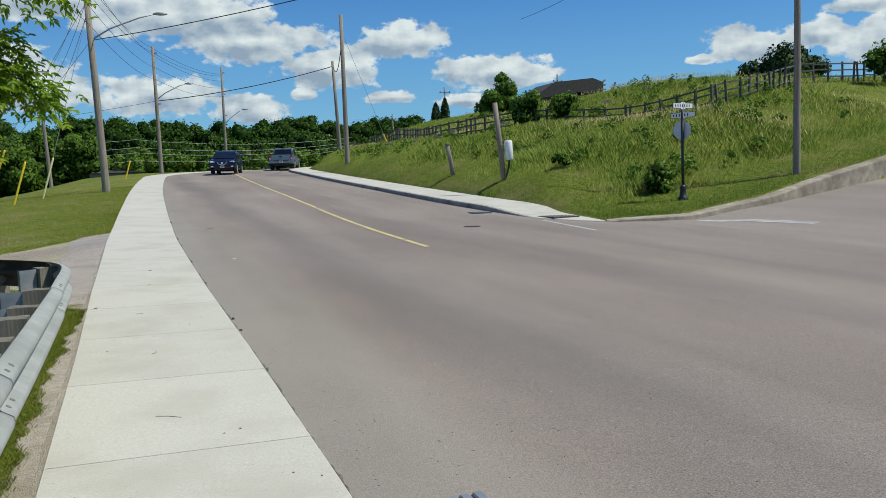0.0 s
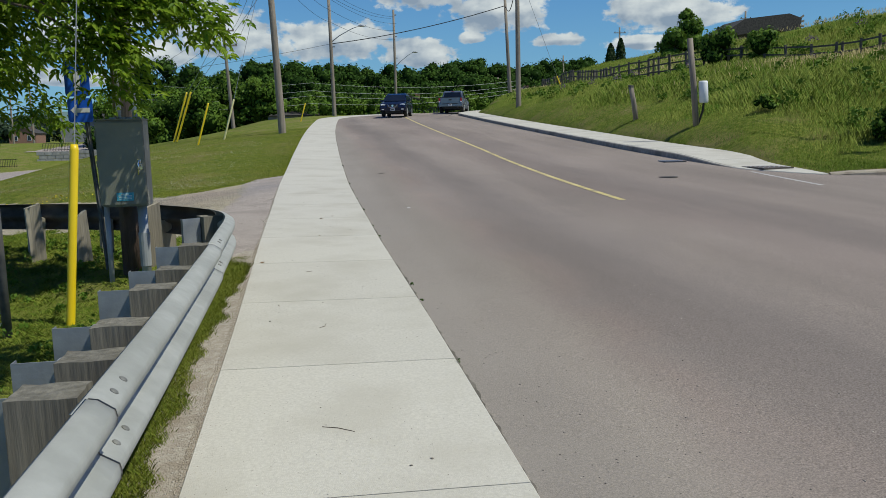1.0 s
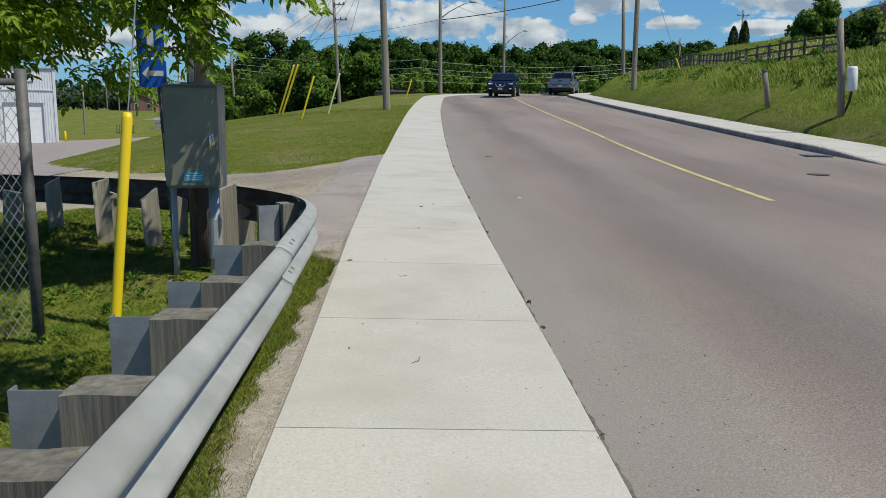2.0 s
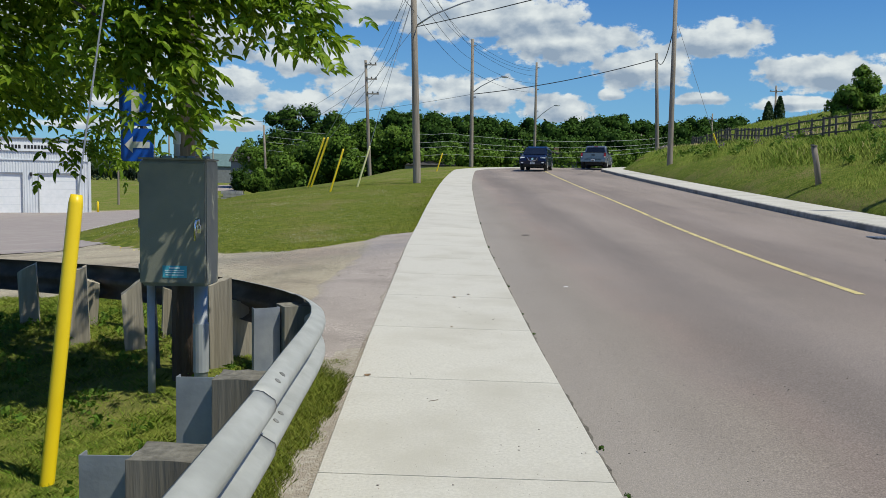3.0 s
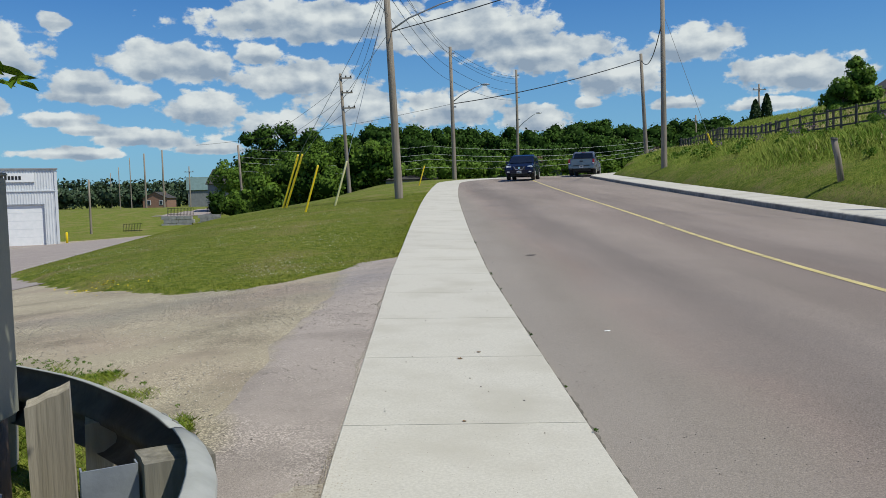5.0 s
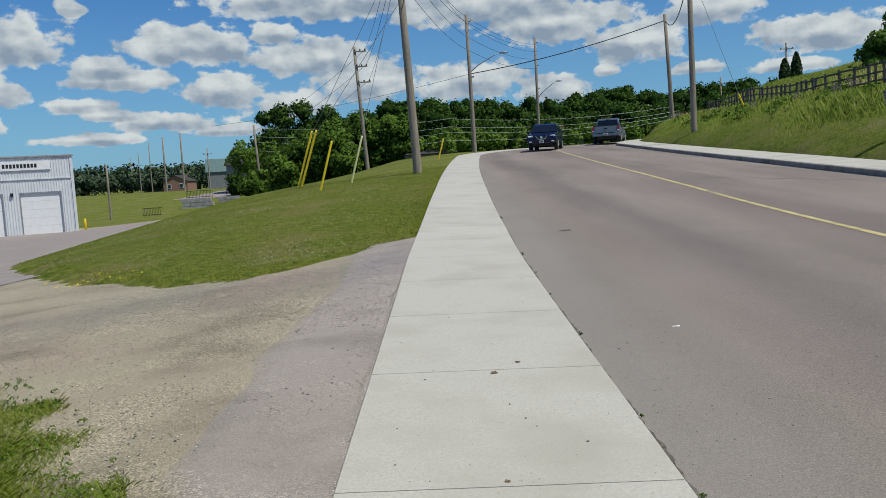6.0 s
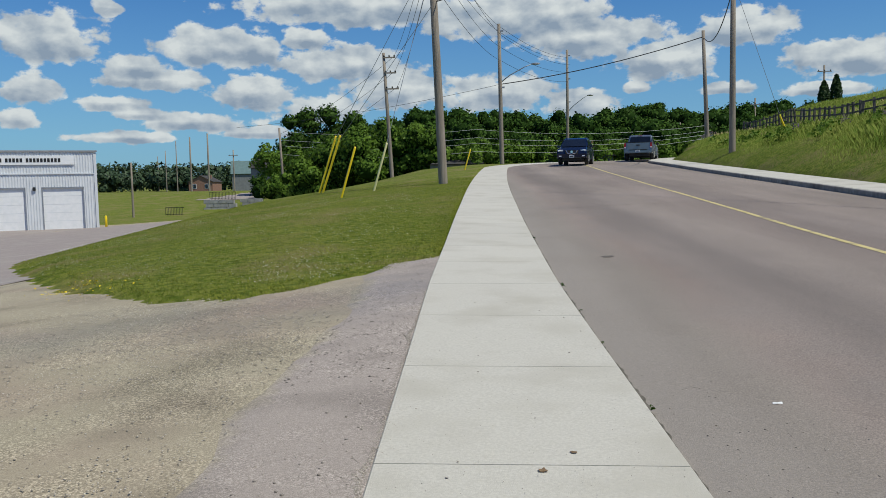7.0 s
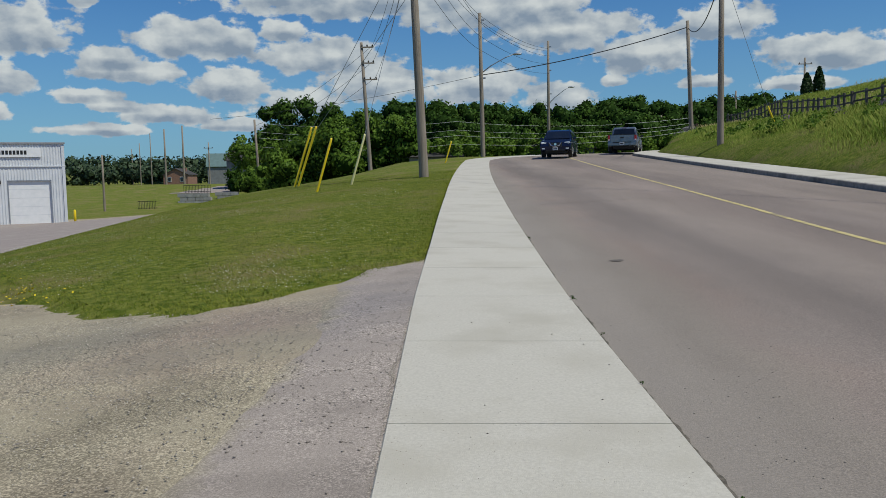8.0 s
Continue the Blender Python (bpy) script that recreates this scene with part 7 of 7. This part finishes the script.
part("roof", box_bm(12, 9, 0.55, pose(0, 0, 2.5), 0.03), M_ROOFG, fb)
for k in range(4):
    wf = part("window", box_bm(1.2, 0.1, 1.0, pose(-4 + 2.6 * k, -4.02, 1.4)), M_WHITE, fb)
    part("pane", box_bm(1.0, 0.04, 0.8, pose(-4 + 2.6 * k, -4.08, 1.4)), M_GLASS, wf)
# collapsed dark roof on the hill
ru = tagged(empty("ruined_shed", 40.8, 72.5, 9.3), "collapsed dark shingle roof of a ruined shed", "shed")
bm = prism_bm([(-4.4, 0.2), (-2.0, 1.65), (2.2, 2.1), (3.4, 1.7), (3.2, 0.0), (2.6, 0.4), (0.5, 0.75), (-3.9, 0.05)], 4.0)
part("roof", bm, M_ROOF, ru)
part("wall", box_bm(6.0, 3.4, 2.4, pose(-0.2, 0.2, -0.7)), M_FENCE, ru)
for k in range(5):
    part("board", box_bm(1.6, 0.05, 0.16, pose(2.9 + 0.1 * k, -1.9 + 0.1 * k, 0.4 + 0.3 * k, 0, 25 - 14 * k, 8)), M_WOOD, ru)
# stone block walls and rail over the lawn
M_BLOCK = mat("grey_stone_blocks", (0.30, 0.30, 0.30), (0.40, 0.40, 0.39), 1.5, 0.9, per_object=0.1)
for x, y, z, n, label in ((-36.0, 122, -1.15, 4, "grey stone block wall at the lawn edge"), (-31.5, 124, -1.05, 3, "grey stone block wall at the lawn edge")):
    g = tagged(empty("block_wall", x, y, z), label, "wall", "stone block walls")
    for r in range(3):
        for k in range(n):
            part("block", box_bm(1.02, 0.8, 0.48, pose(k * 1.05 + 0.3 * (r % 2), 0, 0.25 + 0.5 * r), 0.03), M_BLOCK, g)
for x, y, w in ((-38.6, 113, 2.4), (-35.8, 122.2, 3.6)):
    z = ground_at(x, y)
    g = tagged(empty("metal_railing", x, y, z + (1.32 if y > 120 else 0.0)), "black metal railing with upright bars", "railing", "black railings")
    for h in (0.15, 1.0):
        part("bar", box_bm(w, 0.05, 0.06, pose(w / 2, 0, h)), M_DARK, g)
    for k in range(int(w / 0.2) + 1):
        part("baluster", box_bm(0.035, 0.035, 1.05, pose(k * 0.2, 0, 0.5)), M_DARK, g)

# ---- storm drain, tactile plate, patches ----
def storm_drain(x, y, s, turn):
    g = tagged(empty("storm_drain", x, y, float(zroad(x, y)), turn), "cast iron storm drain grate in the road edge", "drain", "storm drains")
    part("frame", box_bm(s, s, 0.05, pose(0, 0, -0.018), 0.008), M_DARK, g)
    for k in range(7):
        part("grate_bar", box_bm(0.08 * s, 0.8 * s, 0.03, pose((-0.34 + 0.113 * k) * s, 0, 0.012), 0.005), M_GALV_DARK, g)


storm_drain(1.36, 3.67, 0.62, 0)
storm_drain(9.42, 22.0, 0.62, 0)
M_RUST = mat("dark_cast_iron", (0.085, 0.07, 0.06), (0.13, 0.11, 0.095), 20.0, 0.8, 0.3, 60)
tp = tagged(empty("tactile_plate", 10.52, 19.25, float(zroad(10.5, 19.25)) + 0.040), "dark cast tactile plate set in the ramp", "plate")
part("plate", box_bm(0.75, 0.95, 0.03, pose(0, 0, -0.008), 0.004), M_RUST, tp)
for k in range(30):
    part("stud", tube_bm([(-0.31 + 0.124 * (k % 6), -0.36 + 0.18 * (k // 6), 0.006), (-0.31 + 0.124 * (k % 6), -0.36 + 0.18 * (k // 6), 0.012)], [0.02, 0.014], 6), M_GALV_DARK, tp)
def road_patch(x, y, rx, ry, seed, label, material):
    """A thin ragged skin of other asphalt on the road."""
    r = random.Random(seed)
    out = [(x + rx * r.uniform(0.7, 1.15) * math.cos(a), y + ry * r.uniform(0.7, 1.15) * math.sin(a)) for a in (2 * math.pi * k / 18 for k in range(18))]
    v = [(a, b, float(zroad(a, b)) + 0.005) for a, b in out] + [(x, y, float(zroad(x, y)) + 0.006)]
    return tagged(arrays("road_patch", v, [(k, (k + 1) % 18, 18) for k in range(18)], material), label, "road patch", kind="structure")


M_PATCH = mat("dark_patched_asphalt", (0.085, 0.076, 0.068), (0.17, 0.152, 0.136), 70.0, 0.9, 0.4, 150, bdist=0.005, gloss=0.2)
road_patch(1.88, 22.1, 0.10, 0.10, 1, "small dark asphalt patch in the road", M_PATCH)


def road_crack(x0, x1, y0, slope, seed):
    r = random.Random(seed)
    n = int((x1 - x0) / 0.12)
    v = []
    drift = 0.0
    for k in range(n + 1):
        x = x0 + (x1 - x0) * k / n
        drift = 0.85 * drift + r.uniform(-0.05, 0.05)
        y, w = y0 + slope * (x - x0) + drift, r.uniform(0.006, 0.022)
        v += [(x, y - w, float(zroad(x, y)) + 0.005), (x, y + w, float(zroad(x, y)) + 0.005)]
    tagged(arrays("road_crack", v, [(2 * k, 2 * k + 2, 2 * k + 3, 2 * k + 1) for k in range(n)], M_PATCH), "thin dark crack running across the asphalt", "crack", kind="structure")


road_crack(1.6, 6.2, 30.6, 0.12, 4)
road_crack(1.3, 5.0, 36.5, -0.06, 5)
mh = tagged(empty("manhole_cover", 7.55, 18.05, float(zroad(7.55, 18.05)) + 0.004), "small dark round iron valve cover in the road", "manhole cover")
part("disc", tube_bm([(0, 0, -0.02), (0, 0, 0.004)], 0.20, 24), M_ROOF, mh)
# ---- vehicles ----
M_GREYPAINT = mat("grey_car_paint", (0.20, 0.225, 0.26), (0.21, 0.235, 0.27), 2, 0.25, metal=0.5)
M_NAVY = mat("navy_car_paint", (0.012, 0.02, 0.05), (0.014, 0.022, 0.055), 2, 0.18, metal=0.3)
M_TYRE = mat("black_rubber", (0.015, 0.015, 0.015), (0.025, 0.025, 0.025), 20, 0.85)
M_TRIM = mat("black_plastic_trim", (0.02, 0.02, 0.021), (0.028, 0.028, 0.03), 10, 0.6)
M_RED = mat("red_lamp_glass", (0.35, 0.01, 0.015), (0.42, 0.015, 0.02), 5, 0.15)
M_LAMP = mat("clear_lamp_glass", (0.75, 0.78, 0.8), (0.85, 0.86, 0.88), 5, 0.08)
M_CARGLASS = mat("tinted_car_glass", (0.010, 0.013, 0.017), (0.014, 0.017, 0.022), 2, 0.05)
M_PLATE = mat("pale_plate", (0.6, 0.63, 0.66), (0.66, 0.68, 0.7), 4, 0.5)


def arch_profile(points, wheels, r, n=9):
    """A side outline along the bottom of which wheel arches are cut; points run over the top from rear to front."""
    low = []
    for cx, cz in wheels:
        low += [(cx + r * math.cos(a), cz + r * math.sin(a)) for a in (math.pi * k / (n - 1) for k in range(n))]
    return points + low


def shell(outline, half, taper, name, material, parent, bevel=0.04, label=""):
    """Side outline (along, height) pushed across the car; taper(height) narrows it."""
    bm = bmesh.new()
    a = [bm.verts.new((x, -half * taper(z), z)) for x, z in outline]
    b = [bm.verts.new((x, half * taper(z), z)) for x, z in outline]
    k = len(outline)
    fa, fb = bm.faces.new(a), bm.faces.new(b[::-1])
    for i in range(k):
        bm.faces.new((a[i], b[i], b[(i + 1) % k], a[(i + 1) % k]))
    bmesh.ops.recalc_face_normals(bm, faces=bm.faces[:])
    if bevel:
        bmesh.ops.bevel(bm, geom=list({e for f in (fa, fb) for e in f.edges}), offset=bevel, segments=2, affect="EDGES", clamp_overlap=True)
    ob = part(name, bm, material, parent, label, smooth=True)
    for p in ob.data.polygons:
        p.use_smooth = p.area < 0.2
    return ob


def wheel(parent, x, y, r, w):
    side = 1 if y > 0 else -1
    t = part("wheel", tube_bm([(x, y - w / 2, r), (x, y - w / 2 + 0.03, r), (x, y + w / 2 - 0.03, r), (x, y + w / 2, r)], [r * 0.93, r, r, r * 0.93], 28), M_TYRE, parent, "black tyre")
    rim = part("rim", tube_bm([(x, y + side * (w / 2 - 0.02), r), (x, y + side * (w / 2 + 0.006), r)], r * 0.66, 20), M_TRIM, t)
    for k in range(6):
        a = 2 * math.pi * k / 6
        part("spoke", tube_bm([(x, y + side * (w / 2 + 0.012), r), (x + r * 0.6 * math.cos(a), y + side * (w / 2 + 0.012), r + r * 0.6 * math.sin(a))], [0.035, 0.022], 5), M_GALV, t)


def glass_pane(pts, parent, name, push):
    bm = bmesh.new()
    v = [bm.verts.new(p) for p in pts]
    f = bm.faces.new(v)
    bm.normal_update()
    n = f.normal.copy()
    ext = bmesh.ops.extrude_face_region(bm, geom=[f])
    for g in ext["geom"]:
        if isinstance(g, bmesh.types.BMVert):
            g.co += Vector(push)
    bmesh.ops.recalc_face_normals(bm, faces=bm.faces[:])
    return part(name, bm, M_CARGLASS, parent)


def pickup(x, y, heading):
    """A crew-cab pickup whose nose points along its +x."""
    z = float(zroad(x, y))
    g = tagged(empty("pickup_truck", x, y, z, heading), "grey crew cab pickup truck driving away", "pickup truck")
    body = [(2.62, 0.50), (2.66, 0.85), (2.55, 1.02), (1.35, 1.13), (1.1, 1.14), (-0.85, 1.16), (-2.66, 1.17), (-2.70, 0.62), (-2.60, 0.50), (-2.30, 0.45)]
    R = 0.46
    low = [(-1.62 + R * math.cos(a), 0.42 + R * math.sin(a)) for a in (math.pi - math.pi * k / 9 for k in range(10))]
    low2 = [(1.63 + R * math.cos(a), 0.42 + R * math.sin(a)) for a in (math.pi - math.pi * k / 9 for k in range(10))]
    outline = body + low + [(-1.1, 0.40), (1.1, 0.40)] + low2 + [(2.2, 0.45)]
    shell(outline, 0.945, lambda h: 1.0 if h < 0.95 else 1.0 - 0.25 * (h - 0.95), "body", M_GREYPAINT, g, 0.03)
    cab = [(1.15, 1.10), (0.35, 1.70), (0.0, 1.78), (-0.75, 1.77), (-0.95, 1.70), (-1.12, 1.14)]
    shell(cab, 0.90, lambda h: 1.0 if h < 1.12 else 1.0 - 0.30 * (h - 1.12), "cab", M_GREYPAINT, g, 0.05)
    glass_pane([(-1.135, -0.72, 1.22), (-1.135, 0.72, 1.22), (-1.01, 0.64, 1.64), (-1.01, -0.64, 1.64)], g, "rear_window", (0.03, 0, -0.01))
    glass_pane([(1.12, -0.76, 1.17), (1.12, 0.76, 1.17), (0.47, 0.66, 1.66), (0.47, -0.66, 1.66)], g, "windshield", (-0.03, 0, -0.02))
    for s in (-1, 1):
        for x0, x1, x2, x3 in ((0.05, 0.85, 0.42, 0.05), (-0.85, -0.02, -0.02, -0.72)):
            glass_pane([(x0, s * 0.905, 1.18), (x1, s * 0.905, 1.18), (x2, s * 0.76, 1.64), (x3, s * 0.76, 1.64)], g, "side_window", (0, -s * 0.03, 0))
        mr_ = part("mirror", box_bm(0.14, 0.22, 0.17, pose(0.75, s * 1.03, 1.20), 0.04), M_TRIM, g)
        tl = part("tail_lamp", box_bm(0.08, 0.15, 0.36, pose(-2.68, s * 0.86, 0.98), 0.025), M_RED, g, "red and clear tail lamp")
        part("reverse_lens", box_bm(0.085, 0.13, 0.10, pose(-2.685, s * 0.86, 0.86), 0.02), M_LAMP, tl)
        part("headlamp", box_bm(0.12, 0.34, 0.16, pose(2.60, s * 0.74, 0.86), 0.03), M_LAMP, g)
        part("side_step", tube_bm([(-0.9, s * 0.93, 0.38), (0.95, s * 0.93, 0.38)], 0.045, 8), M_TRIM, g)
        for xw in (-1.62, 1.63):
            wheel(g, xw, s * 0.84, 0.385, 0.26)
            part("fender_flare", tube_bm([(xw + 0.47 * math.cos(a), s * 0.945, 0.42 + 0.47 * math.sin(a)) for a in (math.pi * k / 10 for k in range(11))], 0.03, 6), M_GREYPAINT, g)
        part("door_handle", box_bm(0.16, 0.03, 0.035, pose(0.0, s * 0.95, 1.02), 0.008), M_GREYPAINT, g)
    tg = part("tailgate", box_bm(0.05, 1.48, 0.50, pose(-2.70, 0, 0.91), 0.02), M_GREYPAINT, g)
    part("tailgate_handle", box_bm(0.03, 0.24, 0.09, pose(-2.735, 0, 1.0), 0.01), M_TRIM, tg)
    part("tonneau_cover", box_bm(1.55, 1.70, 0.05, pose(-1.92, 0, 1.19), 0.015), M_TRIM, g, "black folding bed cover")
    rb = part("rear_bumper", box_bm(0.22, 1.84, 0.20, pose(-2.74, 0, 0.58), 0.04), M_GREYPAINT, g)
    part("bumper_step", box_bm(0.20, 1.2, 0.05, pose(-2.76, 0, 0.69), 0.01), M_TRIM, rb)
    lp = part("licence_plate", box_bm(0.02, 0.30, 0.15, pose(-2.86, 0, 0.60), 0.005), M_PLATE, g, "pale plate with dark bar")
    part("plate_bar", box_bm(0.004, 0.22, 0.06, pose(-2.872, 0, 0.60)), M_TRIM, lp)
    part("front_bumper", box_bm(0.2, 1.84, 0.26, pose(2.66, 0, 0.55), 0.05), M_TRIM, g)
    part("grille", box_bm(0.06, 1.0, 0.26, pose(2.66, 0, 0.84), 0.03), M_TRIM, g)
    part("underbody", box_bm(4.6, 1.3, 0.2, pose(0, 0, 0.38)), M_TRIM, g)
    part("roof_fin", box_bm(0.14, 0.03, 0.06, pose(-0.6, 0, 1.80), 0.01), M_TRIM, g)
    part("third_brake_lamp", box_bm(0.03, 0.28, 0.03, pose(-0.98, 0, 1.72)), M_RED, g)
    return g


def suv(x, y, heading):
    z = float(zroad(x, y))
    g = tagged(empty("suv", x, y, z, heading), "dark navy compact SUV driving towards the viewer", "car")
    R = 0.42
    low = [(-1.36 + R * math.cos(a), 0.38 + R * math.sin(a)) for a in (math.pi - math.pi * k / 9 for k in range(10))]
    low2 = [(1.36 + R * math.cos(a), 0.38 + R * math.sin(a)) for a in (math.pi - math.pi * k / 9 for k in range(10))]
    outline = [(2.30, 0.40), (2.34, 0.62), (2.28, 0.86), (2.05, 0.98), (1.15, 1.09), (0.9, 1.10), (-2.2, 1.12), (-2.33, 0.75), (-2.25, 0.42)] + low + [(-0.9, 0.30), (0.9, 0.30)] + low2 + [(1.9, 0.34)]
    shell(outline, 0.92, lambda h: 1.0 if h < 0.8 else 1.0 - 0.22 * (h - 0.8), "body", M_NAVY, g, 0.06)
    shell([(1.25, 1.05), (0.35, 1.60), (-0.1, 1.69), (-1.5, 1.66), (-2.0, 1.50), (-2.25, 1.06)], 0.86, lambda h: 1.0 if h < 1.1 else 1.0 - 0.32 * (h - 1.1), "cabin", M_NAVY, g, 0.05)
    glass_pane([(1.20, -0.74, 1.12), (1.20, 0.74, 1.12), (0.46, 0.62, 1.56), (0.46, -0.62, 1.56)], g, "windshield", (-0.03, 0, -0.02))
    glass_pane([(-2.22, -0.68, 1.15), (-2.22, 0.68, 1.15), (-2.03, 0.6, 1.48), (-2.03, -0.6, 1.48)], g, "rear_window", (0.03, 0, 0))
    for s in (-1, 1):
        for x0, x1, x2, x3 in ((0.02, 0.95, 0.42, 0.02), (-0.95, -0.06, -0.06, -0.9), (-1.8, -1.03, -1.03, -1.6)):
            glass_pane([(x0, s * 0.868, 1.13), (x1, s * 0.868, 1.13), (x2, s * 0.735, 1.55), (x3, s * 0.735, 1.53)], g, "side_window", (0, -s * 0.03, 0))
        part("mirror", box_bm(0.14, 0.22, 0.15, pose(0.82, s * 0.99, 1.14), 0.04), M_NAVY, g)
        part("headlamp", box_bm(0.16, 0.36, 0.12, pose(2.24, s * 0.68, 0.82, 0, 0, -s * 12), 0.035), M_LAMP, g, "bright clear headlamp")
        part("fog_lamp", box_bm(0.05, 0.20, 0.09, pose(2.31, s * 0.70, 0.50), 0.02), M_LAMP, g)
        part("tail_lamp", box_bm(0.12, 0.28, 0.16, pose(-2.24, s * 0.72, 0.98), 0.03), M_RED, g)
        part("roof_rail", tube_bm([(0.2, s * 0.60, 1.69), (-0.1, s * 0.60, 1.72), (-1.4, s * 0.60, 1.71), (-1.6, s * 0.60, 1.66)], 0.02, 6), M_TRIM, g)
        for xw in (-1.36, 1.36):
            wheel(g, xw, s * 0.80, 0.355, 0.23)
    gr = part("grille", box_bm(0.06, 0.80, 0.26, pose(2.31, 0, 0.70), 0.02), M_TRIM, g)
    for s in (-1, 1):
        part("chrome_v", tube_bm([(2.345, s * 0.34, 0.84), (2.35, s * 0.24, 0.66), (2.35, 0, 0.60)], 0.022, 6), M_CHROME, gr)
    part("badge", tube_bm([(2.34, 0, 0.74), (2.36, 0, 0.74)], 0.075, 14), M_CHROME, gr)
    lp = part("licence_plate", box_bm(0.02, 0.30, 0.15, pose(2.36, 0, 0.47), 0.004), M_PLATE, g, "pale plate with dark bar")
    part("plate_bar", box_bm(0.004, 0.22, 0.06, pose(2.373, 0, 0.47)), M_TRIM, lp)
    part("lower_grille", box_bm(0.05, 1.1, 0.10, pose(2.30, 0, 0.40), 0.02), M_TRIM, g)
    part("underbody", box_bm(3.9, 1.3, 0.15, pose(0, 0, 0.30)), M_TRIM, g)
    return g


pickup(12.2, 68.9, 90 - 17)
suv(6.75, 62.5, 270 - 14)
